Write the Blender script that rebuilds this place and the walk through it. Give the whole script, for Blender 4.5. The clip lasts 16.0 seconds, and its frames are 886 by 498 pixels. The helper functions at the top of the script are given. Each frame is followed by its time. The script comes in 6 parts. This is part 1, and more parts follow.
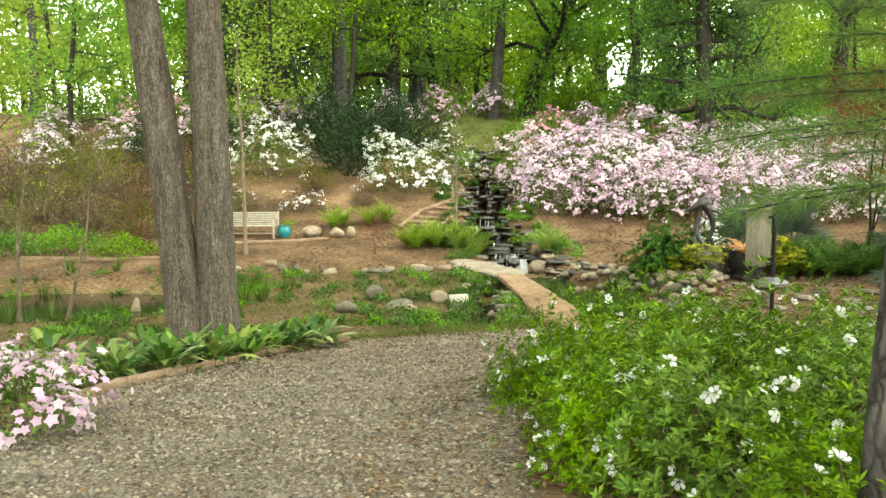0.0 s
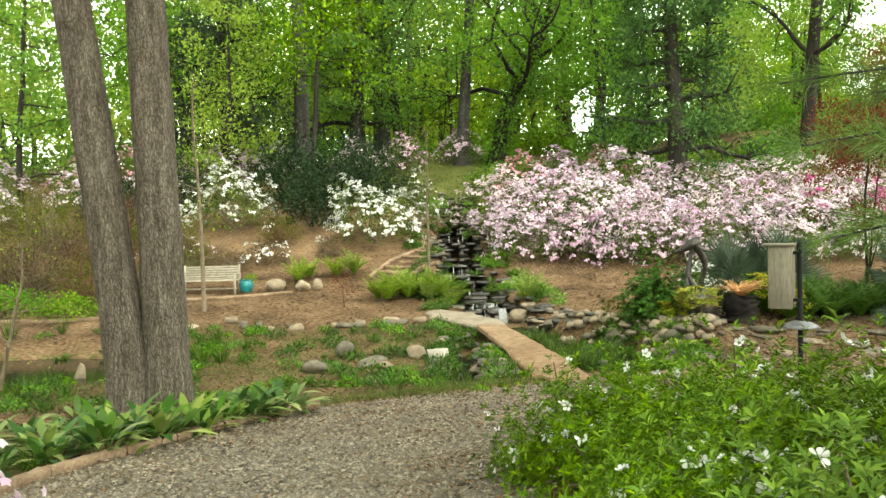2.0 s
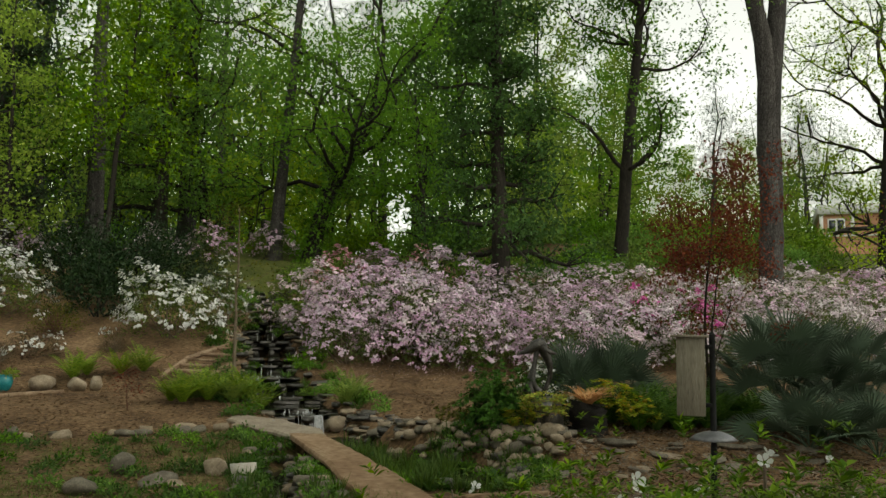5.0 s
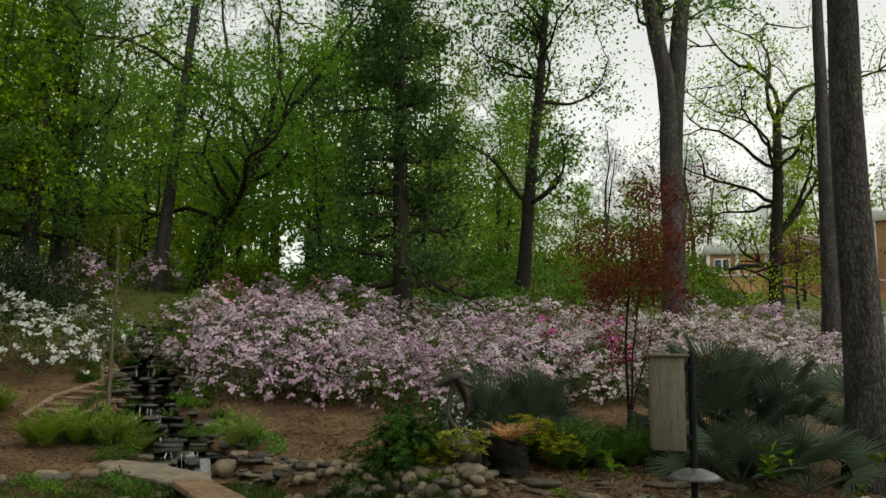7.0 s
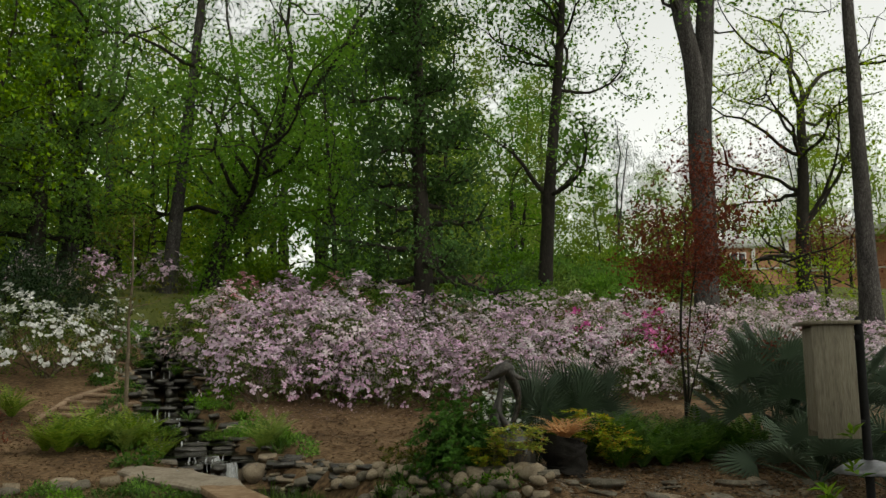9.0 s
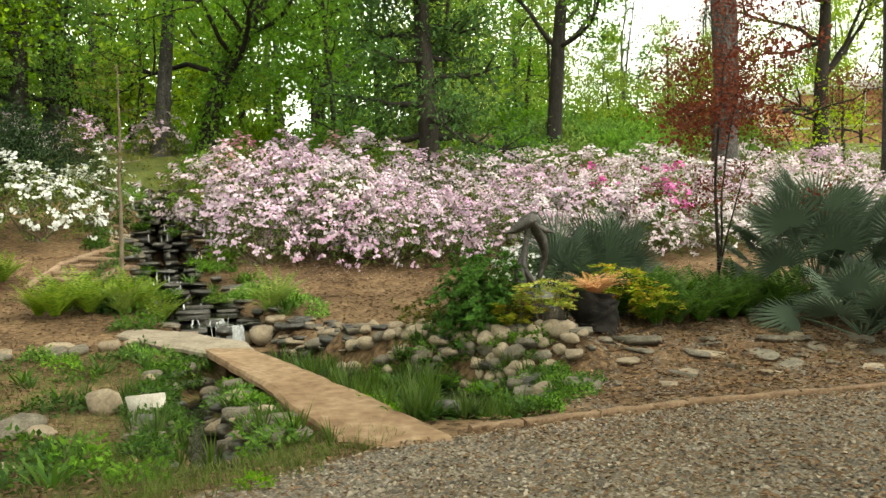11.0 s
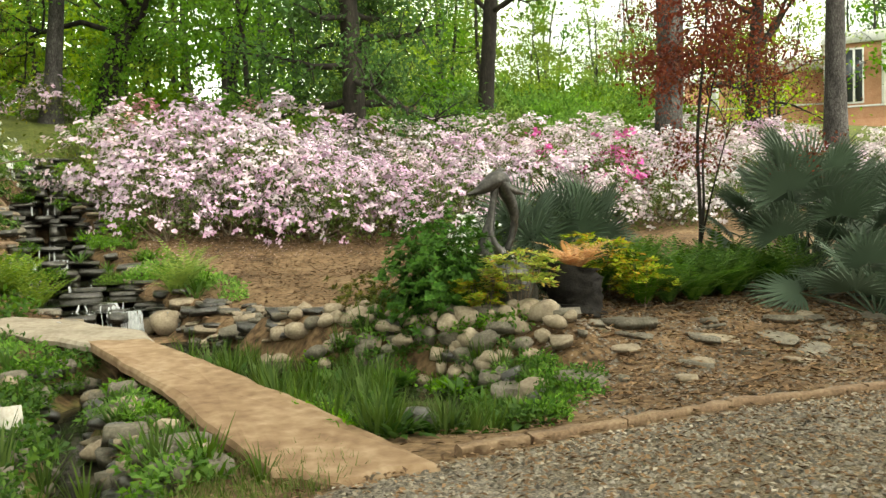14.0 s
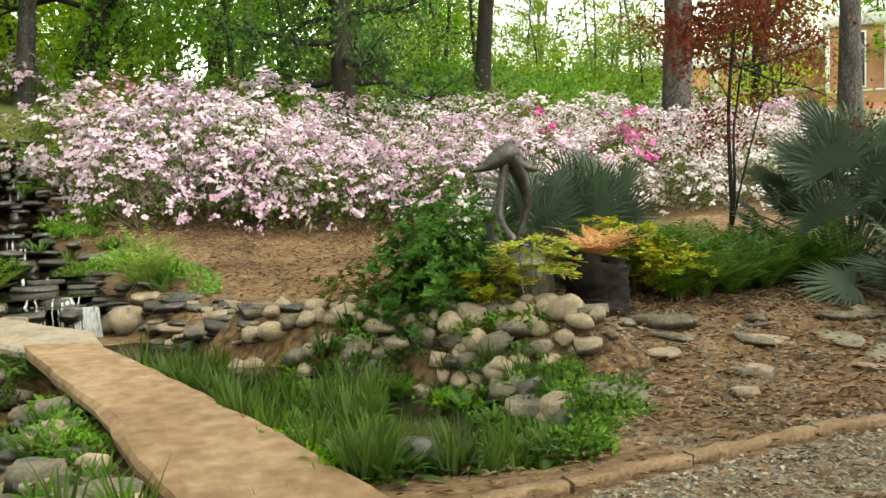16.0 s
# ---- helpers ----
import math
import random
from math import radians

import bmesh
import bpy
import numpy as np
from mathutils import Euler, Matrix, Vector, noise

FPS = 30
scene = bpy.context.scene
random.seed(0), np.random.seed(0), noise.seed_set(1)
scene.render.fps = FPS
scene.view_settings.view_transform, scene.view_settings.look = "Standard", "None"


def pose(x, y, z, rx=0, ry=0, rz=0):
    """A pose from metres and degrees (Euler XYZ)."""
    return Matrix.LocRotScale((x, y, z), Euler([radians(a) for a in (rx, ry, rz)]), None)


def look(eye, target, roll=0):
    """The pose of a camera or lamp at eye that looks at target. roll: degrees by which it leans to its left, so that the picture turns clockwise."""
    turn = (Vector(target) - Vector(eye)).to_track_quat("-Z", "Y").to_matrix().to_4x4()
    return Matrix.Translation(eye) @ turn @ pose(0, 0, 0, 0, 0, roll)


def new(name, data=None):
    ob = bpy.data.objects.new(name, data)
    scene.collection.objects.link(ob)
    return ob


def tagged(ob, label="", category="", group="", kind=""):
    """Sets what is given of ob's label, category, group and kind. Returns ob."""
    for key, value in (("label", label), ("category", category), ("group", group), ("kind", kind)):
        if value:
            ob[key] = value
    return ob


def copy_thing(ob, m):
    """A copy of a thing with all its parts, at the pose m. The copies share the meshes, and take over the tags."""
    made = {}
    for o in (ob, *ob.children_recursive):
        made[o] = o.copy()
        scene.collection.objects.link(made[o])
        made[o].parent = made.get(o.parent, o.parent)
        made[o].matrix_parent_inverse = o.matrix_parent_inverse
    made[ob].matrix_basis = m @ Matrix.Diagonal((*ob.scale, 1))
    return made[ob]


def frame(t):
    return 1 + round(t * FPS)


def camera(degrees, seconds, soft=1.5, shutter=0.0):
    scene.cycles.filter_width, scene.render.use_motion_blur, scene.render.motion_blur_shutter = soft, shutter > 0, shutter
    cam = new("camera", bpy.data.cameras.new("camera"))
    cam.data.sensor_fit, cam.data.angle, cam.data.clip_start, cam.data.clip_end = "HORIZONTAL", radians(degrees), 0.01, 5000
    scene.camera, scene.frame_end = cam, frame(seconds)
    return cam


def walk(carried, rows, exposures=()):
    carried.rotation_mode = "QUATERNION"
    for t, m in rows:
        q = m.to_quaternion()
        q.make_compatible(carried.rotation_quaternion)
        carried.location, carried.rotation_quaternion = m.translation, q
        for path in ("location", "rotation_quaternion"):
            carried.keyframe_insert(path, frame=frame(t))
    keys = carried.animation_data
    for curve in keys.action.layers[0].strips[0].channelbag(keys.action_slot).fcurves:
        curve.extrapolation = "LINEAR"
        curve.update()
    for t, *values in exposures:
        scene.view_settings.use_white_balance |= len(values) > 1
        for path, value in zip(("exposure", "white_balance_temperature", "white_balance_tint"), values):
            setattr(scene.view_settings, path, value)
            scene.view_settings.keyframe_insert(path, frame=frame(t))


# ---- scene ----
cam = camera(54.7, 16.0)
PATH = [
    (0, (0.772, 1.937, 0.319), (0.757, 3.928, 0.132), -0.2),
    (0.5, (0.749, 2.237, 0.3), (0.729, 4.231, 0.15), -0.4),
    (1, (0.647, 2.696, 0.294), (0.646, 4.692, 0.17), -0.5),
    (1.5, (0.651, 3.031, 0.251), (0.668, 5.03, 0.186), -0.6),
    (2, (0.553, 3.457, 0.17), (0.62, 5.455, 0.1), -1.6),
    (2.5, (0.535, 3.869, 0.123), (0.763, 5.854, 0.033), -1.3),
    (3, (0.484, 4.287, 0.061), (0.708, 6.274, 0.04), -1.4),
    (3.5, (0.457, 4.727, -0.02), (0.798, 6.697, -0.021), -1.2),
    (4, (0.38, 5.13, -0.037), (0.721, 7.098, 0.06), -0.9),
    (4.2, (0.321, 5.319, -0.07), (0.718, 7.276, 0.041), -0.7),
    (6.3, (0.595, 7.267, -0.299), (1.19, 9.156, -0.023), 0.8),
    (6.5, (0.566, 7.42, -0.321), (1.216, 9.292, -0.049), 0.6),
    (7, (0.524, 7.756, -0.374), (1.272, 9.591, -0.101), 0.5),
    (7.5, (0.472, 8.128, -0.396), (1.217, 9.961, -0.106), 0.7),
    (8, (0.402, 8.496, -0.454), (1.149, 10.325, -0.139), 0.8),
    (8.5, (0.41, 8.897, -0.47), (1.144, 10.726, -0.13), 0.2),
    (9, (0.319, 9.269, -0.558), (1.06, 11.105, -0.279), -0.5),
    (9.5, (0.387, 9.573, -0.62), (1.122, 11.429, -0.514), -0.7),
    (10, (0.419, 9.909, -0.672), (1.153, 11.769, -0.621), -1.4),
    (10.2, (0.431, 10.05, -0.691), (1.168, 11.907, -0.662), -1.45),
    (12.3, (0.687, 11.859, -0.889), (1.462, 13.702, -0.943), -1.3),
    (12.5, (0.738, 12.05, -0.92), (1.517, 13.891, -0.967), -1.5),
    (13, (0.849, 12.424, -0.969), (1.633, 14.263, -1.017), -1.5),
    (13.5, (0.921, 12.819, -1.012), (1.727, 14.648, -1.079), -1.4),
    (14, (1.029, 13.199, -1.029), (1.959, 14.968, -1.103), -1.3),
    (14.5, (1.187, 13.598, -1.05), (2.166, 15.341, -1.121), -1.1),
    (15, (1.31, 13.974, -1.063), (2.355, 15.677, -1.133), -1.0),
    (15.5, (1.556, 14.321, -1.087), (2.611, 16.018, -1.169), -0.8),
    (16, (1.704, 14.689, -1.116), (2.649, 16.449, -1.217), -1.4),
]
walk(cam, [(t, look(eye, target, roll)) for t, eye, target, roll in PATH],
     exposures=[(0.0, 0.05, 7300, -3), (2.0, -0.1, 7300, -3), (3.0, -0.25, 7300, -3), (3.5, -0.36, 7300, -2), (4.2, -1.2, 7300, -1), (6.3, -2.02, 7000, 4), (8.8, -2.0, 7000, 4), (9.5, -1.75, 7200, 4), (10.2, -0.9, 7400, 2), (12.3, -0.27, 7400, 0), (16.0, -0.27, 7400, 0)])

# ---- sky and sun: a bright overcast afternoon ----
world = bpy.data.worlds.new("overcast_sky")
scene.world = world
world.use_nodes = True
wn = world.node_tree
sky = wn.nodes.new("ShaderNodeTexSky")
sky.sky_type, sky.sun_disc = "NISHITA", False
sky.sun_elevation, sky.sun_rotation = radians(50), radians(150)
sky.dust_density, sky.ozone_density = 2.0, 1.0
pale = wn.nodes.new("ShaderNodeHueSaturation")
pale.inputs["Saturation"].default_value, pale.inputs["Value"].default_value = 0.12, 6.6
wn.links.new(sky.outputs[0], pale.inputs["Color"])
wn.links.new(pale.outputs[0], wn.nodes["Background"].inputs["Color"])
wn.nodes["Background"].inputs["Strength"].default_value = 0.15
sun = new("sun", bpy.data.lights.new("sun", "SUN"))
sun.data.energy, sun.data.angle, sun.data.color = 1.2, radians(25), (1.0, 0.95, 0.86)
sun.matrix_world = look((0, 0, 60), (-18, 30, 0))


# ---- materials ----
def nodes_of(name):
    m = bpy.data.materials.new(name)
    m.use_nodes = True
    return m, m.node_tree.nodes, m.node_tree.links, m.node_tree.nodes["Principled BSDF"]


def ramp_of(N, stops):
    r = N.new("ShaderNodeValToRGB")
    while len(r.color_ramp.elements) < len(stops):
        r.color_ramp.elements.new(0.5)
    for e, (at, c) in zip(r.color_ramp.elements, stops):
        e.position, e.color = at, (*c, 1)
    return r


def noise_of(N, L, scale, detail=4.0, stretch=(1, 1, 1), local=False):
    n = N.new("ShaderNodeTexNoise")
    n.inputs["Scale"].default_value, n.inputs["Detail"].default_value = scale, detail
    mp = N.new("ShaderNodeMapping")
    mp.inputs["Scale"].default_value = stretch
    if local:
        L.new(N.new("ShaderNodeTexCoord").outputs["Object"], mp.inputs["Vector"])
    else:
        L.new(N.new("ShaderNodeNewGeometry").outputs["Position"], mp.inputs["Vector"])
    L.new(mp.outputs[0], n.inputs["Vector"])
    return n


def solid(name, dark, mid, light, scale=3.0, rough=0.8, bump=0.3, fine=30.0, stretch=(1, 1, 1), metal=0.0, vary=0.25, local=False):
    """A grained surface: large blotches, fine grain, and a shade that differs from piece to piece."""
    m, N, L, P = nodes_of(name)
    a, b = noise_of(N, L, scale, 5, stretch, local), noise_of(N, L, fine, 6, stretch, local)
    mix = N.new("ShaderNodeMath")
    mix.operation = "MULTIPLY_ADD"
    mix.inputs[1].default_value = 0.5
    L.new(a.outputs[0], mix.inputs[0])
    half = N.new("ShaderNodeMath")
    half.operation = "MULTIPLY"
    half.inputs[1].default_value = 0.5
    L.new(b.outputs[0], half.inputs[0])
    L.new(half.outputs[0], mix.inputs[2])
    r = ramp_of(N, [(0.3, dark), (0.5, mid), (0.68, light)])
    L.new(mix.outputs[0], r.inputs[0])
    h = N.new("ShaderNodeHueSaturation")
    rnd = N.new("ShaderNodeObjectInfo")
    isl = N.new("ShaderNodeNewGeometry")
    add = N.new("ShaderNodeMath")
    add.operation = "ADD"
    L.new(rnd.outputs["Random"], add.inputs[0])
    L.new(isl.outputs["Random Per Island"], add.inputs[1])
    val = N.new("ShaderNodeMapRange")
    val.inputs[2].default_value = 2.0
    val.inputs[3].default_value, val.inputs[4].default_value = 1 - vary, 1 + vary
    L.new(add.outputs[0], val.inputs[0])
    L.new(val.outputs[0], h.inputs["Value"])
    L.new(r.outputs[0], h.inputs["Color"])
    L.new(h.outputs[0], P.inputs["Base Color"])
    P.inputs["Roughness"].default_value, P.inputs["Metallic"].default_value = rough, metal
    P.inputs["Specular IOR Level"].default_value = 0.2 if rough > 0.75 else 0.5
    if bump:
        bp = N.new("ShaderNodeBump")
        bp.inputs["Strength"].default_value, bp.inputs["Distance"].default_value = bump, 0.03
        L.new(mix.outputs[0], bp.inputs["Height"])
        L.new(bp.outputs[0], P.inputs["Normal"])
    return m


def plated(m, scale, stretch, depth):
    """Cuts furrows between bark plates into a material."""
    N, L = m.node_tree.nodes, m.node_tree.links
    P = N["Principled BSDF"]
    vo = N.new("ShaderNodeTexVoronoi")
    vo.feature = "DISTANCE_TO_EDGE"
    vo.inputs["Scale"].default_value = scale
    mp = N.new("ShaderNodeMapping")
    mp.inputs["Scale"].default_value = stretch
    warp = noise_of(N, L, 6, 3)
    addv = N.new("ShaderNodeVectorMath")
    addv.operation = "MULTIPLY_ADD"
    addv.inputs[1].default_value = (0.12, 0.12, 0.3)
    L.new(warp.outputs["Color"], addv.inputs[0])
    L.new(N.new("ShaderNodeNewGeometry").outputs["Position"], addv.inputs[2])
    L.new(addv.outputs[0], mp.inputs["Vector"])
    L.new(mp.outputs[0], vo.inputs["Vector"])
    edge = ramp_of(N, [(0.0, (0.42, 0.4, 0.38)), (0.22, (1, 1, 1))])
    L.new(vo.outputs["Distance"], edge.inputs[0])
    old = P.inputs["Base Color"].links[0].from_socket
    mul = N.new("ShaderNodeMix")
    mul.data_type, mul.blend_type = "RGBA", "MULTIPLY"
    mul.inputs[0].default_value = 1.0
    L.new(old, mul.inputs[6])
    L.new(edge.outputs[0], mul.inputs[7])
    L.new(mul.outputs[2], P.inputs["Base Color"])
    first = P.inputs["Normal"].links[0].from_node
    bp = N.new("ShaderNodeBump")
    bp.inputs["Strength"].default_value, bp.inputs["Distance"].default_value = 1.0, depth
    L.new(edge.outputs[0], bp.inputs["Height"])
    L.new(first.outputs[0], bp.inputs["Normal"])
    L.new(bp.outputs[0], P.inputs["Normal"])


def leafy(name, *cols, rough=0.55, through_light=0.4, vary=0.2, each=0.1):
    """Leaves or petals: each piece takes its own colour, and lets some light through."""
    m, N, L, P = nodes_of(name)
    g = N.new("ShaderNodeNewGeometry")
    r = ramp_of(N, [(i / max(1, len(cols) - 1), c) for i, c in enumerate(cols)])
    L.new(g.outputs["Random Per Island"], r.inputs[0])
    n = noise_of(N, L, 0.9, 3)
    v = N.new("ShaderNodeMapRange")
    v.inputs[1].default_value, v.inputs[2].default_value = 0.3, 0.7
    v.inputs[3].default_value, v.inputs[4].default_value = 1 - vary, 1 + vary
    L.new(n.outputs[0], v.inputs[0])
    h = N.new("ShaderNodeHueSaturation")
    L.new(r.outputs[0], h.inputs["Color"])
    L.new(v.outputs[0], h.inputs["Value"])
    one = N.new("ShaderNodeObjectInfo")
    sat = N.new("ShaderNodeMapRange")
    sat.inputs[3].default_value, sat.inputs[4].default_value = 1 - each, 1 + each
    L.new(one.outputs["Random"], sat.inputs[0])
    L.new(sat.outputs[0], h.inputs["Saturation"])
    L.new(h.outputs[0], P.inputs["Base Color"])
    P.inputs["Roughness"].default_value = rough
    P.inputs["Specular IOR Level"].default_value = 0.14
    t = N.new("ShaderNodeBsdfTranslucent")
    L.new(h.outputs[0], t.inputs["Color"])
    mx = N.new("ShaderNodeMixShader")
    mx.inputs[0].default_value = through_light
    L.new(P.outputs[0], mx.inputs[1])
    L.new(t.outputs[0], mx.inputs[2])
    L.new(mx.outputs[0], N["Material Output"].inputs[0])
    return m


BARK_OAK = solid("oak_bark", (0.0533, 0.0435, 0.0327), (0.141, 0.118, 0.0914), (0.236, 0.209, 0.171), 9, 0.95, 1.0, 34, (1, 1, 0.16), vary=0.05)
plated(BARK_OAK, 34, (1, 1, 0.26), 0.02)
BARK_PINE = solid("pine_bark", (0.024, 0.022, 0.02), (0.066, 0.061, 0.056), (0.125, 0.118, 0.11), 4, 0.95, 0.9, 18, (1, 1, 0.3), vary=0.25)
plated(BARK_PINE, 14, (1, 1, 0.35), 0.02)
BARK_DARK = solid("dark_bark", (0.00843, 0.00756, 0.0059), (0.0232, 0.0194, 0.0152), (0.0464, 0.0401, 0.0316), 4, 0.95, 0.8, 20, (1, 1, 0.3), vary=0.3)
TWIG = solid("twig_bark", (0.068, 0.051, 0.034), (0.143, 0.109, 0.0748), (0.218, 0.177, 0.129), 5, 0.9, 0.3, 40)
TWIG_RED = solid("red_twig_bark", (0.0612, 0.0272, 0.0204), (0.116, 0.0578, 0.0408), (0.177, 0.102, 0.068), 5, 0.9, 0.3, 40)
STONE = solid("field_stone", (0.105, 0.08, 0.055), (0.195, 0.155, 0.108), (0.285, 0.235, 0.172), 5, 0.92, 0.35, 28, vary=0.32)
STONE_GREY = solid("grey_slate", (0.0465, 0.0399, 0.0299), (0.0994, 0.0867, 0.0651), (0.173, 0.152, 0.119), 6, 0.9, 0.5, 35, vary=0.3)
STONE_WET = solid("wet_black_stone", (0.0136, 0.0129, 0.0102), (0.0374, 0.034, 0.0279), (0.0884, 0.0802, 0.0646), 6, 0.32, 0.6, 30, vary=0.4)
STONE_WHITE = solid("pale_quartz", (0.268, 0.236, 0.191), (0.383, 0.351, 0.299), (0.472, 0.446, 0.401), 6, 0.85, 0.3, 40, vary=0.05)
SANDSTONE = solid("sandstone_slab", (0.106, 0.0616, 0.0334), (0.207, 0.132, 0.0748), (0.317, 0.231, 0.15), 0.9, 0.92, 0.3, 7, vary=0.06)
SLAB_PALE = solid("pale_flagstone", (0.14, 0.11, 0.08), (0.235, 0.195, 0.145), (0.31, 0.27, 0.21), 2.6, 0.92, 0.3, 14, vary=0.05)
TIMBER = solid("weathered_timber", (0.102, 0.0646, 0.0408), (0.211, 0.143, 0.0918), (0.313, 0.238, 0.163), 3, 0.9, 0.4, 30, (1, 1, 1), vary=0.2)
KERB = solid("stone_edging", (0.0816, 0.051, 0.0306), (0.163, 0.105, 0.0626), (0.245, 0.173, 0.109), 4, 0.92, 0.4, 30, vary=0.15)
GRAVEL = solid("gravel_stones", (0.06, 0.051, 0.041), (0.185, 0.158, 0.125), (0.34, 0.3, 0.245), 2, 0.9, 0.1, 60, vary=0.75)
CHIPS = leafy("stone_chips", (0.072, 0.056, 0.04), (0.205, 0.166, 0.12), (0.33, 0.283, 0.215), (0.145, 0.113, 0.08), (0.245, 0.205, 0.152), rough=0.9, through_light=0.0)
LITTER = leafy("fallen_leaves", (0.0612, 0.034, 0.0163), (0.15, 0.085, 0.0408), (0.231, 0.143, 0.0748), (0.0884, 0.0476, 0.0204), (0.177, 0.102, 0.0476), rough=0.8, through_light=0.05)
PETALS = leafy("fallen_petals", (0.425, 0.306, 0.306), (0.51, 0.425, 0.425), rough=0.8, through_light=0.1)
BRONZE = solid("weathered_bronze", (0.022, 0.02, 0.018), (0.05, 0.046, 0.041), (0.12, 0.11, 0.1), 7, 0.42, 0.2, 30, metal=0.75, vary=0.05)
BENCH_WOOD = solid("pale_bench_wood", (0.231, 0.202, 0.156), (0.324, 0.289, 0.231), (0.393, 0.358, 0.301), 8, 0.8, 0.2, 40, vary=0.08)
TEAL = solid("teal_glaze", (0.01, 0.13, 0.15), (0.02, 0.21, 0.23), (0.04, 0.29, 0.31), 9, 0.2, 0.05, 30, vary=0.02)
BLACK = solid("black_painted_steel", (0.006, 0.006, 0.006), (0.01, 0.01, 0.01), (0.016, 0.016, 0.016), 6, 0.8, 0.05, 60, vary=0.05)
BAFFLE = solid("grey_baffle_metal", (0.11, 0.11, 0.115), (0.17, 0.17, 0.18), (0.25, 0.25, 0.26), 6, 0.35, 0.02, 40, metal=0.4, vary=0.02)
BOARD = solid("weathered_grey_board", (0.116, 0.0986, 0.0723), (0.19, 0.167, 0.124), (0.248, 0.223, 0.173), 6, 0.9, 0.4, 24, (6, 6, 0.6), vary=0.06)
BRICK = solid("red_brick", (0.306, 0.153, 0.085), (0.391, 0.204, 0.119), (0.459, 0.264, 0.162), 2, 0.9, 0.1, 12, vary=0.05)
WHITE = solid("white_paint", (0.51, 0.51, 0.484), (0.612, 0.612, 0.586), (0.68, 0.68, 0.654), 2, 0.6, 0.05, 20, vary=0.02)
POT_DARK = solid("dark_stump", (0.0049, 0.00424, 0.00359), (0.0114, 0.00976, 0.00816), (0.0229, 0.0196, 0.0163), 9, 0.9, 0.6, 35, vary=0.1)

LEAF_MID = leafy("broad_leaves", (0.0706, 0.168, 0.0184), (0.118, 0.253, 0.0269), (0.186, 0.336, 0.037), (0.0925, 0.202, 0.022), through_light=0.55, vary=0.42)
LEAF_LIME = leafy("spring_leaves", (0.16, 0.265, 0.0239), (0.239, 0.36, 0.0345), (0.332, 0.439, 0.0531), (0.186, 0.293, 0.0266), through_light=0.58, vary=0.42)
LEAF_DEEP = leafy("deep_green_leaves", (0.0267, 0.0743, 0.0119), (0.0475, 0.119, 0.0178), (0.0743, 0.164, 0.0238), (0.0372, 0.0891, 0.0149), through_light=0.35, vary=0.42)
LEAF_DARK = leafy("evergreen_leaves", (0.00816, 0.0218, 0.00707), (0.0152, 0.0338, 0.0109), (0.0245, 0.0462, 0.0142), rough=0.4, through_light=0.15)
LEAF_PINE = leafy("pine_needles", (0.0204, 0.0476, 0.0204), (0.0374, 0.068, 0.0272), (0.0578, 0.0884, 0.034), through_light=0.15)
LEAF_FRESH = leafy("fresh_shrub_leaves", (0.0465, 0.106, 0.00797), (0.0994, 0.193, 0.0133), (0.18, 0.28, 0.0233), (0.0598, 0.126, 0.00926), through_light=0.22, vary=0.35)
LEAF_SHRUB = leafy("azalea_leaves", (0.05, 0.085, 0.018), (0.085, 0.13, 0.025), (0.14, 0.19, 0.04), (0.1, 0.1, 0.035))
LEAF_RED = leafy("maple_red_leaves", (0.0884, 0.023, 0.0177), (0.142, 0.0354, 0.0247), (0.203, 0.0663, 0.0354), (0.106, 0.0442, 0.0265), through_light=0.35)
LEAF_YELLOW = leafy("nandina_leaves", (0.27, 0.365, 0.0405), (0.459, 0.486, 0.0675), (0.162, 0.284, 0.027), (0.486, 0.23, 0.054), (0.378, 0.446, 0.0675), (0.203, 0.324, 0.0405))
LEAF_OLIVE = leafy("olive_leaves", (0.0884, 0.0952, 0.0136), (0.136, 0.129, 0.0204), (0.068, 0.0884, 0.0136), (0.0476, 0.0748, 0.0136))
LEAF_BROWN = leafy("brown_shrub_leaves", (0.068, 0.0408, 0.0238), (0.109, 0.0646, 0.0374), (0.0816, 0.068, 0.0272), (0.0544, 0.0612, 0.0204))
FERN = leafy("fern_fronds", (0.0296, 0.077, 0.0119), (0.0592, 0.124, 0.0177), (0.0954, 0.166, 0.0237))
FERN_LIME = leafy("lime_fronds", (0.109, 0.187, 0.0235), (0.172, 0.258, 0.0352), (0.227, 0.29, 0.0469), (0.0782, 0.156, 0.0235))
FERN_ORANGE = leafy("orange_fronds", (0.542, 0.217, 0.0542), (0.651, 0.326, 0.0976), (0.673, 0.411, 0.174), (0.433, 0.174, 0.0542))
BLADE = leafy("iris_blades", (0.0335, 0.0697, 0.01), (0.0558, 0.1, 0.0145), (0.0894, 0.139, 0.0223))
GRASS = leafy("grass_blades", (0.052, 0.0867, 0.0145), (0.0809, 0.122, 0.0202), (0.116, 0.15, 0.0347), (0.116, 0.104, 0.0462))
ASPID = leafy("cast_iron_leaves", (0.025, 0.07, 0.016), (0.05, 0.12, 0.02), (0.11, 0.19, 0.035), (0.28, 0.31, 0.11), (0.06, 0.13, 0.022), (0.16, 0.22, 0.05), (0.08, 0.15, 0.03), rough=0.35, through_light=0.25)
PALM = leafy("palmetto_fans", (0.028, 0.0525, 0.0294), (0.0455, 0.077, 0.0455), (0.077, 0.108, 0.07), (0.0385, 0.0665, 0.0315), rough=0.5, through_light=0.2)
LEAF_NEEDLE = leafy("young_pine_needles", (0.06, 0.12, 0.03), (0.1, 0.17, 0.04), (0.15, 0.22, 0.06), through_light=0.3)
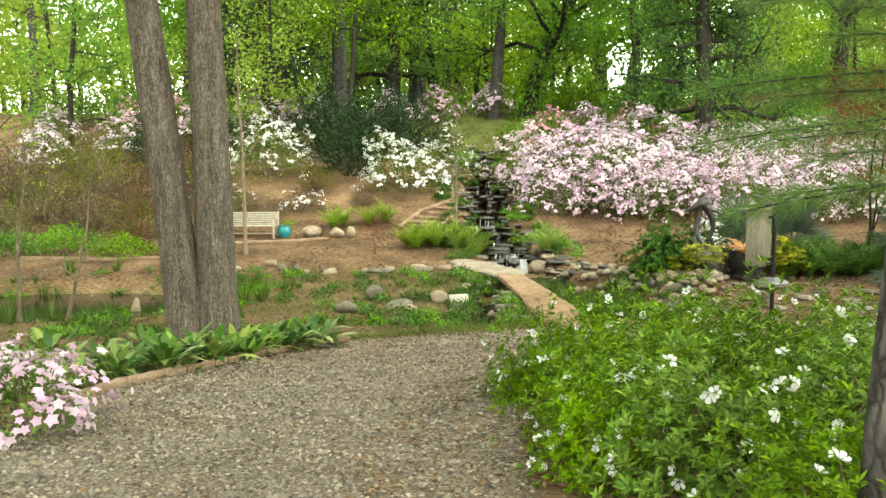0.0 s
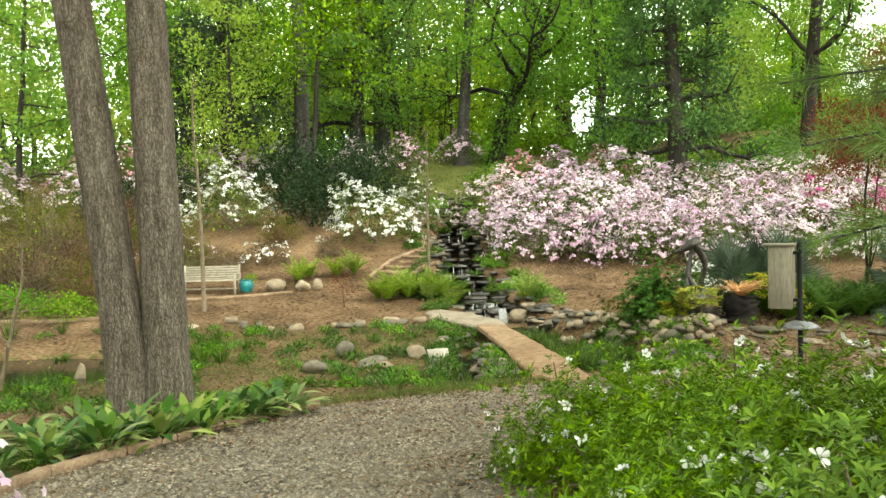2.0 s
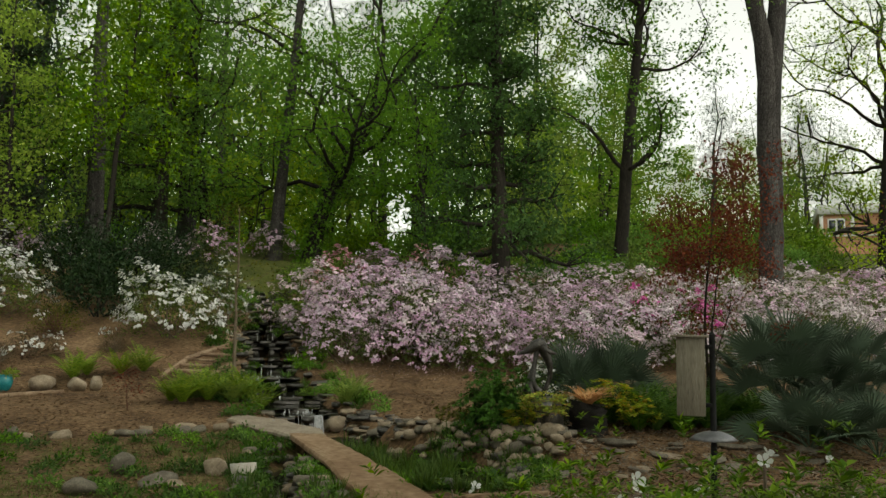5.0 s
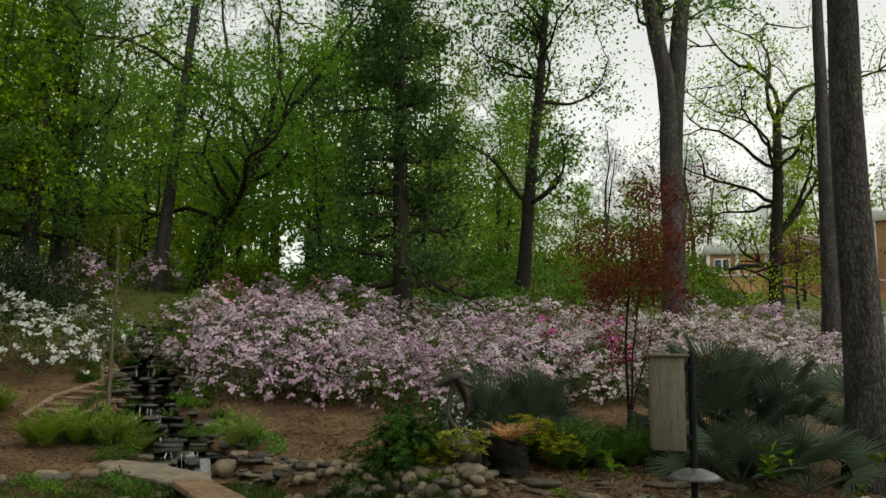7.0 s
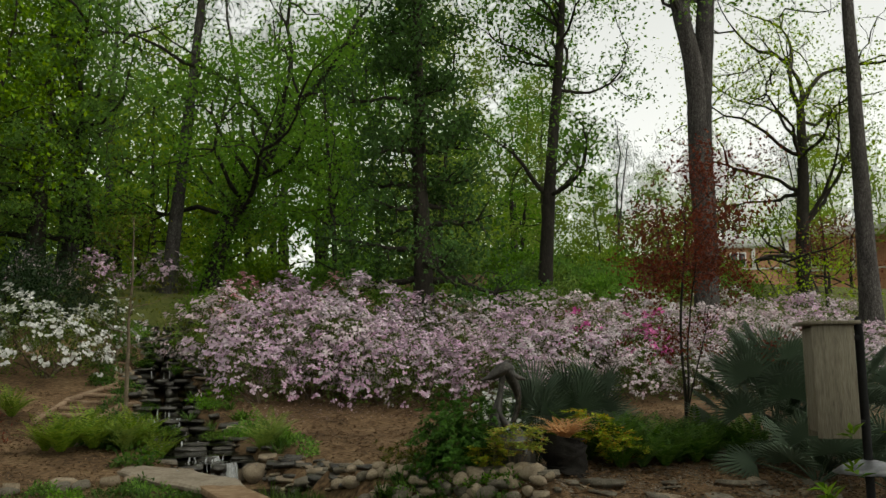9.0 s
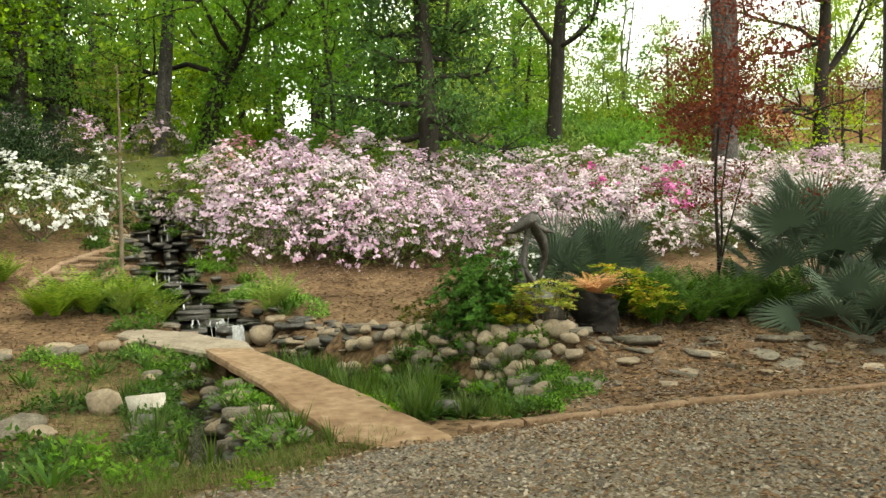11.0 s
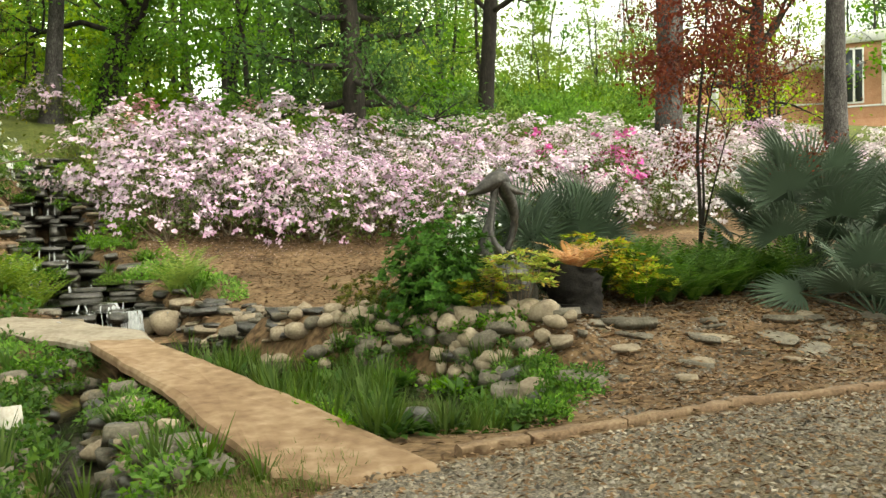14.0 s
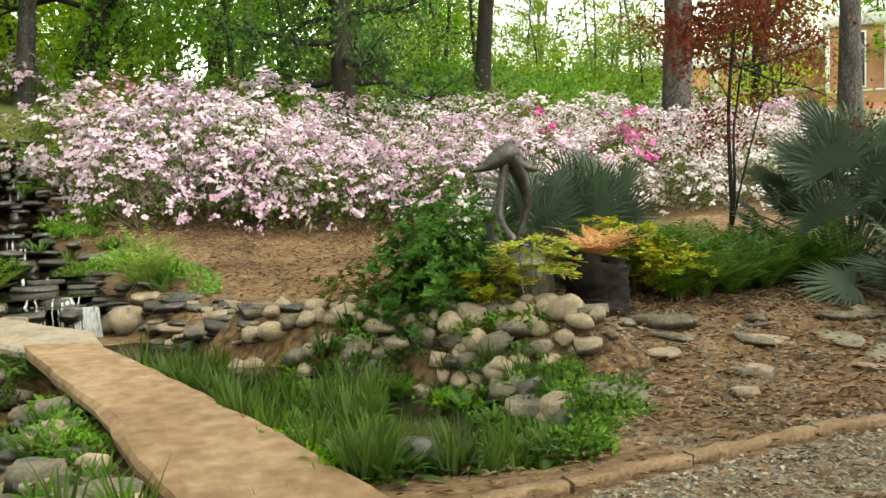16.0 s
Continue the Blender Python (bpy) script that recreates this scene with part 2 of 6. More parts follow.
FL_PINK = leafy("pale_pink_blossom", (0.572, 0.382, 0.519), (0.615, 0.456, 0.562), (0.657, 0.562, 0.615), (0.594, 0.413, 0.551), through_light=0.35, vary=0.12, each=0.35)
FL_PALE = leafy("blush_white_blossom", (0.589, 0.464, 0.518), (0.625, 0.536, 0.562), (0.651, 0.607, 0.607), (0.553, 0.402, 0.482), through_light=0.3, vary=0.12, each=0.4)
FL_WHITE = leafy("white_blossom", (0.561, 0.569, 0.516), (0.607, 0.614, 0.592), (0.636, 0.636, 0.622), through_light=0.25, vary=0.05)
FL_MAGENTA = leafy("magenta_blossom", (0.499, 0.0602, 0.258), (0.568, 0.112, 0.344), (0.585, 0.189, 0.387), through_light=0.25)
FL_ROSE = leafy("rose_blossom", (0.516, 0.206, 0.258), (0.568, 0.284, 0.327), (0.585, 0.387, 0.413), through_light=0.25)

# the window panes, the water and the white water of the falls
GLASS, _N, _L, _P = nodes_of("window_glass")
_P.inputs["Base Color"].default_value, _P.inputs["Roughness"].default_value = (0.03, 0.035, 0.04, 1), 0.05
WATER, _N, _L, _P = nodes_of("dark_pond_water")
_P.inputs["Base Color"].default_value, _P.inputs["Roughness"].default_value = (0.014, 0.015, 0.009, 1), 0.06
_P.inputs["IOR"].default_value = 1.33
_n = noise_of(_N, _L, 5, 3)
_b = _N.new("ShaderNodeBump")
_b.inputs["Strength"].default_value, _b.inputs["Distance"].default_value = 0.12, 0.03
_L.new(_n.outputs[0], _b.inputs["Height"])
_L.new(_b.outputs[0], _P.inputs["Normal"])
FOAM = solid("white_water", (0.176, 0.184, 0.184), (0.336, 0.344, 0.344), (0.52, 0.528, 0.528), 8, 0.25, 0.4, 30, (5, 5, 0.5), vary=0.1)


# ---- mesh helpers ----
class Geo:
    """Gathers quads and triangles from arrays and turns them into one mesh."""

    def __init__(self):
        self.v, self.f3, self.f4, self.n = [], [], [], 0

    def add(self, v, faces):
        v, faces = np.asarray(v, float).reshape(-1, 3), np.asarray(faces, int)
        (self.f3 if faces.shape[1] == 3 else self.f4).append(faces + self.n)
        self.v.append(v)
        self.n += len(v)
        return self

    def mesh(self, name, material, smooth=False):
        v = np.concatenate(self.v).astype(np.float32)
        f4 = np.concatenate(self.f4) if self.f4 else np.zeros((0, 4), int)
        f3 = np.concatenate(self.f3) if self.f3 else np.zeros((0, 3), int)
        me = bpy.data.meshes.new(name)
        me.vertices.add(len(v))
        me.vertices.foreach_set("co", v.ravel())
        corners = np.concatenate([f4.ravel(), f3.ravel()]).astype(np.int32)
        starts = np.concatenate([np.arange(len(f4)) * 4, len(f4) * 4 + np.arange(len(f3)) * 3]).astype(np.int32)
        me.loops.add(len(corners))
        me.loops.foreach_set("vertex_index", corners)
        me.polygons.add(len(starts))
        me.polygons.foreach_set("loop_start", starts)
        if smooth:
            me.polygons.foreach_set("use_smooth", np.ones(len(starts), bool))
        me.update(calc_edges=True)
        me.materials.append(material)
        return me


def part(name, geo, material, parent, label="", smooth=False):
    ob = new(name, geo.mesh(name, material, smooth) if isinstance(geo, Geo) else geo)
    ob.parent = parent
    return tagged(ob, label)


def thing(name, x, y, z, label, category, group="", kind="", rz=0.0, s=1.0):
    ob = new(name)
    ob.empty_display_size = 0.1
    ob.matrix_basis = pose(x, y, z, 0, 0, rz) @ Matrix.Diagonal((s, s, s, 1))
    return tagged(ob, label, category, group, kind)


def single(name, geo, material, x, y, z, label, category, group="", kind="", rz=0.0, smooth=False):
    ob = new(name, geo.mesh(name, material, smooth) if isinstance(geo, Geo) else geo)
    ob.matrix_basis = pose(x, y, z, 0, 0, rz)
    return tagged(ob, label, category, group, kind)


def unit(a):
    return a / np.maximum(1e-9, np.linalg.norm(a, axis=-1, keepdims=True))


def tube(g, path, radii, sides=8, rough=0.0, rng=None):
    """A tapered round limb along a path."""
    p, r = np.asarray(path, float), np.asarray(radii, float)
    d = unit(np.gradient(p, axis=0))
    ref = np.where(np.abs(d[:, 2:3]) > 0.9, np.array([[1.0, 0, 0]]), np.array([[0, 0, 1.0]]))
    ref = np.repeat(ref[:1], len(p), 0)
    s = unit(np.cross(d, ref))
    u = np.cross(s, d)
    a = np.arange(sides) * 2 * np.pi / sides
    rr = r[:, None] * np.ones((1, sides))
    if rough:
        rr = rr * (1 + rough * rng.normal(size=(len(p), sides)))
    v = p[:, None] + rr[..., None] * (np.cos(a)[None, :, None] * s[:, None] + np.sin(a)[None, :, None] * u[:, None])
    i, j = np.meshgrid(np.arange(len(p) - 1), np.arange(sides), indexing="ij")
    k = (j + 1) % sides
    f = np.stack([i * sides + j, i * sides + k, (i + 1) * sides + k, (i + 1) * sides + j], -1).reshape(-1, 4)
    g.add(v, f)


def leaves(g, c, d, n, length, width, fold=0.12):
    """Folded diamond leaves: base c, way d, upper side n."""
    d = unit(d)
    s = unit(np.cross(d, n))
    n = np.cross(s, d)
    length, width = np.broadcast_to(np.asarray(length, float), (len(c),))[:, None], np.broadcast_to(np.asarray(width, float), (len(c),))[:, None]
    mid = c + d * length * 0.5 + n * length * fold
    v = np.stack([c, mid + s * width / 2, c + d * length, mid - s * width / 2], 1)
    g.add(v, np.arange(len(c) * 4).reshape(-1, 4))


def blades(g, c, out, length, width, rise=0.8, droop=0.6, seg=4, broad=False):
    """Curved strap leaves that rise from c and arch over to the side 'out'."""
    out = unit(out * np.array([1, 1, 0]))
    side = np.stack([-out[:, 1], out[:, 0], np.zeros(len(out))], 1)
    n = len(c)
    length, width = np.broadcast_to(np.asarray(length, float), (n,))[:, None], np.broadcast_to(np.asarray(width, float), (n,))[:, None]
    rise, droop = np.broadcast_to(np.asarray(rise, float), (n,))[:, None], np.broadcast_to(np.asarray(droop, float), (n,))[:, None]
    rows = []
    for k in range(seg + 1):
        t = k / seg
        w = width * (0.35 + 0.65 * min(1, t * 3)) * (1 - max(0, t - 0.45) / 0.55 * 0.92)
        if broad:
            w = width * max(0.06, math.sin(math.pi * max(0, (t - 0.28) / 0.72) ** 0.85)) if t < 1 else width * 0.03
        p = c + out * length * (t * (1 - rise * 0.6) + 0.35 * droop * t * t) + np.array([0, 0, 1.0]) * length * (rise * t - droop * 0.6 * t * t)
        rows += [p + side * w / 2, p - side * w / 2]
    v = np.stack(rows, 1)
    m = 2 * (seg + 1)
    f = np.array([[2 * k, 2 * k + 1, 2 * k + 3, 2 * k + 2] for k in range(seg)])
    g.add(v, (np.arange(n)[:, None, None] * m + f[None]).reshape(-1, 4))


def petals_round(g, c, d, n, length, width):
    """Rounded petals of six corners, curled back at the tip."""
    d = unit(d)
    s = unit(np.cross(d, n))
    n = np.cross(s, d)
    length = np.broadcast_to(np.asarray(length, float), (len(c),))[:, None]
    width = np.broadcast_to(np.asarray(width, float), (len(c),))[:, None]
    rows = [c]
    for q, w, k in ((0.45, 0.8, 1), (0.82, 0.9, 1), (1.0, 0.3, 1), (1.0, 0.3, -1), (0.82, 0.9, -1), (0.45, 0.8, -1)):
        rows.append(c + d * length * q + s * width * 0.5 * w * k - n * length * 0.22 * q * q)
    v = np.stack(rows, 1)
    k = np.arange(len(c))[:, None] * 7
    g.add(v, np.concatenate([k + np.array([[0, 1, 2, 5]]), k + np.array([[2, 3, 4, 5]])]))
    g.f3.append(k + np.array([[0, 5, 6]]) + g.n - len(c) * 7)


def flowers(g, c, n, size, petals=5, rng=None, rounded=False):
    """Open blossoms with their petals spread round the way n; small ones are one cupped star each."""
    n = unit(n)
    t = unit(np.cross(n, rng.normal(size=n.shape)))
    b = np.cross(n, t)
    if not rounded:
        size = np.broadcast_to(np.asarray(size, float), (len(c),))[:, None]
        rows = [c]
        for k in range(2 * petals):
            a = k * np.pi / petals
            rows.append(c + size * ((1.0 if k % 2 else 0.62) * (np.cos(a) * t + np.sin(a) * b) + (0.28 if k % 2 else 0.42) * n))
        k = np.arange(petals)
        f = np.stack([0 * k, 1 + 2 * k, 2 + 2 * k, 1 + (2 * k + 2) % (2 * petals)], 1)
        g.add(np.stack(rows, 1), (np.arange(len(c))[:, None, None] * (2 * petals + 1) + f[None]).reshape(-1, 4))
        return
    for k in range(petals):
        a = k * 2 * np.pi / petals
        d = np.cos(a) * t + np.sin(a) * b + 1.0 * n
        petals_round(g, c + d * 0.006, d + 0.15 * n, n, size, np.asarray(size) * 0.82)


def ball_way(rng, n, low=-0.1):
    d = unit(rng.normal(size=(n, 3)))
    d[:, 2] = np.where(d[:, 2] < low, -d[:, 2], d[:, 2])
    return d


def stone_geo(rng, sx, sy, sz, flat=0.0):
    """A field stone: rounded, then broken along a few planes; flat ones have a level top."""
    bm = bmesh.new()
    bmesh.ops.create_icosphere(bm, subdivisions=2, radius=0.56)
    v = np.array([x.co[:] for x in bm.verts])
    f = np.array([[x.index for x in q.verts] for q in bm.faces])
    bm.free()
    off = Vector(rng.uniform(-50, 50, 3))
    v = v * np.array([1 + 0.2 * noise.noise(Vector(q) * 2.5 + off) for q in v])[:, None]
    for k in range(8 if flat else 6):
        if flat:
            a = k * 0.785 + rng.uniform(-0.35, 0.35)
            n = np.array([math.cos(a), math.sin(a), rng.uniform(-0.15, 0.25)])
        else:
            n = rng.normal(size=3)
        n = n / np.linalg.norm(n)
        over = np.maximum(0, v @ n - rng.uniform(0.3, 0.44))
        v = v - over[:, None] * n
    if flat:
        tip = rng.normal(size=2) * 0.08
        v[:, 2] = np.minimum(v[:, 2], 0.2 + v[:, 0] * tip[0] + v[:, 1] * tip[1]) * 2.2
        v[:, 2] = np.maximum(v[:, 2], -0.5)
    return Geo().add(v * np.array([sx, sy, sz]), f)


def box_geo(g, x0, x1, y0, y1, z0, z1, turn=None, bev=0.0):
    """A box with chamfered edges."""
    bm = bmesh.new()
    bmesh.ops.create_cube(bm, size=1)
    for v in bm.verts:
        v.co = Vector(((x0 + x1) / 2 + v.co.x * (x1 - x0), (y0 + y1) / 2 + v.co.y * (y1 - y0), (z0 + z1) / 2 + v.co.z * (z1 - z0)))
    if bev:
        bmesh.ops.bevel(bm, geom=list(bm.edges), offset=bev, segments=1, affect="EDGES")
    if turn:
        bm.transform(turn)
    bmesh.ops.triangulate(bm, faces=list(bm.faces))
    v = np.array([x.co[:] for x in bm.verts])
    f = np.array([[x.index for x in q.verts] for q in bm.faces])
    bm.free()
    return g.add(v, f)


# ---- the lie of the land ----
LAND_Y = (-60, -10, 0, 12, 18.5, 22, 26, 28, 31, 34, 43, 54, 70, 200, 900)
LAND_Z = (3.0, -0.2, -1.04, -2.18, -2.78, -2.8, -2.5, -2.2, -2.0, -1.35, 1.1, 3.7, 4.6, 6.0, 8.0)


def ease(a, b, v):
    t = np.clip((np.asarray(v, float) - a) / (b - a), 0, 1)
    return t * t * (3 - 2 * t)


def dry_land(x, y):
    x, y = np.asarray(x, float), np.asarray(y, float)
    z = np.interp(y, LAND_Y, LAND_Z)
    near = np.clip(x, -20, 20)
    z = z + 0.015 * near * (1 - ease(15, 22, y)) + ease(7, 22, x) * 1.2 * ease(22, 33, y)
    return z + 0.45 * ease(5.5, 8, x) * ease(19.5, 22.5, y) * (1 - ease(25, 30, y))


STREAM = [(4.6, 22.0, 0.6), (3.4, 24.6, 0.9), (2.9, 26.8, 0.9), (2.35, 29.0, 0.95), (2.5, 31.0, 0.9), (2.0, 33.2, 0.9), (2.45, 35.2, 0.85), (2.15, 37.2, 0.9), (2.75, 39.5, 0.85), (2.5, 41.5, 0.85), (3.1, 46.0, 0.7)]
OUTFLOW = [(2.9, 24.6, 0.5), (1.85, 23.2, 0.45), (1.5, 21.9, 0.32), (1.6, 20.4, 0.25), (1.45, 18.9, 0.45)]


def off_line(x, y, line):
    """How far a place lies outside a band along a line, in half widths."""
    best = np.full(np.shape(x), 99.0)
    for (x0, y0, w0), (x1, y1, w1) in zip(line, line[1:]):
        dx, dy = x1 - x0, y1 - y0
        t = np.clip(((x - x0) * dx + (y - y0) * dy) / (dx * dx + dy * dy), 0, 1)
        best = np.minimum(best, np.hypot(x - x0 - t * dx, y - y0 - t * dy) / (w0 + t * (w1 - w0)))
    return best


def pond(x, y):
    """How far a place lies outside the ponds, 1 on the shore."""
    right = np.hypot((x - 4.7) / 1.25, (y - 21.3) / 2.0)
    left = np.hypot((x + 8.6) / 4.3, (y - 22.4) / 2.7)
    return np.minimum(right, left)


RIDGE = [(4.2, 24.7, 0.4), (5.1, 23.5, 0.55), (6.0, 22.6, 0.6), (6.6, 21.9, 0.6), (6.9, 21.3, 0.4)]


def land(x, y):
    x, y = np.asarray(x, float), np.asarray(y, float)
    z = dry_land(x, y)
    z = z + 0.38 * (1 - ease(0.15, 1.5, off_line(x, y, RIDGE)))
    z = z - 0.5 * (1 - ease(0.65, 1.15, pond(x, y)))
    z = z - (0.4 + 0.2 * ease(26.5, 28.0, y)) * (1 - ease(0.6, 1.25, off_line(x, y, STREAM)))
    return z - 0.35 * (1 - ease(0.5, 1.4, off_line(x, y, OUTFLOW)))


def at(x, y):
    return float(land(x, y))


def left_edge(y):
    return np.interp(y, (-5, 6, 9, 11.4, 12.7, 14.2, 16.1, 17.7, 18.6), (-3.0, -3.0, -3.1, -3.1, -2.6, -2.0, -1.0, 2.0, 3.4))


def right_edge(y):
    return np.interp(y, (-5, 6, 9, 11.5, 13, 15), (1.6, 1.3, 1.35, 1.7, 4.0, 14.0))


def far_edge(x):
    return np.interp(x, (2.0, 3.5, 5.5, 6.6, 8.3, 16), (18.2, 18.5, 18.45, 18.45, 18.0, 15.5))


def in_path(x, y):
    x, y = np.asarray(x, float), np.asarray(y, float)
    a = (x > left_edge(y)) & (x < right_edge(y)) & (y < 18.4)
    return (a & (y < far_edge(x))) & (y > -6)


def path_mask(x, y):
    d = np.minimum(np.minimum(x - left_edge(y), right_edge(y) - x), far_edge(x) - y)
    return ease(-0.12, 0.12, d)


def spaced(a, b, fine_a, fine_b, fine, grow=1.22):
    v = list(np.arange(fine_a, fine_b, fine))
    s, p = fine, v[0]
    while p > a:
        s *= grow
        p -= s
        v.insert(0, p)
    s, p = fine, v[-1]
    while p < b:
        s *= grow
        p += s
        v.append(p)
    return np.array(v)


gx, gy = spaced(-900, 900, -10, 15, 0.17), spaced(-700, 1200, 2, 45, 0.17)
GX, GY = np.meshgrid(gx, gy)
GZ = land(GX, GY)
wob = np.array([noise.noise(Vector((a * 1.7, b * 1.7, 0))) for a, b in zip(GX.ravel()[::1], GY.ravel()[::1])]).reshape(GX.shape)
GZ = GZ + 0.04 * wob * (1 - path_mask(GX, GY)) * (np.abs(GX) < 60)
gi, gj = np.meshgrid(np.arange(len(gy) - 1), np.arange(len(gx) - 1), indexing="ij")
w = len(gx)
faces = np.stack([gi * w + gj, gi * w + gj + 1, (gi + 1) * w + gj + 1, (gi + 1) * w + gj], -1).reshape(-1, 4)

# soil under pine straw, with lawn, low green cover and gravel where they lie
m, N, L, P = nodes_of("garden_ground")
soil_a, soil_b = noise_of(N, L, 0.8, 5), noise_of(N, L, 9, 9, (1, 1.6, 1))
straw = ramp_of(N, [(0.36, (0.0234, 0.0153, 0.0084)), (0.46, (0.0877, 0.0533, 0.0272)), (0.55, (0.146, 0.0918, 0.0484)), (0.67, (0.217, 0.15, 0.0872))])
blend = N.new("ShaderNodeMix")
blend.inputs[0].default_value = 0.6
L.new(soil_a.outputs[0], blend.inputs[2])
L.new(soil_b.outputs[0], blend.inputs[3])
L.new(blend.outputs[0], straw.inputs[0])
green = ramp_of(N, [(0.36, (0.0306, 0.0374, 0.00952)), (0.5, (0.068, 0.0816, 0.017)), (0.64, (0.129, 0.129, 0.0408))])
L.new(blend.outputs[0], green.inputs[0])
grit_n = noise_of(N, L, 45, 5)
grit = ramp_of(N, [(0.34, (0.0408, 0.034, 0.0258)), (0.5, (0.136, 0.112, 0.085)), (0.66, (0.258, 0.224, 0.177))])
L.new(grit_n.outputs[0], grit.inputs[0])
tone = N.new("ShaderNodeMix")
tone.data_type = "RGBA"
tone_n = noise_of(N, L, 0.55, 4)
tone_r = ramp_of(N, [(0.42, (0, 0, 0)), (0.62, (1, 1, 1))])
L.new(tone_n.outputs[0], tone_r.inputs[0])
L.new(tone_r.outputs[0], tone.inputs[0])
warm = N.new("ShaderNodeHueSaturation")
warm.inputs["Saturation"].default_value, warm.inputs["Value"].default_value = 1.45, 0.9
L.new(grit.outputs[0], warm.inputs["Color"])
L.new(grit.outputs[0], tone.inputs[6])
L.new(warm.outputs[0], tone.inputs[7])


def masked(first, second, attribute):
    at_node = N.new("ShaderNodeAttribute")
    at_node.attribute_name = attribute
    edge = noise_of(N, L, 4, 5)
    sub = N.new("ShaderNodeMath")
    sub.operation = "MULTIPLY_ADD"
    sub.inputs[1].default_value, sub.inputs[2].default_value = 0.9, -0.45
    L.new(edge.outputs[0], sub.inputs[0])
    both = N.new("ShaderNodeMath")
    both.operation = "ADD"
    both.use_clamp = True
    L.new(at_node.outputs["Fac"], both.inputs[0])
    L.new(sub.outputs[0], both.inputs[1])
    sharp = ramp_of(N, [(0.38, (0, 0, 0)), (0.62, (1, 1, 1))])
    L.new(both.outputs[0], sharp.inputs[0])
    mx = N.new("ShaderNodeMix")
    mx.data_type = "RGBA"
    L.new(sharp.outputs[0], mx.inputs[0])
    L.new(first, mx.inputs[6])
    L.new(second, mx.inputs[7])
    return mx.outputs[2]


colour = masked(masked(straw.outputs[0], green.outputs[0], "lawn"), tone.outputs[2], "gravel")
L.new(colour, P.inputs["Base Color"])
P.inputs["Roughness"].default_value, P.inputs["Specular IOR Level"].default_value = 0.95, 0.15
bp = N.new("ShaderNodeBump")
bp.inputs["Strength"].default_value, bp.inputs["Distance"].default_value = 0.8, 0.03
L.new(soil_b.outputs[0], bp.inputs["Height"])
L.new(bp.outputs[0], P.inputs["Normal"])
g = Geo().add(np.stack([GX, GY, GZ], -1), faces)
ground = tagged(new("ground", g.mesh("ground", m, True)), "brown pine-straw garden slope with gravel path and lawn", "ground", kind="structure")
lawn = np.maximum(ease(42, 45, GY) * (1 - ease(55, 60, GY)) * 0.9 * ease(-4.5, -2.5, GX) * (1 - ease(5.5, 7, GX)), 0.44 * ease(16.2, 17.5, GY) * (1 - ease(24.5, 26.0, GY)) * (GX < 2.4))
lawn = np.maximum(lawn, 0.6 * (GY > 60))
lawn = np.maximum(lawn, 0.75 * ease(20, 26, GX) * ease(38, 41, GY))
lawn = np.maximum(lawn, 0.36 * ease(7, 9, GX) * (1 - ease(20.5, 22, GY)) * ease(18, 19, GY))
for key, val in (("lawn", lawn), ("gravel", path_mask(GX, GY))):
    ground.data.attributes.new(key, "FLOAT", "POINT").data.foreach_set("value", val.ravel().astype(np.float32))


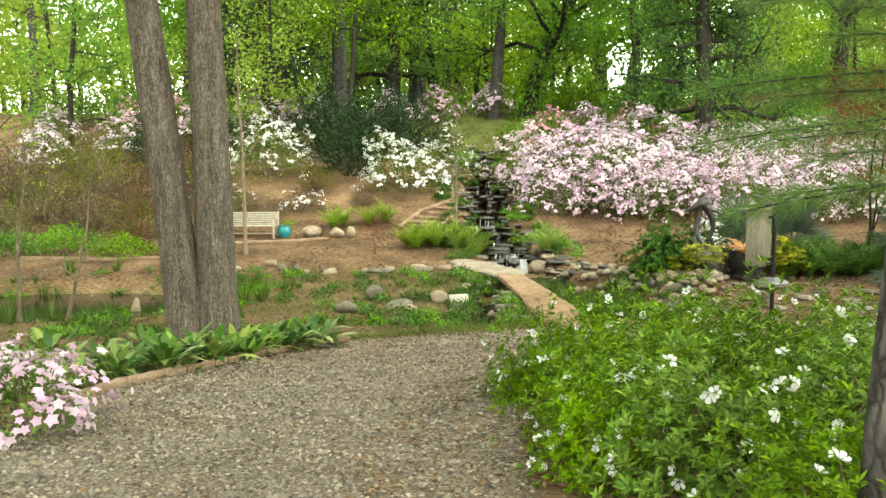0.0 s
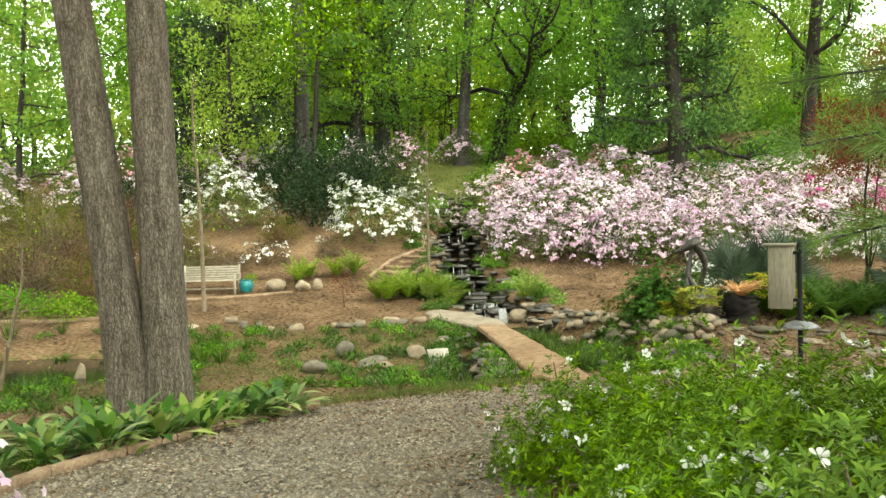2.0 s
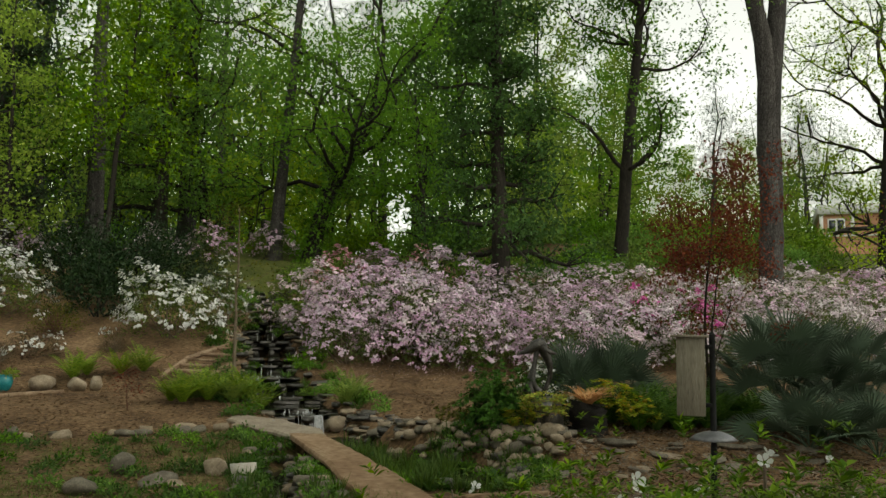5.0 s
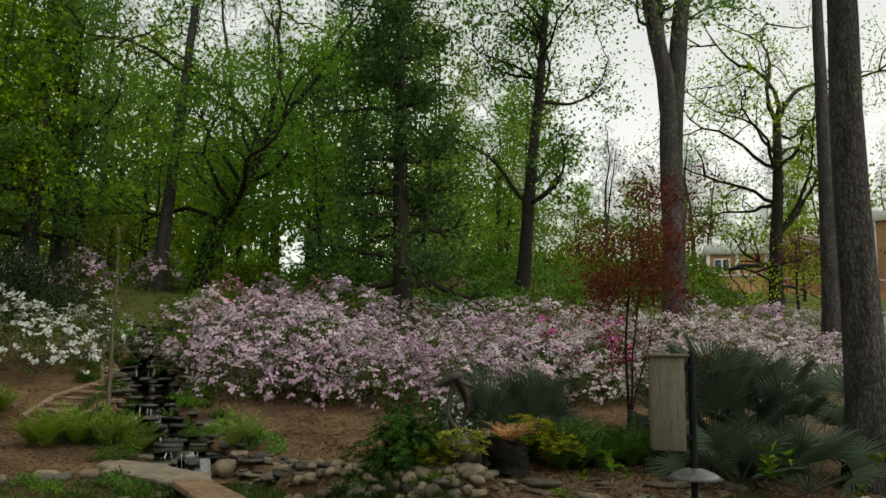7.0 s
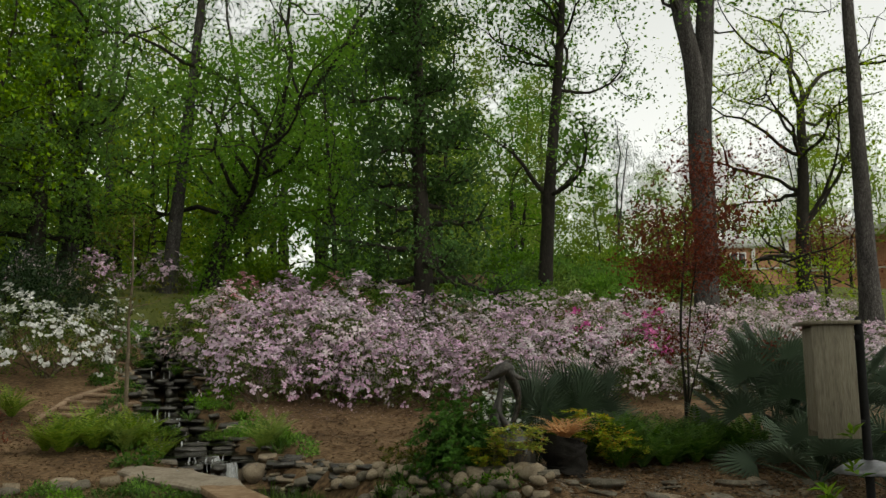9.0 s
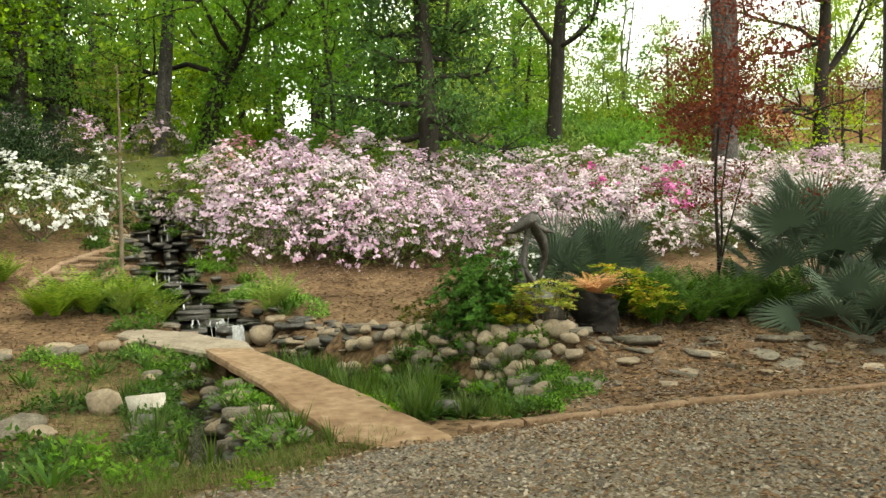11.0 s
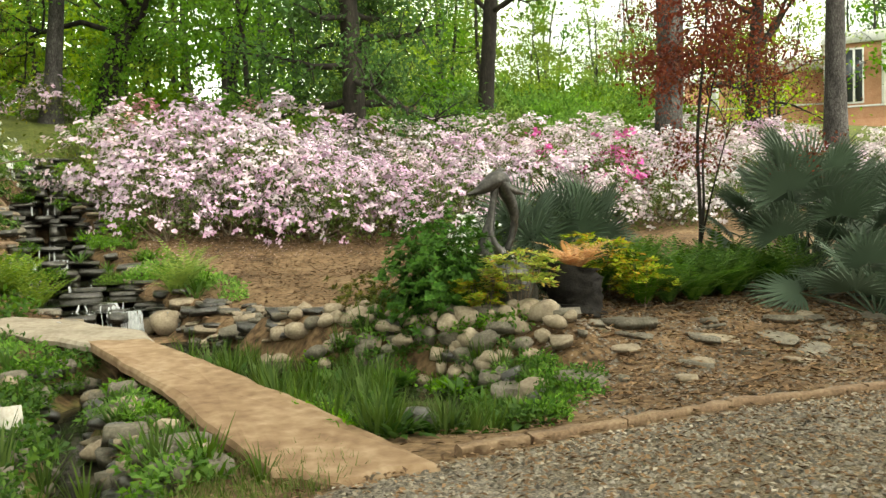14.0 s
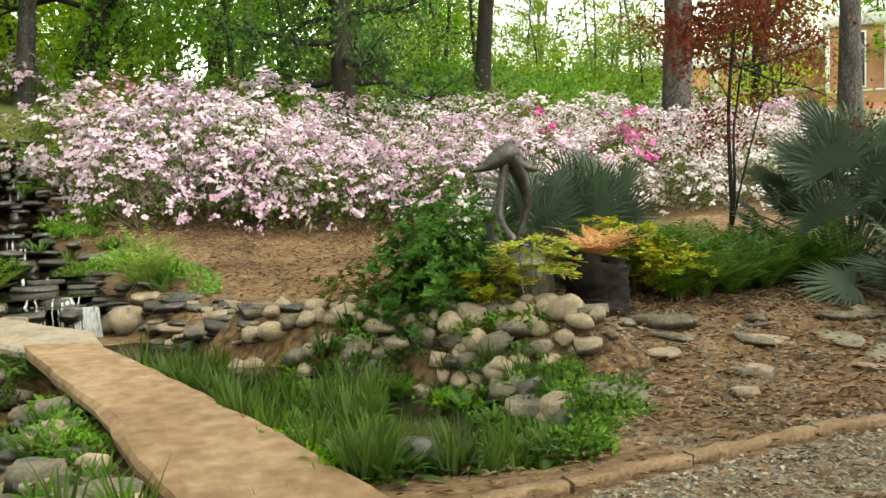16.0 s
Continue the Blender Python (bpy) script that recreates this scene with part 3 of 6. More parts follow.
# ---- trees ----
def tree_shape(seed, height, r0, first, limbs, spread, leaf_n, leaf, lean=(0, 0), needles=False, sub=3, cluster=0.55, top=1.0, wander=0.012, up=0.55, limbs_sides=5):
    """Trunk with limbs, and a crown of leaf clumps with gaps."""
    rng = np.random.default_rng(seed)
    wood, crown = Geo(), Geo()
    k = 14
    t = np.linspace(0, 1, k)
    drift = np.cumsum(rng.normal(size=(k, 2)), 0) * height * wander
    trunk = np.stack([lean[0] * height * t + drift[:, 0] * t, lean[1] * height * t + drift[:, 1] * t, height * t - 0.25], 1)
    rad = r0 * (1 - 0.78 * t) * (1 + 0.55 * np.exp(-t * height / (2.2 * r0 + 0.2)))
    tube(wood, trunk, rad, 10, 0.04, rng)
    tips = []
    for i in range(limbs):
        h = first + (top - first) * (i + rng.uniform(0, 1)) / limbs
        p0 = np.array([np.interp(h, t, trunk[:, c]) for c in range(3)])
        a = i * 2.4 + rng.uniform(-0.6, 0.6)
        reach = spread * (1.15 - 0.75 * (h - first) / max(0.05, 1 - first)) * rng.uniform(0.6, 1.15)
        q = np.linspace(0, 1, 6)[:, None]
        way = np.array([np.cos(a), np.sin(a), 0])
        limb = p0 + way * reach * q + np.array([0, 0, 1]) * reach * up * (q ** 1.3) * rng.uniform(0.3, 1.1) + np.cumsum(rng.normal(size=(6, 3)), 0) * reach * 0.045
        limb[0] = p0
        r1 = r0 * (1 - 0.7 * h) * 0.42
        tube(wood, limb, r1 * np.linspace(1, 0.18, 6), limbs_sides)
        tips.append(limb[5])
        tips.append(limb[3] * 0.5 + limb[4] * 0.5)
        for s in range(sub):
            b = rng.integers(2, 5)
            e = unit(rng.normal(size=3) + way * 0.8 + np.array([0, 0, 0.5])) * reach * rng.uniform(0.25, 0.5)
            q2 = np.linspace(0, 1, 4)[:, None]
            twig = limb[b] + e * q2 + rng.normal(size=(4, 3)) * reach * 0.02 * q2
            tube(wood, twig, r1 * 0.35 * np.linspace(1, 0.2, 4), 3)
            tips.append(twig[3])
            tips.append(twig[2])
    tips = np.array(tips)
    each = max(1, leaf_n // len(tips))
    c = np.repeat(tips, each, 0)
    c = c + rng.normal(size=c.shape) * cluster * np.array([1, 1, 0.6]) * spread * 0.4
    d = rng.normal(size=c.shape) + np.array([0, 0, -0.35])
    n = rng.normal(size=c.shape) * 0.6 + np.array([0, 0, 1.0])
    size = leaf * rng.uniform(0.6, 1.3, len(c))
    leaves(crown, c, d, n, size, size * (0.08 if needles else 0.6))
    return wood, crown


def tree(name, x, y, label, bark, foliage, shape, category="tree", group="", rz=0.0, s=1.0, dig=0.1):
    ob = thing(name, x, y, at(x, y) - dig, label, category, group, rz=rz, s=s)
    part("trunk", shape[0], bark, ob, smooth=True)
    part("crown", shape[1], foliage, ob)
    return ob


# the double-stemmed oak beside the gravel
oak = thing("oak_tree", -3.08, 15.2, at(-3.3, 15.2) - 0.1, "large twin-stemmed oak with furrowed grey bark", "tree")
rng = np.random.default_rng(5)
for side, xs, ys, ra in (("left", (-0.24, -0.45, -0.83, -2.2), (0.0, 0.02, 0.1, 0.6), 0.29), ("right", (0.22, 0.19, 0.08, -0.4), (0.05, 0.05, 0.15, 0.8), 0.305)):
    t = np.linspace(0, 1, 40)
    H = 17.0
    p = np.stack([np.interp(H * t, (0, 2.4, 5.3, 17), xs), np.interp(H * t, (0, 2.4, 5.3, 17), ys), H * t], 1)
    for _ in range(3):
        p[1:-1, :2] = (p[:-2, :2] + 2 * p[1:-1, :2] + p[2:, :2]) / 4
    p[:, :2] += 0.006 * rng.normal(size=(40, 2))
    r = ra * (1 - 0.45 * t) * (1 + 0.5 * np.exp(-t * H / 0.35))
    g = Geo()
    a_n = 40
    tube(g, p, r, a_n, 0.018, rng)
    part("trunk", g, BARK_OAK, oak, smooth=True)
    limb_g = Geo()
    for i in range(6):
        b = 24 + 2 * i
        a = rng.uniform(0, 6.28)
        q = np.linspace(0, 1, 6)[:, None]
        tube(limb_g, p[min(b, 39)] + np.array([np.cos(a), np.sin(a), 0.5]) * 3.5 * q, 0.12 * np.linspace(1, 0.2, 6), 6)
    part("limb", limb_g, BARK_OAK, oak, smooth=True)
g = Geo()
c = rng.normal(size=(12000, 3)) * np.array([4.5, 4.5, 2.0]) + np.array([-0.6, 0.4, 14.5])
leaves(g, c, rng.normal(size=c.shape), rng.normal(size=c.shape) * 0.5 + np.array([0, 0, 1]), 0.16, 0.09)
part("crown", g, LEAF_LIME, oak)

def stray(p0, way, length, n, bend, lift, rng):
    """A crooked line that wanders as a limb does."""
    p, d = [np.asarray(p0, float)], unit(np.asarray(way, float))
    for _ in range(n):
        d = unit(d + rng.normal(size=3) * bend + np.array([0, 0, lift]))
        p.append(p[-1] + d * length / n)
    return np.array(p)


def crooked_tree(seed, height, r0, trunk, arms, reach, leaf_n, leaf, bend=0.3, lift=0.1, sub=5, twigs=4, cluster=0.5, low=0.45, taper=0.45, rise=0.9, ivy=0):
    """A broadleaf tree: a bent trunk, crooked arms that fork twice, and leaves in clumps at the twigs."""
    rng = np.random.default_rng(seed)
    wood, crown = Geo(), Geo()
    h = np.array([q[2] for q in trunk], float)
    k = np.linspace(h[0], h[-1], 18)
    p = np.stack([np.interp(k, h, [q[0] for q in trunk]), np.interp(k, h, [q[1] for q in trunk]), k], 1)
    for _ in range(3):
        p[1:-1, :2] = (p[:-2, :2] + 2 * p[1:-1, :2] + p[2:, :2]) / 4
    u = (k - k[0]) / (k[-1] - k[0])
    rad = r0 * (1 - taper * u) * (1 + 0.5 * np.exp(-(k - k[0]) / (1.4 * r0)))
    tube(wood, p, rad, 12, 0.03, rng)
    tips = []
    for i in range(arms):
        top = i < 3
        q = 17 if top else int(17 * (low + (1 - low) * rng.uniform(0, 1)))
        a = i * 2.4 + rng.uniform(-0.5, 0.5)
        out = np.array([math.cos(a), math.sin(a), 0])
        long = reach * (rng.uniform(0.9, 1.25) if top else rng.uniform(0.55, 1.0))
        arm = stray(p[q], out + np.array([0, 0, (2.4 if top else rise) * rng.uniform(0.5, 1.1)]), long, 9, bend, lift, rng)
        r1 = rad[q] * (0.68 if top else 0.42)
        tube(wood, arm, r1 * np.linspace(1, 0.25, 10), 6)
        for j in range(sub):
            m = int(rng.integers(3, 10))
            b = stray(arm[m], unit(arm[m] - arm[m - 1]) + rng.normal(size=3) * 0.9, long * rng.uniform(0.25, 0.5), 5, bend, 0.05, rng)
            tube(wood, b, r1 * 0.4 * np.linspace(1, 0.25, 6), 4)
            tips.append(b[5])
            for w in range(twigs):
                n = int(rng.integers(2, 6))
                c = stray(b[n], rng.normal(size=3) + np.array([0, 0, 0.1]), long * rng.uniform(0.1, 0.22), 3, bend, 0.0, rng)
                tube(wood, c, r1 * 0.16 * np.linspace(1, 0.4, 4), 3)
                tips += [c[3], c[2]]
    tips = np.array(tips)
    c = np.repeat(tips, max(1, leaf_n // len(tips)), 0)
    c = c + rng.normal(size=c.shape) * cluster * np.array([1, 1, 0.55])
    if ivy:
        q = rng.integers(0, 14, ivy)
        way = unit(rng.normal(size=(ivy, 3)) * np.array([1, 1, 0.1]))
        c = np.concatenate([c, p[q] + (p[q + 1] - p[q]) * rng.uniform(0, 1, (ivy, 1)) + way * (rad[q][:, None] + rng.exponential(0.3, (ivy, 1)))])
    size = leaf * rng.uniform(0.6, 1.35, len(c))
    leaves(crown, c, rng.normal(size=c.shape) + np.array([0, 0, -0.3]), rng.normal(size=c.shape) * 0.6 + np.array([0, 0, 1.0]), size, size * 0.62)
    return wood, crown


# the trees on the slope and behind the crest
S_OAKISH = [crooked_tree(10 + i, 22, 0.36, [(0, 0, -0.3), (0.3 * (i - 1), 0, 3), (0.9 * (i - 1), 0.2, 6), (1.0 * (i - 1), 0.3, 8 + i)], 10, 10.0, 10500, 0.25, cluster=0.75, bend=0.34, low=0.3) for i in range(3)]
S_PINE = [tree_shape(20 + i, 26, 0.34, 0.55, 16, 3.4, 2200, 0.5, needles=True, up=0.25, cluster=0.6, wander=0.004) for i in range(3)]
S_LOW = [tree_shape(30 + i, 16, 0.16, 0.12, 24, 3.8, 5200, 0.25, up=0.15, cluster=0.3, sub=6) for i in range(2)]
S_FEATHER = tree_shape(40, 21, 0.4, 0.1, 46, 3.6, 27000, 0.2, (0.02, 0), up=-0.1, cluster=0.3, sub=7)

tree("conifer_tree", 12.2, 40.7, "tall dark trunk with feathery mid-green foliage down low", BARK_DARK, LEAF_DEEP, S_FEATHER)
tree("tree", 19.8, 44.9, "slender dark-barked tree with light spring leaves", BARK_DARK, LEAF_MID, crooked_tree(51, 24, 0.36, [(0, 0, -0.3), (0.5, 0, 6), (1.2, 0, 12), (1.7, 0, 18)], 22, 6.2, 15000, 0.2, bend=0.2, low=0.25, taper=0.6, rise=0.5, cluster=0.55))
fork = thing("pine_tree", 22.3, 36.3, at(22.3, 36.3) - 0.1, "tall straight grey trunk forking high up", "tree")
rng = np.random.default_rng(52)
for xs, r in (((0.0, 0.03, 0.0, -0.25, -1.1, -2.4), (0.5, 0.44, 0.4, 0.36, 0.26, 0.15)), ((0.05, 0.12, 0.2, 0.45, 1.0, 1.6), (0.45, 0.42, 0.4, 0.38, 0.33, 0.2))):
    g = Geo()
    h = np.linspace(0, 24, 30)
    tube(g, np.stack([np.interp(h, (0, 5, 10, 12, 16, 24), xs), 0.05 * np.sin(h), h - 0.2], 1), np.interp(h, (0, 5, 10, 12, 16, 24), r) * (1 + 0.35 * np.exp(-h / 0.6)), 14, 0.03, rng)
    part("trunk", g, BARK_PINE, fork, smooth=True)
made = crooked_tree(53, 12, 0.2, [(-0.4, 0, 13), (-0.3, 0, 18)], 12, 6.5, 5000, 0.19, cluster=0.5, low=0.0, rise=0.3)
part("limb", made[0], BARK_PINE, fork, smooth=True)
part("crown", made[1], LEAF_MID, fork)
tree("pine_tree", 29.6, 35.2, "straight grey pine trunk behind the azaleas", BARK_PINE, LEAF_PINE, tree_shape(53, 27, 0.42, 0.7, 10, 3.5, 1800, 0.4, needles=True, wander=0.002))
tree("pine_tree", 14.9, 20.5, "broad rough-barked pine trunk beside the palmettos", BARK_PINE, LEAF_PINE, tree_shape(54, 26, 0.43, 0.7, 9, 4, 1800, 0.4, (-0.02, 0), needles=True, wander=0.002))
tree("tree", 35.2, 44.3, "bare-limbed tree with sparse yellow-green leaves", BARK_DARK, LEAF_LIME, crooked_tree(55, 19, 0.42, [(0, 0, -0.3), (0.1, 0, 4), (0.5, 0, 7), (0.6, 0, 11)], 15, 9.5, 12000, 0.17, bend=0.3, low=0.25, rise=0.55, sub=6, cluster=0.6))
tree("oak_tree", 5.2, 51.5, "leaning dark oak with heavy crooked limbs", BARK_DARK, LEAF_MID, crooked_tree(56, 21, 0.46, [(0, 0, -0.3), (0.5, 0, 2.6), (1.6, 0, 5), (3.0, 0, 7.6)], 10, 11.0, 13000, 0.21, bend=0.26, low=0.5, cluster=0.7, ivy=2600))
tree("pine_tree", 3.3, 52.0, "tall slim grey-brown trunk on the crest", BARK_PINE, LEAF_PINE, tree_shape(57, 26, 0.36, 0.6, 12, 3.6, 2400, 0.4, (0.08, 0), needles=True, wander=0.003))
for k, (x, y, kind, scale, word) in enumerate((
        (0.0, 55, 0, 1.0, "dark"), (-1.1, 61, 1, 1.0, "tall"), (0.6, 77, 1, 1.1, "tall"), (13.2, 62.0, 0, 1.0, "forked"), (18.6, 74, 1, 1.0, "tall"),
        (15.6, 90, 1, 1.1, "pale"), (-5.3, 50, 1, 1.25, "stout"), (-9.5, 52, 0, 0.95, "dark"), (-1.5, 57.6, 1, 0.95, "tall"), (8.6, 75, 0, 1.0, "dark"),
        (-10, 61.7, 1, 1.0, "tall"), (-17.6, 43.8, 3, 0.95, "slender"), (-14.3, 60.8, 0, 1.0, "dark"), (-22, 52, 2, 1.0, "leafy"), (-8, 44, 2, 0.75, "leafy"),
        (16.5, 50, 2, 0.95, "leafy"), (25, 54, 2, 0.8, "leafy"), (29, 66, 0, 0.8, "dark"), (-27, 60, 1, 1.0, "tall"), (15.5, 57, 3, 1.1, "slender"), (20, 60, 2, 1.1, "leafy"), (26.5, 60, 3, 0.85, "slender"), (4, 74, 2, 1.3, "leafy"), (-6, 66, 2, 1.2, "leafy"), (11.3, 51, 3, 0.9, "slender"))):
    bark, foliage, shape = ((BARK_DARK, LEAF_MID, S_OAKISH[k % 3]), (BARK_PINE, LEAF_PINE, S_PINE[k % 3]), (BARK_DARK, LEAF_LIME, S_LOW[0]), (BARK_DARK, LEAF_MID, S_LOW[1]))[kind]
    tree(("oak_tree", "pine_tree", "young_tree", "young_tree")[kind], x, y, word + (" broadleaf tree with fresh green leaves", " pine trunk with thin high needles", " understorey tree in light spring green", " understorey tree in light spring green")[kind],
         bark, foliage, shape, group="wood behind the garden", rz=k * 67, s=scale)

for k, (x, y, s) in enumerate(((33.0, 50.0, 0.42), (29.0, 55.0, 0.42), (27, 51, 0.4), (43.5, 50.5, 0.62), (34.5, 56, 0.5))):
    tree("young_tree", x, y, "small young tree in yellow-green spring leaf", BARK_DARK, LEAF_LIME, S_LOW[k % 2], group="young trees before the building", rz=k * 40, s=s)

for x, y, rz, size in ((-9.0, 49.0, 40, 1.0), (-2.6, 54.0, 200, 1.05)):
    tree("conifer_tree", x, y, "dense grey-green conifer in the wood", BARK_DARK, LEAF_PINE if x < -5 else LEAF_MID, S_FEATHER, group="wood behind the garden", rz=rz, s=size)

# the far wood that closes the view on all sides
protos = []
for i, (shape, bark, foliage) in enumerate(((crooked_tree(91, 22, 0.3, [(0, 0, -0.3), (0.2, 0, 4), (0, 0, 9)], 7, 11.0, 1900, 0.6, sub=3, twigs=1, cluster=1.3, low=0.2), BARK_DARK, LEAF_MID), (tree_shape(92, 26, 0.3, 0.45, 14, 3.8, 1200, 0.95, needles=True, up=0.25, sub=2, limbs_sides=3), BARK_PINE, LEAF_PINE), (tree_shape(93, 15, 0.16, 0.06, 14, 4.4, 1900, 0.55, up=0.2, cluster=0.5, sub=2, limbs_sides=4), BARK_DARK, LEAF_LIME), (crooked_tree(94, 20, 0.28, [(0, 0, -0.3), (-0.3, 0, 3), (0.3, 0, 8)], 7, 10.0, 1900, 0.6, sub=3, twigs=1, cluster=1.3, low=0.15), BARK_DARK, LEAF_LIME))):
    protos.append(tree(("oak_tree", "pine_tree", "young_tree", "oak_tree")[i], -30 + 7 * i, 90, "far woodland tree in spring leaf", bark, foliage, shape, group="far wood"))
rng = np.random.default_rng(77)
for k in range(150):
    a = radians(rng.uniform(-52, 62)) if k < 136 else radians(rng.uniform(80, 300))
    dist = rng.uniform(66, 125) if k < 136 else rng.uniform(35, 80)
    x, y = dist * math.sin(a), 8 + dist * math.cos(a)
    open_sky = 24 < math.degrees(a) < 62 and k < 136
    if open_sky and (k % 2 or dist < 88):
        continue
    i = int(rng.choice((0, 0, 1, 2, 2, 3))) if not open_sky else 1
    ob = copy_thing(protos[i], pose(x, y, at(x, y) - 0.2, 0, 0, rng.uniform(0, 360)))
    ob.scale = (rng.uniform(0.8, 1.15) * (0.6 if open_sky else 1),) * 3

for k, (x, y, s) in enumerate(((38, 84, 0.75), (43, 88, 0.85), (47, 80, 0.62), (52, 87, 0.8), (57, 92, 0.75), (62, 84, 0.65), (66, 92, 0.8), (71, 80, 0.7), (34, 76, 0.6), (77, 84, 0.75))):
    ob = copy_thing(protos[1 if k % 4 else 2], pose(x, y, at(x, y) - 0.2, 0, 0, k * 73))
    ob.scale = (s,) * 3

rng = np.random.default_rng(79)
for k in range(58):
    a, dist = radians(rng.uniform(22 if k < 34 else 32, 64)), rng.uniform(84, 112)
    x, y = dist * math.sin(a), 8 + dist * math.cos(a)
    ob = copy_thing(protos[(1, 0, 1, 3)[k % 4]], pose(x, y, at(x, y) - 0.2, 0, 0, rng.uniform(0, 360)))
    ob.scale = (rng.uniform(0.5, 0.74),) * 3
# unseen trees beside and behind the walk, added to block sky light from above
for x, y, k, rz in ((-9.0, 9.0, 0, 20), (8.5, 2.5, 1, 80), (12.5, 10.0, 0, 140), (-5.0, -4.0, 1, 200), (4.0, -7.0, 2, 260), (-13, 16.5, 2, 310)):
    tree("oak_tree", x, y, "unseen tall broadleaf tree added to shade the gravel path", BARK_DARK, LEAF_MID, tree_shape(110 + k, 21, 0.34, 0.5, 16, 6.5, 5000, 0.42, up=0.5, sub=4), group="trees shading the path", rz=rz)

# ---- stone bridge over the stream ----
def slab(outline, z, thick, tilt):
    """A worn flagstone: outline with rounded rim, top a little uneven."""
    bm = bmesh.new()
    pts = []
    for (xa, ya), (xb, yb) in zip(outline, outline[1:] + outline[:1]):
        for q in np.linspace(0, 1, 15)[:-1]:
            pts.append((xa + (xb - xa) * q, ya + (yb - ya) * q))
    cx, cy = np.mean([p[0] for p in pts]), np.mean([p[1] for p in pts])
    rows = []
    for inset, dz in ((0.0, -thick), (-0.02, -thick * 0.4), (0.015, -0.02), (0.06, 0.0), (0.25, 0.005), (0.5, 0.004)):
        row = []
        for x, y in pts:
            jig = 0.1 * noise.noise(Vector((x * 2.3, y * 2.3, 3))) + 0.04 * noise.noise(Vector((x * 7, y * 7, 5)))
            d = math.hypot(x - cx, y - cy)
            k = 1 - inset / 1.0 if inset > 0.2 else (d - inset + jig) / d
            px, py = cx + (x - cx) * k, cy + (y - cy) * k
            row.append(bm.verts.new((px, py, z + tilt * (py - cy) + dz + 0.012 * noise.noise(Vector((px * 3, py * 3, 0))))))
        rows.append(row)
    n = len(pts)
    for a, b in zip(rows, rows[1:]):
        for i in range(n):
            bm.faces.new((a[i], a[(i + 1) % n], b[(i + 1) % n], b[i]))
    mid = bm.verts.new((cx, cy, z))
    for i in range(n):
        bm.faces.new((rows[-1][i], rows[-1][(i + 1) % n], mid))
    me = bpy.data.meshes.new("slab")
    bm.normal_update()
    bm.to_mesh(me)
    bm.free()
    return me


bridge = thing("stone_bridge", 0, 0, 0, "flat sandstone footbridge of two slabs over the stream", "bridge")
for name, outline, z, tilt, material, word in (
        ("slab", [(2.6, 18.7), (3.0, 18.25), (3.62, 18.3), (3.38, 20.6), (2.95, 23.0), (2.66, 24.35), (2.0, 24.5), (2.32, 22.0)], -2.57, 0.04, SANDSTONE, "ochre sandstone slab"),
        ("slab", [(2.02, 24.3), (2.75, 24.2), (2.75, 24.9), (1.95, 26.2), (1.1, 27.0), (0.75, 26.5), (1.35, 25.3)], -2.38, 0.06, SLAB_PALE, "pale flat flagstone")):
    me = slab(outline, z, 0.1, tilt)
    me.materials.append(material)
    part(name, me, material, bridge, word, True)

# ---- nest box on its post, with a baffle ----
px, py = 5.25, 13.75
pz = at(px, py)
post = thing("nest_box_post", px, py, pz, "tall weathered wooden nest box on black steel post", "nest box", rz=-32)
g = Geo()
tube(g, [(0, 0, -0.15), (0, 0, 1.0), (0, 0, 2.02)], [0.03, 0.03, 0.03], 12)
tube(g, [(0, 0, 2.02), (0, 0, 2.05)], [0.03, 0.012], 12)
part("post", g, BLACK, post, "black round steel post")
body = part("box", box_geo(Geo(), -0.34, -0.075, -0.12, 0.12, 1.26, 1.97, None, 0.006), BOARD, post, "weathered grey wooden box")
part("front_board", box_geo(Geo(), -0.345, -0.07, -0.142, -0.122, 1.22, 1.99, None, 0.004), BOARD, post)
part("back_board", box_geo(Geo(), -0.345, -0.07, 0.122, 0.142, 1.22, 1.99, None, 0.004), BOARD, post)
part("roof", box_geo(Geo(), -0.4, -0.03, -0.18, 0.18, 1.99, 2.015, pose(0, 0, 0, 0, 0, 0), 0.005), BOARD, post, "dark weathered lid")
for zz in (1.32, 1.9):
    part("bracket", box_geo(Geo(), -0.08, 0.0, -0.03, 0.03, zz - 0.02, zz + 0.02, None, 0.004), BLACK, post, "black steel bracket")
g = Geo()
tube(g, [(0, 0, 1.07), (0, 0, 1.06), (0, 0, 1.03), (0, 0, 0.985), (0, 0, 0.975), (0, 0, 0.985), (0, 0, 1.05)], [0.036, 0.09, 0.17, 0.235, 0.24, 0.23, 0.04], 28)
part("baffle", g, BAFFLE, post, "grey domed metal squirrel baffle", True)


# ---- statue on its stone ----
def blob(points):
    """One smooth cast form from tapering limbs."""
    g = Geo()
    for path, radii in points:
        p = np.array(path, float)
        t = np.linspace(0, 1, len(p))
        q = np.linspace(0, 1, 14)
        pp = np.stack([np.interp(q, t, p[:, c]) for c in range(3)], 1) * np.array([0.98, 1.0, 1.0])
        for _ in range(2):
            pp[1:-1] = (pp[:-2] + pp[1:-1] * 2 + pp[2:]) / 4
        tube(g, pp, np.interp(q, t, radii), 10)
    return g


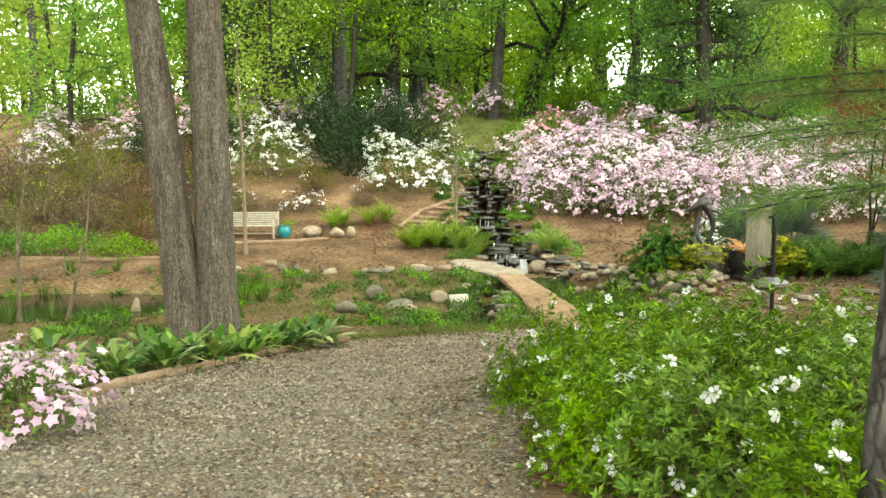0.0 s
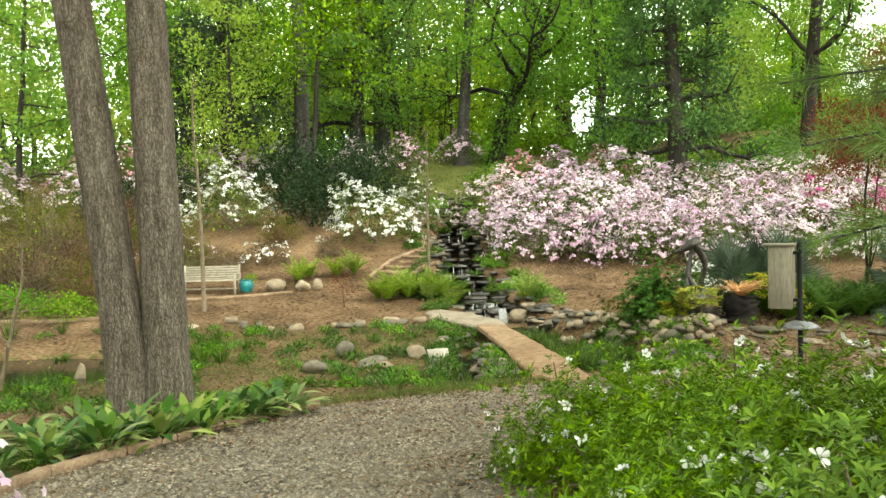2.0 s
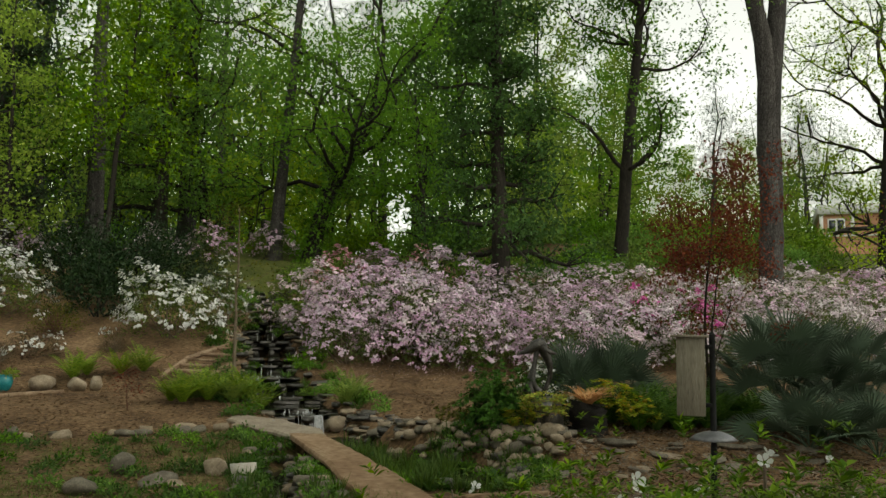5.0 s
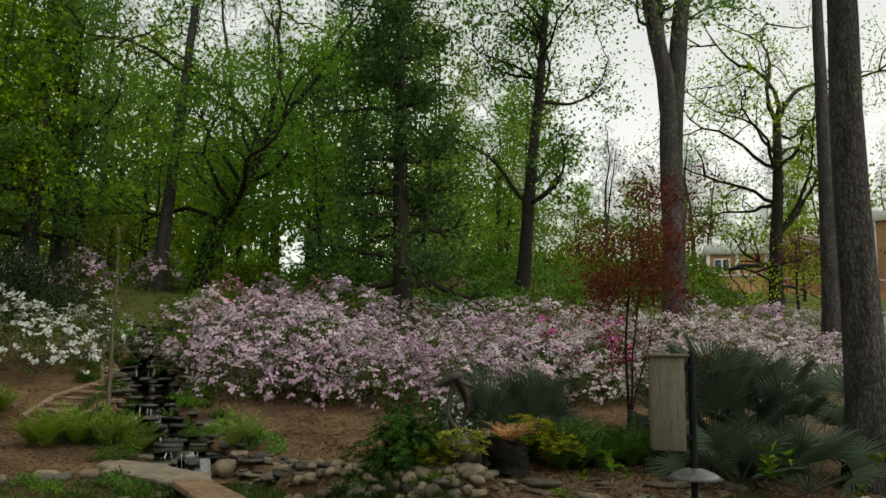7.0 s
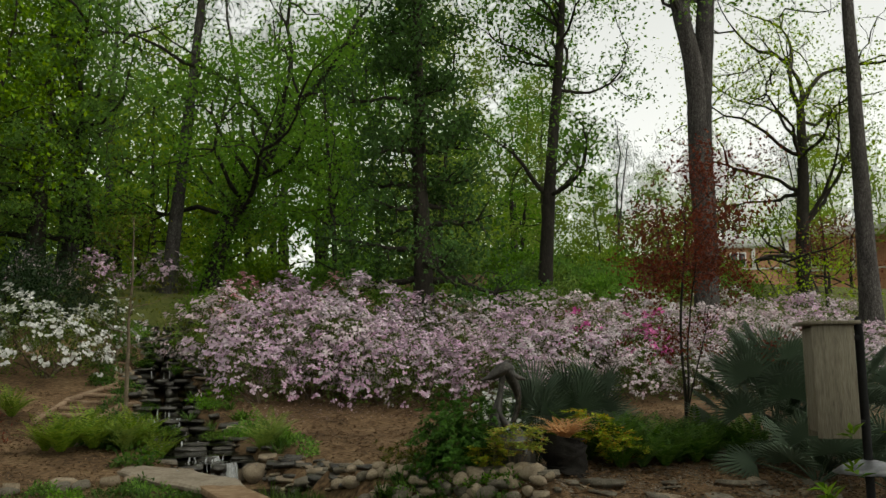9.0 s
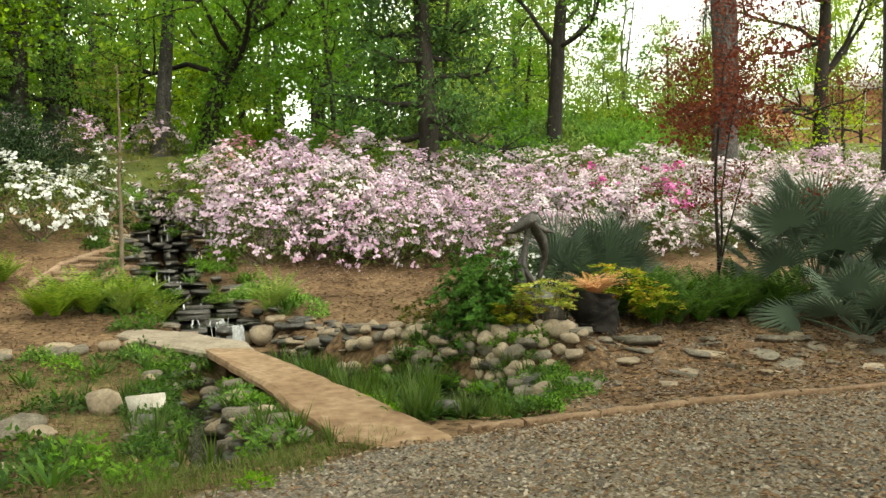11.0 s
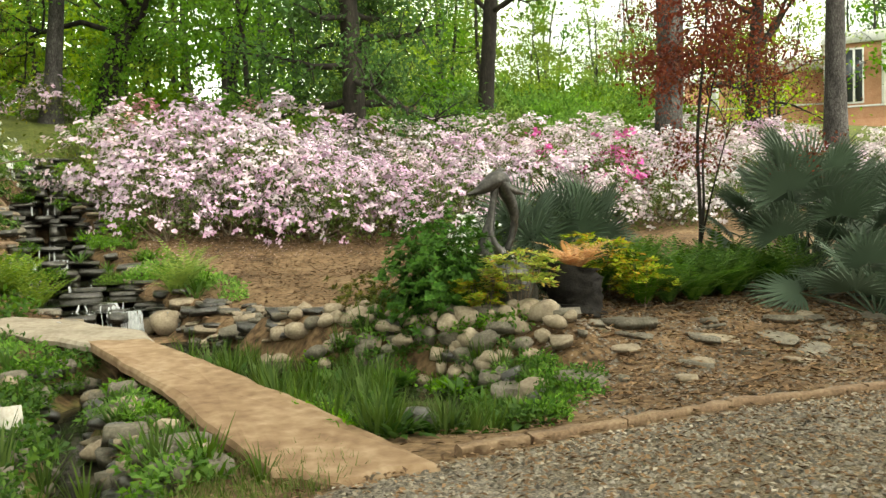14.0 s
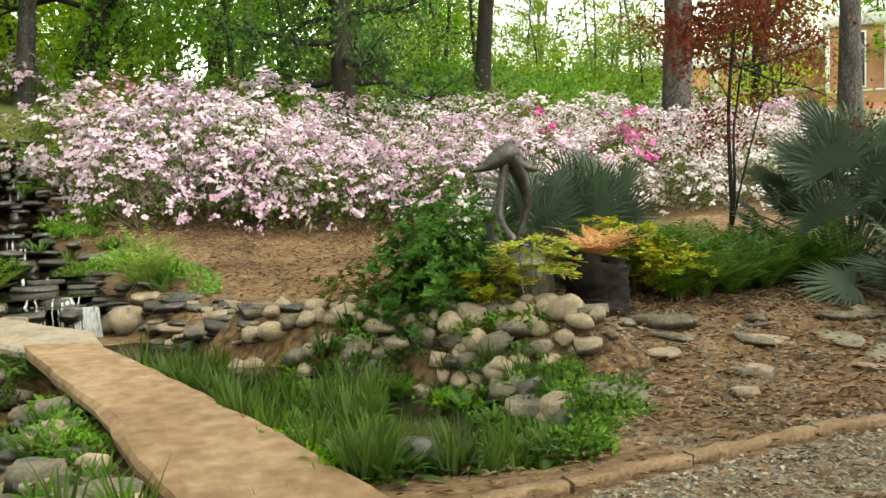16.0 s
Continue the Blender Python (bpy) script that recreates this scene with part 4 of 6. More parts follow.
sx, sy = 6.95, 22.9
zs = -1.5
statue = single("bronze_statue", blob([
    ([(-0.46, 0.0, 0.76), (-0.34, 0, 0.78), (-0.2, 0, 0.84), (-0.06, 0, 0.93), (0.06, 0, 0.97), (0.14, 0, 0.9)], [0.012, 0.04, 0.085, 0.12, 0.125, 0.09]),
    ([(0.02, 0, 0.95), (0.12, 0, 0.84), (0.22, 0, 0.66), (0.29, 0, 0.46), (0.27, 0.02, 0.24), (0.17, 0.03, 0.02)], [0.12, 0.11, 0.085, 0.065, 0.05, 0.045]),
    ([(0.1, -0.03, 0.86), (0.26, -0.06, 0.79), (0.4, -0.08, 0.76)], [0.07, 0.05, 0.012]),
    ([(0.0, 0, 1.0), (0.07, 0, 1.08), (0.13, 0, 1.09)], [0.07, 0.035, 0.008]),
    ([(-0.02, 0, 0.84), (-0.07, 0.0, 0.62), (-0.1, 0, 0.42), (-0.17, 0, 0.2), (-0.2, 0, -0.03)], [0.06, 0.045, 0.06, 0.1, 0.13]),
    ([(-0.08, -0.03, 0.5), (-0.16, -0.05, 0.3), (-0.12, -0.06, 0.1), (0.0, -0.04, -0.02)], [0.02, 0.05, 0.07, 0.09]),
]), BRONZE, sx, sy, zs, "dark bronze abstract leaping statue on a boulder", "statue", smooth=True)
rng = np.random.default_rng(3)
single("boulder", stone_geo(rng, 0.85, 0.8, 1.0), STONE_WET, sx + 0.1, sy + 0.05, zs - 0.5, "grey boulder under the bronze statue", "boulder", smooth=True)


# ---- water: ponds, stream and its small falls ----
def sheet(name, fn, nx, ny, z, label):
    """A level sheet of water from a grid over the unit square."""
    u, v = np.meshgrid(np.linspace(0, 1, nx), np.linspace(0, 1, ny))
    x, y = fn(u, v)
    i, j = np.meshgrid(np.arange(ny - 1), np.arange(nx - 1), indexing="ij")
    f = np.stack([i * nx + j, i * nx + j + 1, (i + 1) * nx + j + 1, (i + 1) * nx + j], -1).reshape(-1, 4)
    return tagged(new(name, Geo().add(np.stack([x, y, np.full_like(x, z)], -1), f).mesh(name, WATER, True)), label, "water", kind="structure")


sheet("water", lambda u, v: (4.7 + 1.45 * v * np.cos(u * 6.2832), 21.3 + 2.25 * v * np.sin(u * 6.2832)), 33, 5, -2.99, "dark still water of the small pond")
sheet("water", lambda u, v: (-8.6 + 4.8 * v * np.cos(u * 6.2832), 22.4 + 3.0 * v * np.sin(u * 6.2832)), 33, 5, -2.98, "dark still water of the lily pond")


def along(line, y):
    p = sorted([(b, a, c) for a, b, c in line])
    return np.interp(y, [q[0] for q in p], [q[1] for q in p]), np.interp(y, [q[0] for q in p], [q[2] for q in p])


sheet("water", lambda u, v: (along(OUTFLOW, 18.4 + 6.2 * v)[0] + (u - 0.5) * 2.1 * along(OUTFLOW, 18.4 + 6.2 * v)[1], 18.4 + 6.2 * v), 5, 20, -3.05, "dark shallow water under the footbridge")
sheet("water", lambda u, v: (along(STREAM, 23.0 + 4.4 * v)[0] + (u - 0.5) * 2.3 * along(STREAM, 23.0 + 4.4 * v)[1], 23.0 + 4.4 * v), 5, 16, -2.82, "dark pool below the lowest fall")
falls = tagged(new("water_falls"), "small white falls over black stone ledges", "waterfall", kind="structure")
LIPS = (27.45, 28.1, 29.6, 30.4, 31.9, 32.7, 34.0, 34.7, 35.9, 36.6, 37.9, 38.6, 39.9, 40.7, 41.9, 42.7, 44.0)
lip_z = [float(dry_land(2.5, y)) - 0.12 for y in LIPS]
rng = np.random.default_rng(8)
for i, y0 in enumerate(LIPS[:-1]):
    y1, z1, z0 = LIPS[i + 1], lip_z[i], lip_z[i - 1] if i else -2.82
    sheet("water", lambda u, v: (along(STREAM, y0 + (y1 - y0) * v)[0] + (u - 0.5) * 2 * along(STREAM, y0 + (y1 - y0) * v)[1], y0 + (y1 - y0) * v), 4, 5, z1, "dark water on a ledge of the cascade")
    xc, half = along(STREAM, y0)
    for k in range((34, 10, 0, 3, 0, 10, 3, 0, 0, 0, 3, 0, 0, 0, 2, 0)[i]):
        x0 = xc + (0.22 if k % 6 else -0.3) * half + rng.normal() * 0.09 * half
        n = 5
        q = np.linspace(0, 1, n)
        wide = rng.uniform(0.007, 0.02) * (0.6 + 0.7 * q)
        px = x0 + 0.01 * np.cumsum(rng.normal(size=n))
        py, pz = y0 - 0.03 - 0.12 * q, z1 + 0.01 - (z1 - z0 + 0.01) * q ** 1.6
        v = np.stack([np.stack([px - wide, py, pz], 1), np.stack([px + wide, py - 0.01, pz], 1)], 1)
        a = np.arange(n - 1)
        part("strand", Geo().add(v, np.stack([2 * a, 2 * a + 1, 2 * a + 3, 2 * a + 2], 1)), FOAM, falls)
    if i < 2:
        m_ = 90
        c = np.stack([xc + rng.normal(size=m_) * 0.3, y0 - 0.2 - np.abs(rng.normal(size=m_)) * 0.12, np.full(m_, z0 + 0.012)], 1)
        g = Geo()
        leaves(g, c, rng.normal(size=(m_, 3)) * np.array([1, 0.5, 0.05]), np.tile(np.array([[0, 0, 1.0]]), (m_, 1)), rng.uniform(0.02, 0.06, m_), 0.02, 0.0)
        part("foam", g, FOAM, falls)

# ---- stones ----
rng = np.random.default_rng(9)
ROUND = {m.name: [stone_geo(np.random.default_rng(60 + i), 1, 1, 1, 0.0).mesh("stone", m, False) for i in range(5)] for m in (STONE, STONE_GREY, STONE_WET, STONE_WHITE)}
FLAT = {m.name: [stone_geo(np.random.default_rng(70 + i), 1, 1, 1, 0.8).mesh("flat_stone", m, False) for i in range(5)] for m in (STONE, STONE_GREY, STONE_WET, STONE_WHITE)}


def stone(x, y, sx, sy, sz, material, label, group="", flat=False, lift=0.25, name="stone", z=None, tilt=8):
    ob = new(name, (FLAT if flat else ROUND)[material.name][int(rng.integers(5))])
    z = at(x, y) if z is None else z
    ob.matrix_basis = pose(x, y, z + sz * lift, rng.uniform(-tilt, tilt), rng.uniform(-tilt, tilt), rng.uniform(0, 360)) @ Matrix.Diagonal((sx, sy, sz, 1))
    return tagged(ob, label, "rock", group)


laid = []
for k in range(900):
    t = rng.uniform(0.2, 1)
    x = float(np.interp(t, (0, 0.35, 0.7, 1), (4.2, 5.1, 6.0, 6.6))) + rng.normal() * 0.08 - rng.uniform(-0.4, 0.8)
    y = float(np.interp(t, (0, 0.35, 0.7, 1), (24.7, 23.5, 22.6, 21.9))) + rng.normal() * 0.08 - rng.uniform(-0.35, 0.7)
    s = rng.uniform(0.16, 0.3)
    if pond(np.float64(x), np.float64(y)) < 0.92 or any(math.hypot(x - u, y - v) < 0.36 * (s + w) for u, v, w in laid):
        continue
    laid.append((x, y, s))
    stone(x, y, s * rng.uniform(1.05, 1.5), s, s * rng.uniform(0.65, 0.95), STONE if k % 9 else STONE_GREY, "rounded tan cobble on the pond bank", "pond bank stones", lift=rng.uniform(0.25, 0.45), name="cobble", tilt=22)
for k in range(70):
    a, q = rng.uniform(-0.7, 1.9), rng.uniform(0.78, 1.06)
    x, y = 4.7 + 1.25 * q * math.cos(a), 21.3 + 2.0 * q * math.sin(a)
    stone(x, y, rng.uniform(0.2, 0.45), rng.uniform(0.15, 0.28), rng.uniform(0.12, 0.25), (STONE_GREY, STONE, STONE_WET)[k % 3], "dark wet stone at the pond rim", "pond rim stones", k % 2 == 0, 0.3, name="rim_stone", tilt=15)
for x, y, sx, sy, sz in ((5.85, 20.75, 1.0, 0.7, 0.2), (6.2, 20.2, 0.8, 0.6, 0.16), (6.9, 22.0, 0.9, 0.7, 0.16), (5.95, 21.3, 0.85, 0.6, 0.16), (6.35, 21.75, 0.8, 0.5, 0.14), (6.65, 21.1, 0.55, 0.35, 0.12), (6.95, 21.4, 0.6, 0.4, 0.12), (5.75, 20.3, 0.5, 0.4, 0.3), (6.5, 22.2, 0.8, 0.5, 0.16),
                         (5.2, 23.4, 0.6, 0.4, 0.1), (4.6, 24.5, 0.6, 0.4, 0.1), (7.4, 20.9, 0.5, 0.4, 0.08), (8.6, 20.9, 0.7, 0.4, 0.08), (7.9, 20.2, 0.4, 0.3, 0.08), (9.6, 20.6, 0.8, 0.5, 0.08), (8.0, 21.6, 0.9, 0.5, 0.14), (10.4, 21.2, 0.9, 0.4, 0.1), (7.2, 19.7, 0.35, 0.3, 0.1), (9.0, 19.8, 0.5, 0.3, 0.06)):
    stone(x, y, sx, sy, sz, STONE_GREY if sx > 0.57 else STONE, "flat grey flagstone laid beside the pond", "pond flagstones", True, 0.3, "flat_stone", tilt=5)
for k in range(150):
    y = rng.uniform(19.0, 24.0)
    side = 1 if k % 3 else -1
    xc, half = along(OUTFLOW, y)
    x = xc + side * (half * 0.7 + rng.uniform(0.0, 0.6))
    if y > 21 and side > 0:
        x = min(x, np.interp(y, (18.8, 22, 24.4), (2.5, 2.25, 1.95)) - 0.05)
    s = rng.uniform(0.12, 0.3)
    stone(x, y, s * rng.uniform(1.2, 1.8), s, s * 0.6, (STONE_GREY, STONE, STONE_GREY, STONE_WET)[k % 4], "mossy stream-side stone below the footbridge", "stream stones", k % 2 == 0, rng.uniform(0.1, 0.5), name="stream_stone")
for k in range(150):
    y = rng.uniform(24.8, 44)
    xc, half = along(STREAM, y)
    side = (-1, 1)[k % 2]
    x = xc + side * half * rng.uniform(0.85, 1.3)
    s = rng.uniform(0.2, 0.46)
    stone(x, y, s * 1.6, s, s * rng.uniform(0.2, 0.38), (STONE_WET, STONE_WET, STONE_GREY, STONE_WET, STONE)[k % 5], "wet black slate beside the cascade", "cascade stones", True, 0.5, "flat_stone")
for k in range(170):
    x, y = rng.uniform(3.4, 5.4), rng.uniform(23.7, 27.2)
    if off_line(np.float64(x), np.float64(y), STREAM) < 0.68 or x - 4.4 > (27.2 - y) * 0.5:
        continue
    s = rng.uniform(0.16, 0.34)
    stone(x, y, s * 1.7, s, s * rng.uniform(0.25, 0.45), (STONE_WET, STONE_GREY, STONE_WET, STONE)[k % 4], "dark flat slate lying beside the lowest fall", "fall side slates", True, 0.4, "flat_stone")
for i, y0 in enumerate(LIPS):
    xc, half = along(STREAM, y0)
    for k in range(3):
        stone(xc + (k - 1) * half * 0.75 + rng.normal() * 0.08, y0 + rng.uniform(-0.05, 0.15), half * rng.uniform(0.8, 1.1), rng.uniform(0.35, 0.6), rng.uniform(0.08, 0.16), STONE_WET, "black ledge stone of the cascade", "cascade ledges", True, 0.0, "ledge_stone", z=lip_z[i] - 0.07, tilt=3)
        low = lip_z[i - 1] if i else -2.82
        stone(xc + (k - 1) * half * 0.75 + 0.1, y0 + 0.2, half * 0.95, 0.45, max(0.1, lip_z[i] - low) * 0.9, STONE_WET, "black riser stone of the cascade", "cascade ledges", True, 0.0, "ledge_stone", z=(lip_z[i] + low) / 2 - 0.08, tilt=3)
for x, y, sx, sy, sz, m, word in ((-1.03, 22.25, 0.55, 0.42, 0.4, STONE_GREY, "rounded grey boulder in the planting bed"), (-0.37, 20.9, 0.8, 0.4, 0.22, STONE_GREY, "low flat grey rock in the bed"), (-1.45, 20.35, 0.5, 0.4, 0.3, STONE_GREY, "grey rock half covered by a green plant"),
                                  (0.5, 21.65, 0.5, 0.36, 0.34, STONE, "tan rock beside the stream"), (1.02, 21.1, 0.6, 0.42, 0.36, STONE_WHITE, "pale white quartz rock beside the stream"), (-0.33, 19.1, 0.3, 0.22, 0.14, STONE, "small tan stone on the grass"),
                                  (3.45, 27.3, 0.6, 0.45, 0.42, STONE, "round tan boulder beside the lowest fall"), (3.2, 27.6, 0.4, 0.35, 0.35, STONE, "brown stone beside the lowest fall"), (-3.95, 31.1, 1.15, 0.6, 0.48, STONE, "large tan boulder beside the teal pot"), (-3.1, 31.0, 0.6, 0.45, 0.4, STONE, "tan stone edging the terrace"), (-2.6, 31.1, 0.5, 0.4, 0.4, STONE, "tan stone edging the terrace"),
                                  (-6.6, 21.8, 0.32, 0.3, 0.75, STONE, "upright tan stone standing in the pond"), (-0.1, 20.6, 0.35, 0.3, 0.16, STONE, "tan stone in the bed"), (4.1, 19.6, 0.4, 0.35, 0.35, STONE_WET, "dark block standing in the pond edge"), (6.1, 25.2, 0.5, 0.4, 0.35, STONE, "tan boulder at the foot of the bank")):
    stone(x, y, sx, sy, sz, m, word, flat=m is STONE_WHITE, lift=0.35)
for k in range(46):
    x, y = rng.uniform(6.6, 12.5), rng.uniform(19.1, 21.9)
    if y < float(far_edge(x)) + 0.5:
        continue
    sx = rng.uniform(0.2, 0.8)
    stone(x, y, sx, sx * rng.uniform(0.4, 0.7), rng.uniform(0.05, 0.13), STONE_GREY if k % 6 else STONE, "half-buried slate slab in the leaf litter", "slate outcrop", True, rng.uniform(-0.1, 0.2), "slate_slab", tilt=9)
for k in range(24):
    x = -5.5 + 0.29 * k + rng.normal() * 0.2
    if k % 5 == 2:
        continue
    stone(x, 25.6 + 0.35 * math.sin(x) + rng.normal() * 0.18, rng.uniform(0.2, 0.55), rng.uniform(0.18, 0.35), rng.uniform(0.12, 0.24), STONE if k % 2 else STONE_GREY, "low stone edging the dirt path", "path edge stones", k % 3 == 0, 0.3)


# ---- edging timbers and kerb ----
def beam(x0, y0, x1, y1, wide, tall, material, name, label, group, seed, raise_by=0.0):
    n = 8
    rg = np.random.default_rng(seed)
    L_ = math.hypot(x1 - x0, y1 - y0)
    ux, uy = (x1 - x0) / L_, (y1 - y0) / L_
    g = Geo()
    prof = [(-0.5, -0.6), (-0.5, 0.8), (-0.38, 1.0), (0.38, 1.0), (0.5, 0.8), (0.5, -0.6)]
    rows = []
    for k in range(n + 1):
        q = k / n
        x, y = x0 + (x1 - x0) * q, y0 + (y1 - y0) * q
        z = at(x, y)
        rows.append([(x - uy * a * wide + 0.008 * rg.normal(), y + ux * a * wide + 0.008 * rg.normal(), z + raise_by + b * tall + 0.006 * rg.normal()) for a, b in prof])
    v = np.array(rows)
    a, b = np.meshgrid(np.arange(n), np.arange(6), indexing="ij")
    c = (b + 1) % 6
    g.add(v, np.stack([a * 6 + b, a * 6 + c, (a + 1) * 6 + c, (a + 1) * 6 + b], -1).reshape(-1, 4))
    for k in (0, n):
        g.add(v[k], np.array([[0, 1, 4, 5], [1, 2, 3, 4]]))
    return tagged(new(name, g.mesh(name, material)), label, "edging", group)


ys = (9.3, 10.6, 11.75, 12.75, 13.55, 14.4, 15.35, 16.2)
for i, (a, b) in enumerate(zip(ys, ys[1:])):
    xa, xb = float(left_edge(a)) - 0.07, float(left_edge(b - 0.04)) - 0.07
    beam(xa, a, xb, b - 0.04, 0.13, 0.1, TIMBER, "edging_timber", "weathered tan timber edging the gravel path", "gravel edging", i)
ks = (3.95, 4.55, 5.45, 6.6, 7.9, 9.2, 10.6, 12.0)
for i, (a, b) in enumerate(zip(ks, ks[1:])):
    beam(a, float(far_edge(a)) + 0.1, b - 0.02, float(far_edge(b)) + 0.1, 0.12, 0.075, KERB, "kerb_stone", "long tan stone kerb edging the gravel", "gravel edging", 20 + i)
for i, (xa, ya, xb, yb) in enumerate(((-1.0, 32.2, -0.3, 34.2), (-0.3, 34.2, 0.9, 35.6), (0.3, 32.0, 1.0, 33.6), (1.0, 33.6, 1.75, 35.2), (1.75, 35.2, 1.9, 37.0), (1.9, 37.0, 1.2, 39.0), (0.9, 35.6, 0.9, 37.5), (-5.9, 29.6, -4.5, 29.9), (-4.5, 29.9, -3.3, 30.5), (-7.5, 29.4, -5.9, 29.6), (-12, 27.2, -9.5, 27.0), (-9.5, 27.0, -7.0, 27.2))):
    beam(xa, ya, xb, yb, 0.12, 0.09, TIMBER, "edging_timber", "brown timber edging the stepped path", "stepped path edging", 40 + i)
for i, (x, y, half) in enumerate(((-0.4, 32.7, 0.55), (-0.15, 33.3, 0.55), (0.15, 33.9, 0.55), (0.5, 34.5, 0.55), (0.9, 35.1, 0.5), (1.3, 36.0, 0.4), (1.35, 36.8, 0.4), (1.3, 37.7, 0.4), (1.1, 38.6, 0.4))):
    beam(x - half, y + 0.12, x + half, y - 0.1, 0.13, 0.07, TIMBER, "step_timber", "worn timber step set in the dirt path", "steps", 60 + i, 0.02)


# ---- shrubs ----
def bush_parts(seed, rx, ry, h, leaf_n, leaf_l, leaf_w, flower_n=0, flower=0.05, stems=9, skirt=0.12, whorl=False, lump=0.22, cover=1.0, petals=5):
    rg = np.random.default_rng(seed)
    wood, green, bloom = Geo(), Geo(), Geo()
    off = Vector(rg.uniform(-40, 40, 3))

    def shell(n, low, high):
        d = ball_way(rg, n, -0.15)
        k = np.array([1 + lump * 1.6 * noise.noise(Vector(q) * 2.3 + off) + lump * noise.noise(Vector(q) * 5 + off) for q in d])
        k = k * rg.uniform(low, high, n)
        p = d * k[:, None] * np.array([rx, ry, h * (1 - skirt)])
        p[:, 2] = np.maximum(0.02, p[:, 2] + h * skirt)
        return p, d

    for i in range(stems):
        a = rg.uniform(0, 6.28)
        e, _ = shell(1, 0.7, 0.95)
        q = np.linspace(0, 1, 5)[:, None]
        st = np.array([0.12 * rx * math.cos(a), 0.12 * ry * math.sin(a), -0.05])
        p = st + (e[0] - st) * q + rg.normal(size=(5, 3)) * 0.04 * h * q
        tube(wood, p, 0.016 * h * np.linspace(1, 0.25, 5) + 0.003, 5)
    if whorl:
        tips, d = shell(max(1, leaf_n // 9), 0.78, 1.16)
        inner, d_in = shell(max(1, leaf_n // 18), 0.35, 0.8)
        tips, d = np.concatenate([tips, inner]), np.concatenate([d, d_in])
        c = np.repeat(tips, 9, 0)
        a = np.tile(np.arange(9) * 2.4, len(tips))
        up = unit(np.repeat(d, 9, 0) + np.array([0, 0, 0.7]) + rg.normal(size=c.shape) * 0.2)
        s = unit(np.cross(up, np.array([0.31, 0.72, 0.2])))
        b = np.cross(up, s)
        way = np.cos(a)[:, None] * s + np.sin(a)[:, None] * b + up * rg.uniform(0.1, 0.9, len(c))[:, None]
        leaves(green, c - up * rg.uniform(0, 0.05, len(c))[:, None], way, up, leaf_l * rg.uniform(0.6, 1.2, len(c)), leaf_w * rg.uniform(0.8, 1.2, len(c)))
    else:
        c, d = shell(leaf_n, 0.55, 1.02)
        leaves(green, c, d * 0.8 + rg.normal(size=c.shape) * 0.8, d + np.array([0, 0, 0.6]) + rg.normal(size=c.shape) * 0.4, leaf_l * rg.uniform(0.6, 1.3, len(c)), leaf_w * rg.uniform(0.7, 1.2, len(c)))
    if flower_n:
        c, d = shell(max(4, flower_n // 6 if flower_n > 100 else flower_n), 0.93, 1.07)
        up = (d[:, 2] > 0.02) | (rg.uniform(0, 1, len(d)) < 0.3)
        c, d = c[up], d[up]
        if cover < 1:
            keep = np.array([noise.noise(Vector(q) * 3.1 + off * 2) for q in d]) < (cover - 0.5) * 0.8
            c, d = c[keep], d[keep]
        if flower_n > 100:
            c, d = np.repeat(c, 6, 0), np.repeat(d, 6, 0)
            c = c + rg.normal(size=c.shape) * flower * 1.1 * np.array([1, 1, 0.6])
            d = d + np.array([0, 0, 0.4])
        if whorl:
            c, d = np.repeat(c, 2, 0), np.repeat(d, 2, 0)
            c = c + rg.normal(size=c.shape) * 0.022
            d = d + rg.normal(size=c.shape) * 0.6
        flowers(bloom, c, d + rg.normal(size=c.shape) * 0.45, flower * rg.uniform(0.7, 1.2, len(c)), petals, rg, whorl)
    return wood, green, bloom


def shrub(name, x, y, label, made, bark, foliage, blossom=None, category="shrub", group="", rz=0.0, s=1.0, z=None):
    ob = thing(name, x, y, (at(x, y) if z is None else z) - 0.03, label, category, group, rz=rz, s=s)
    part("woody_base", made[0], bark, ob)
    part("foliage", made[1], foliage, ob)
    if made[2].n and blossom:
        part("blossom", made[2], blossom, ob)
    return ob


# pink azalea bank
rng = np.random.default_rng(21)
BANK = [bush_parts(200 + i, 1.3, 1.25, 1.7, 1700, 0.1, 0.05, 1700, 0.052, 8, cover=0.74, petals=4, lump=0.24) for i in range(3)]
BACK = bush_parts(209, 1.3, 1.25, 1.7, 900, 0.12, 0.06, 900, 0.062, 4, cover=0.74, petals=3, lump=0.24)
PINK = [shrub("azalea_bush", 4.5 + 1.7 * i, 33.8 + 0.1 * i, "azalea bush covered in pale pink blossom", BANK[i], TWIG, LEAF_SHRUB, FL_PINK, "azalea", "azalea bank") for i in range(3)]
PINK += [shrub("azalea_bush", 12.5 + 1.7 * i, 33.0 - 0.3 * i, "azalea bush covered in blush-white blossom", BANK[i], TWIG, LEAF_SHRUB, FL_PALE, "azalea", "azalea bank", rz=70) for i in range(3)]
PINK += [shrub("azalea_bush", 14.0 + 1.9 * i, 38.6, "azalea bush covered in pale blossom", BACK, TWIG, LEAF_SHRUB, (FL_PINK, FL_PALE)[i], "azalea", "azalea bank") for i in range(2)]
front_x, front_y = (3.6, 6, 9, 12, 16.5, 22, 34), (34.4, 33.3, 33.0, 31.6, 30.0, 30.4, 31.5)
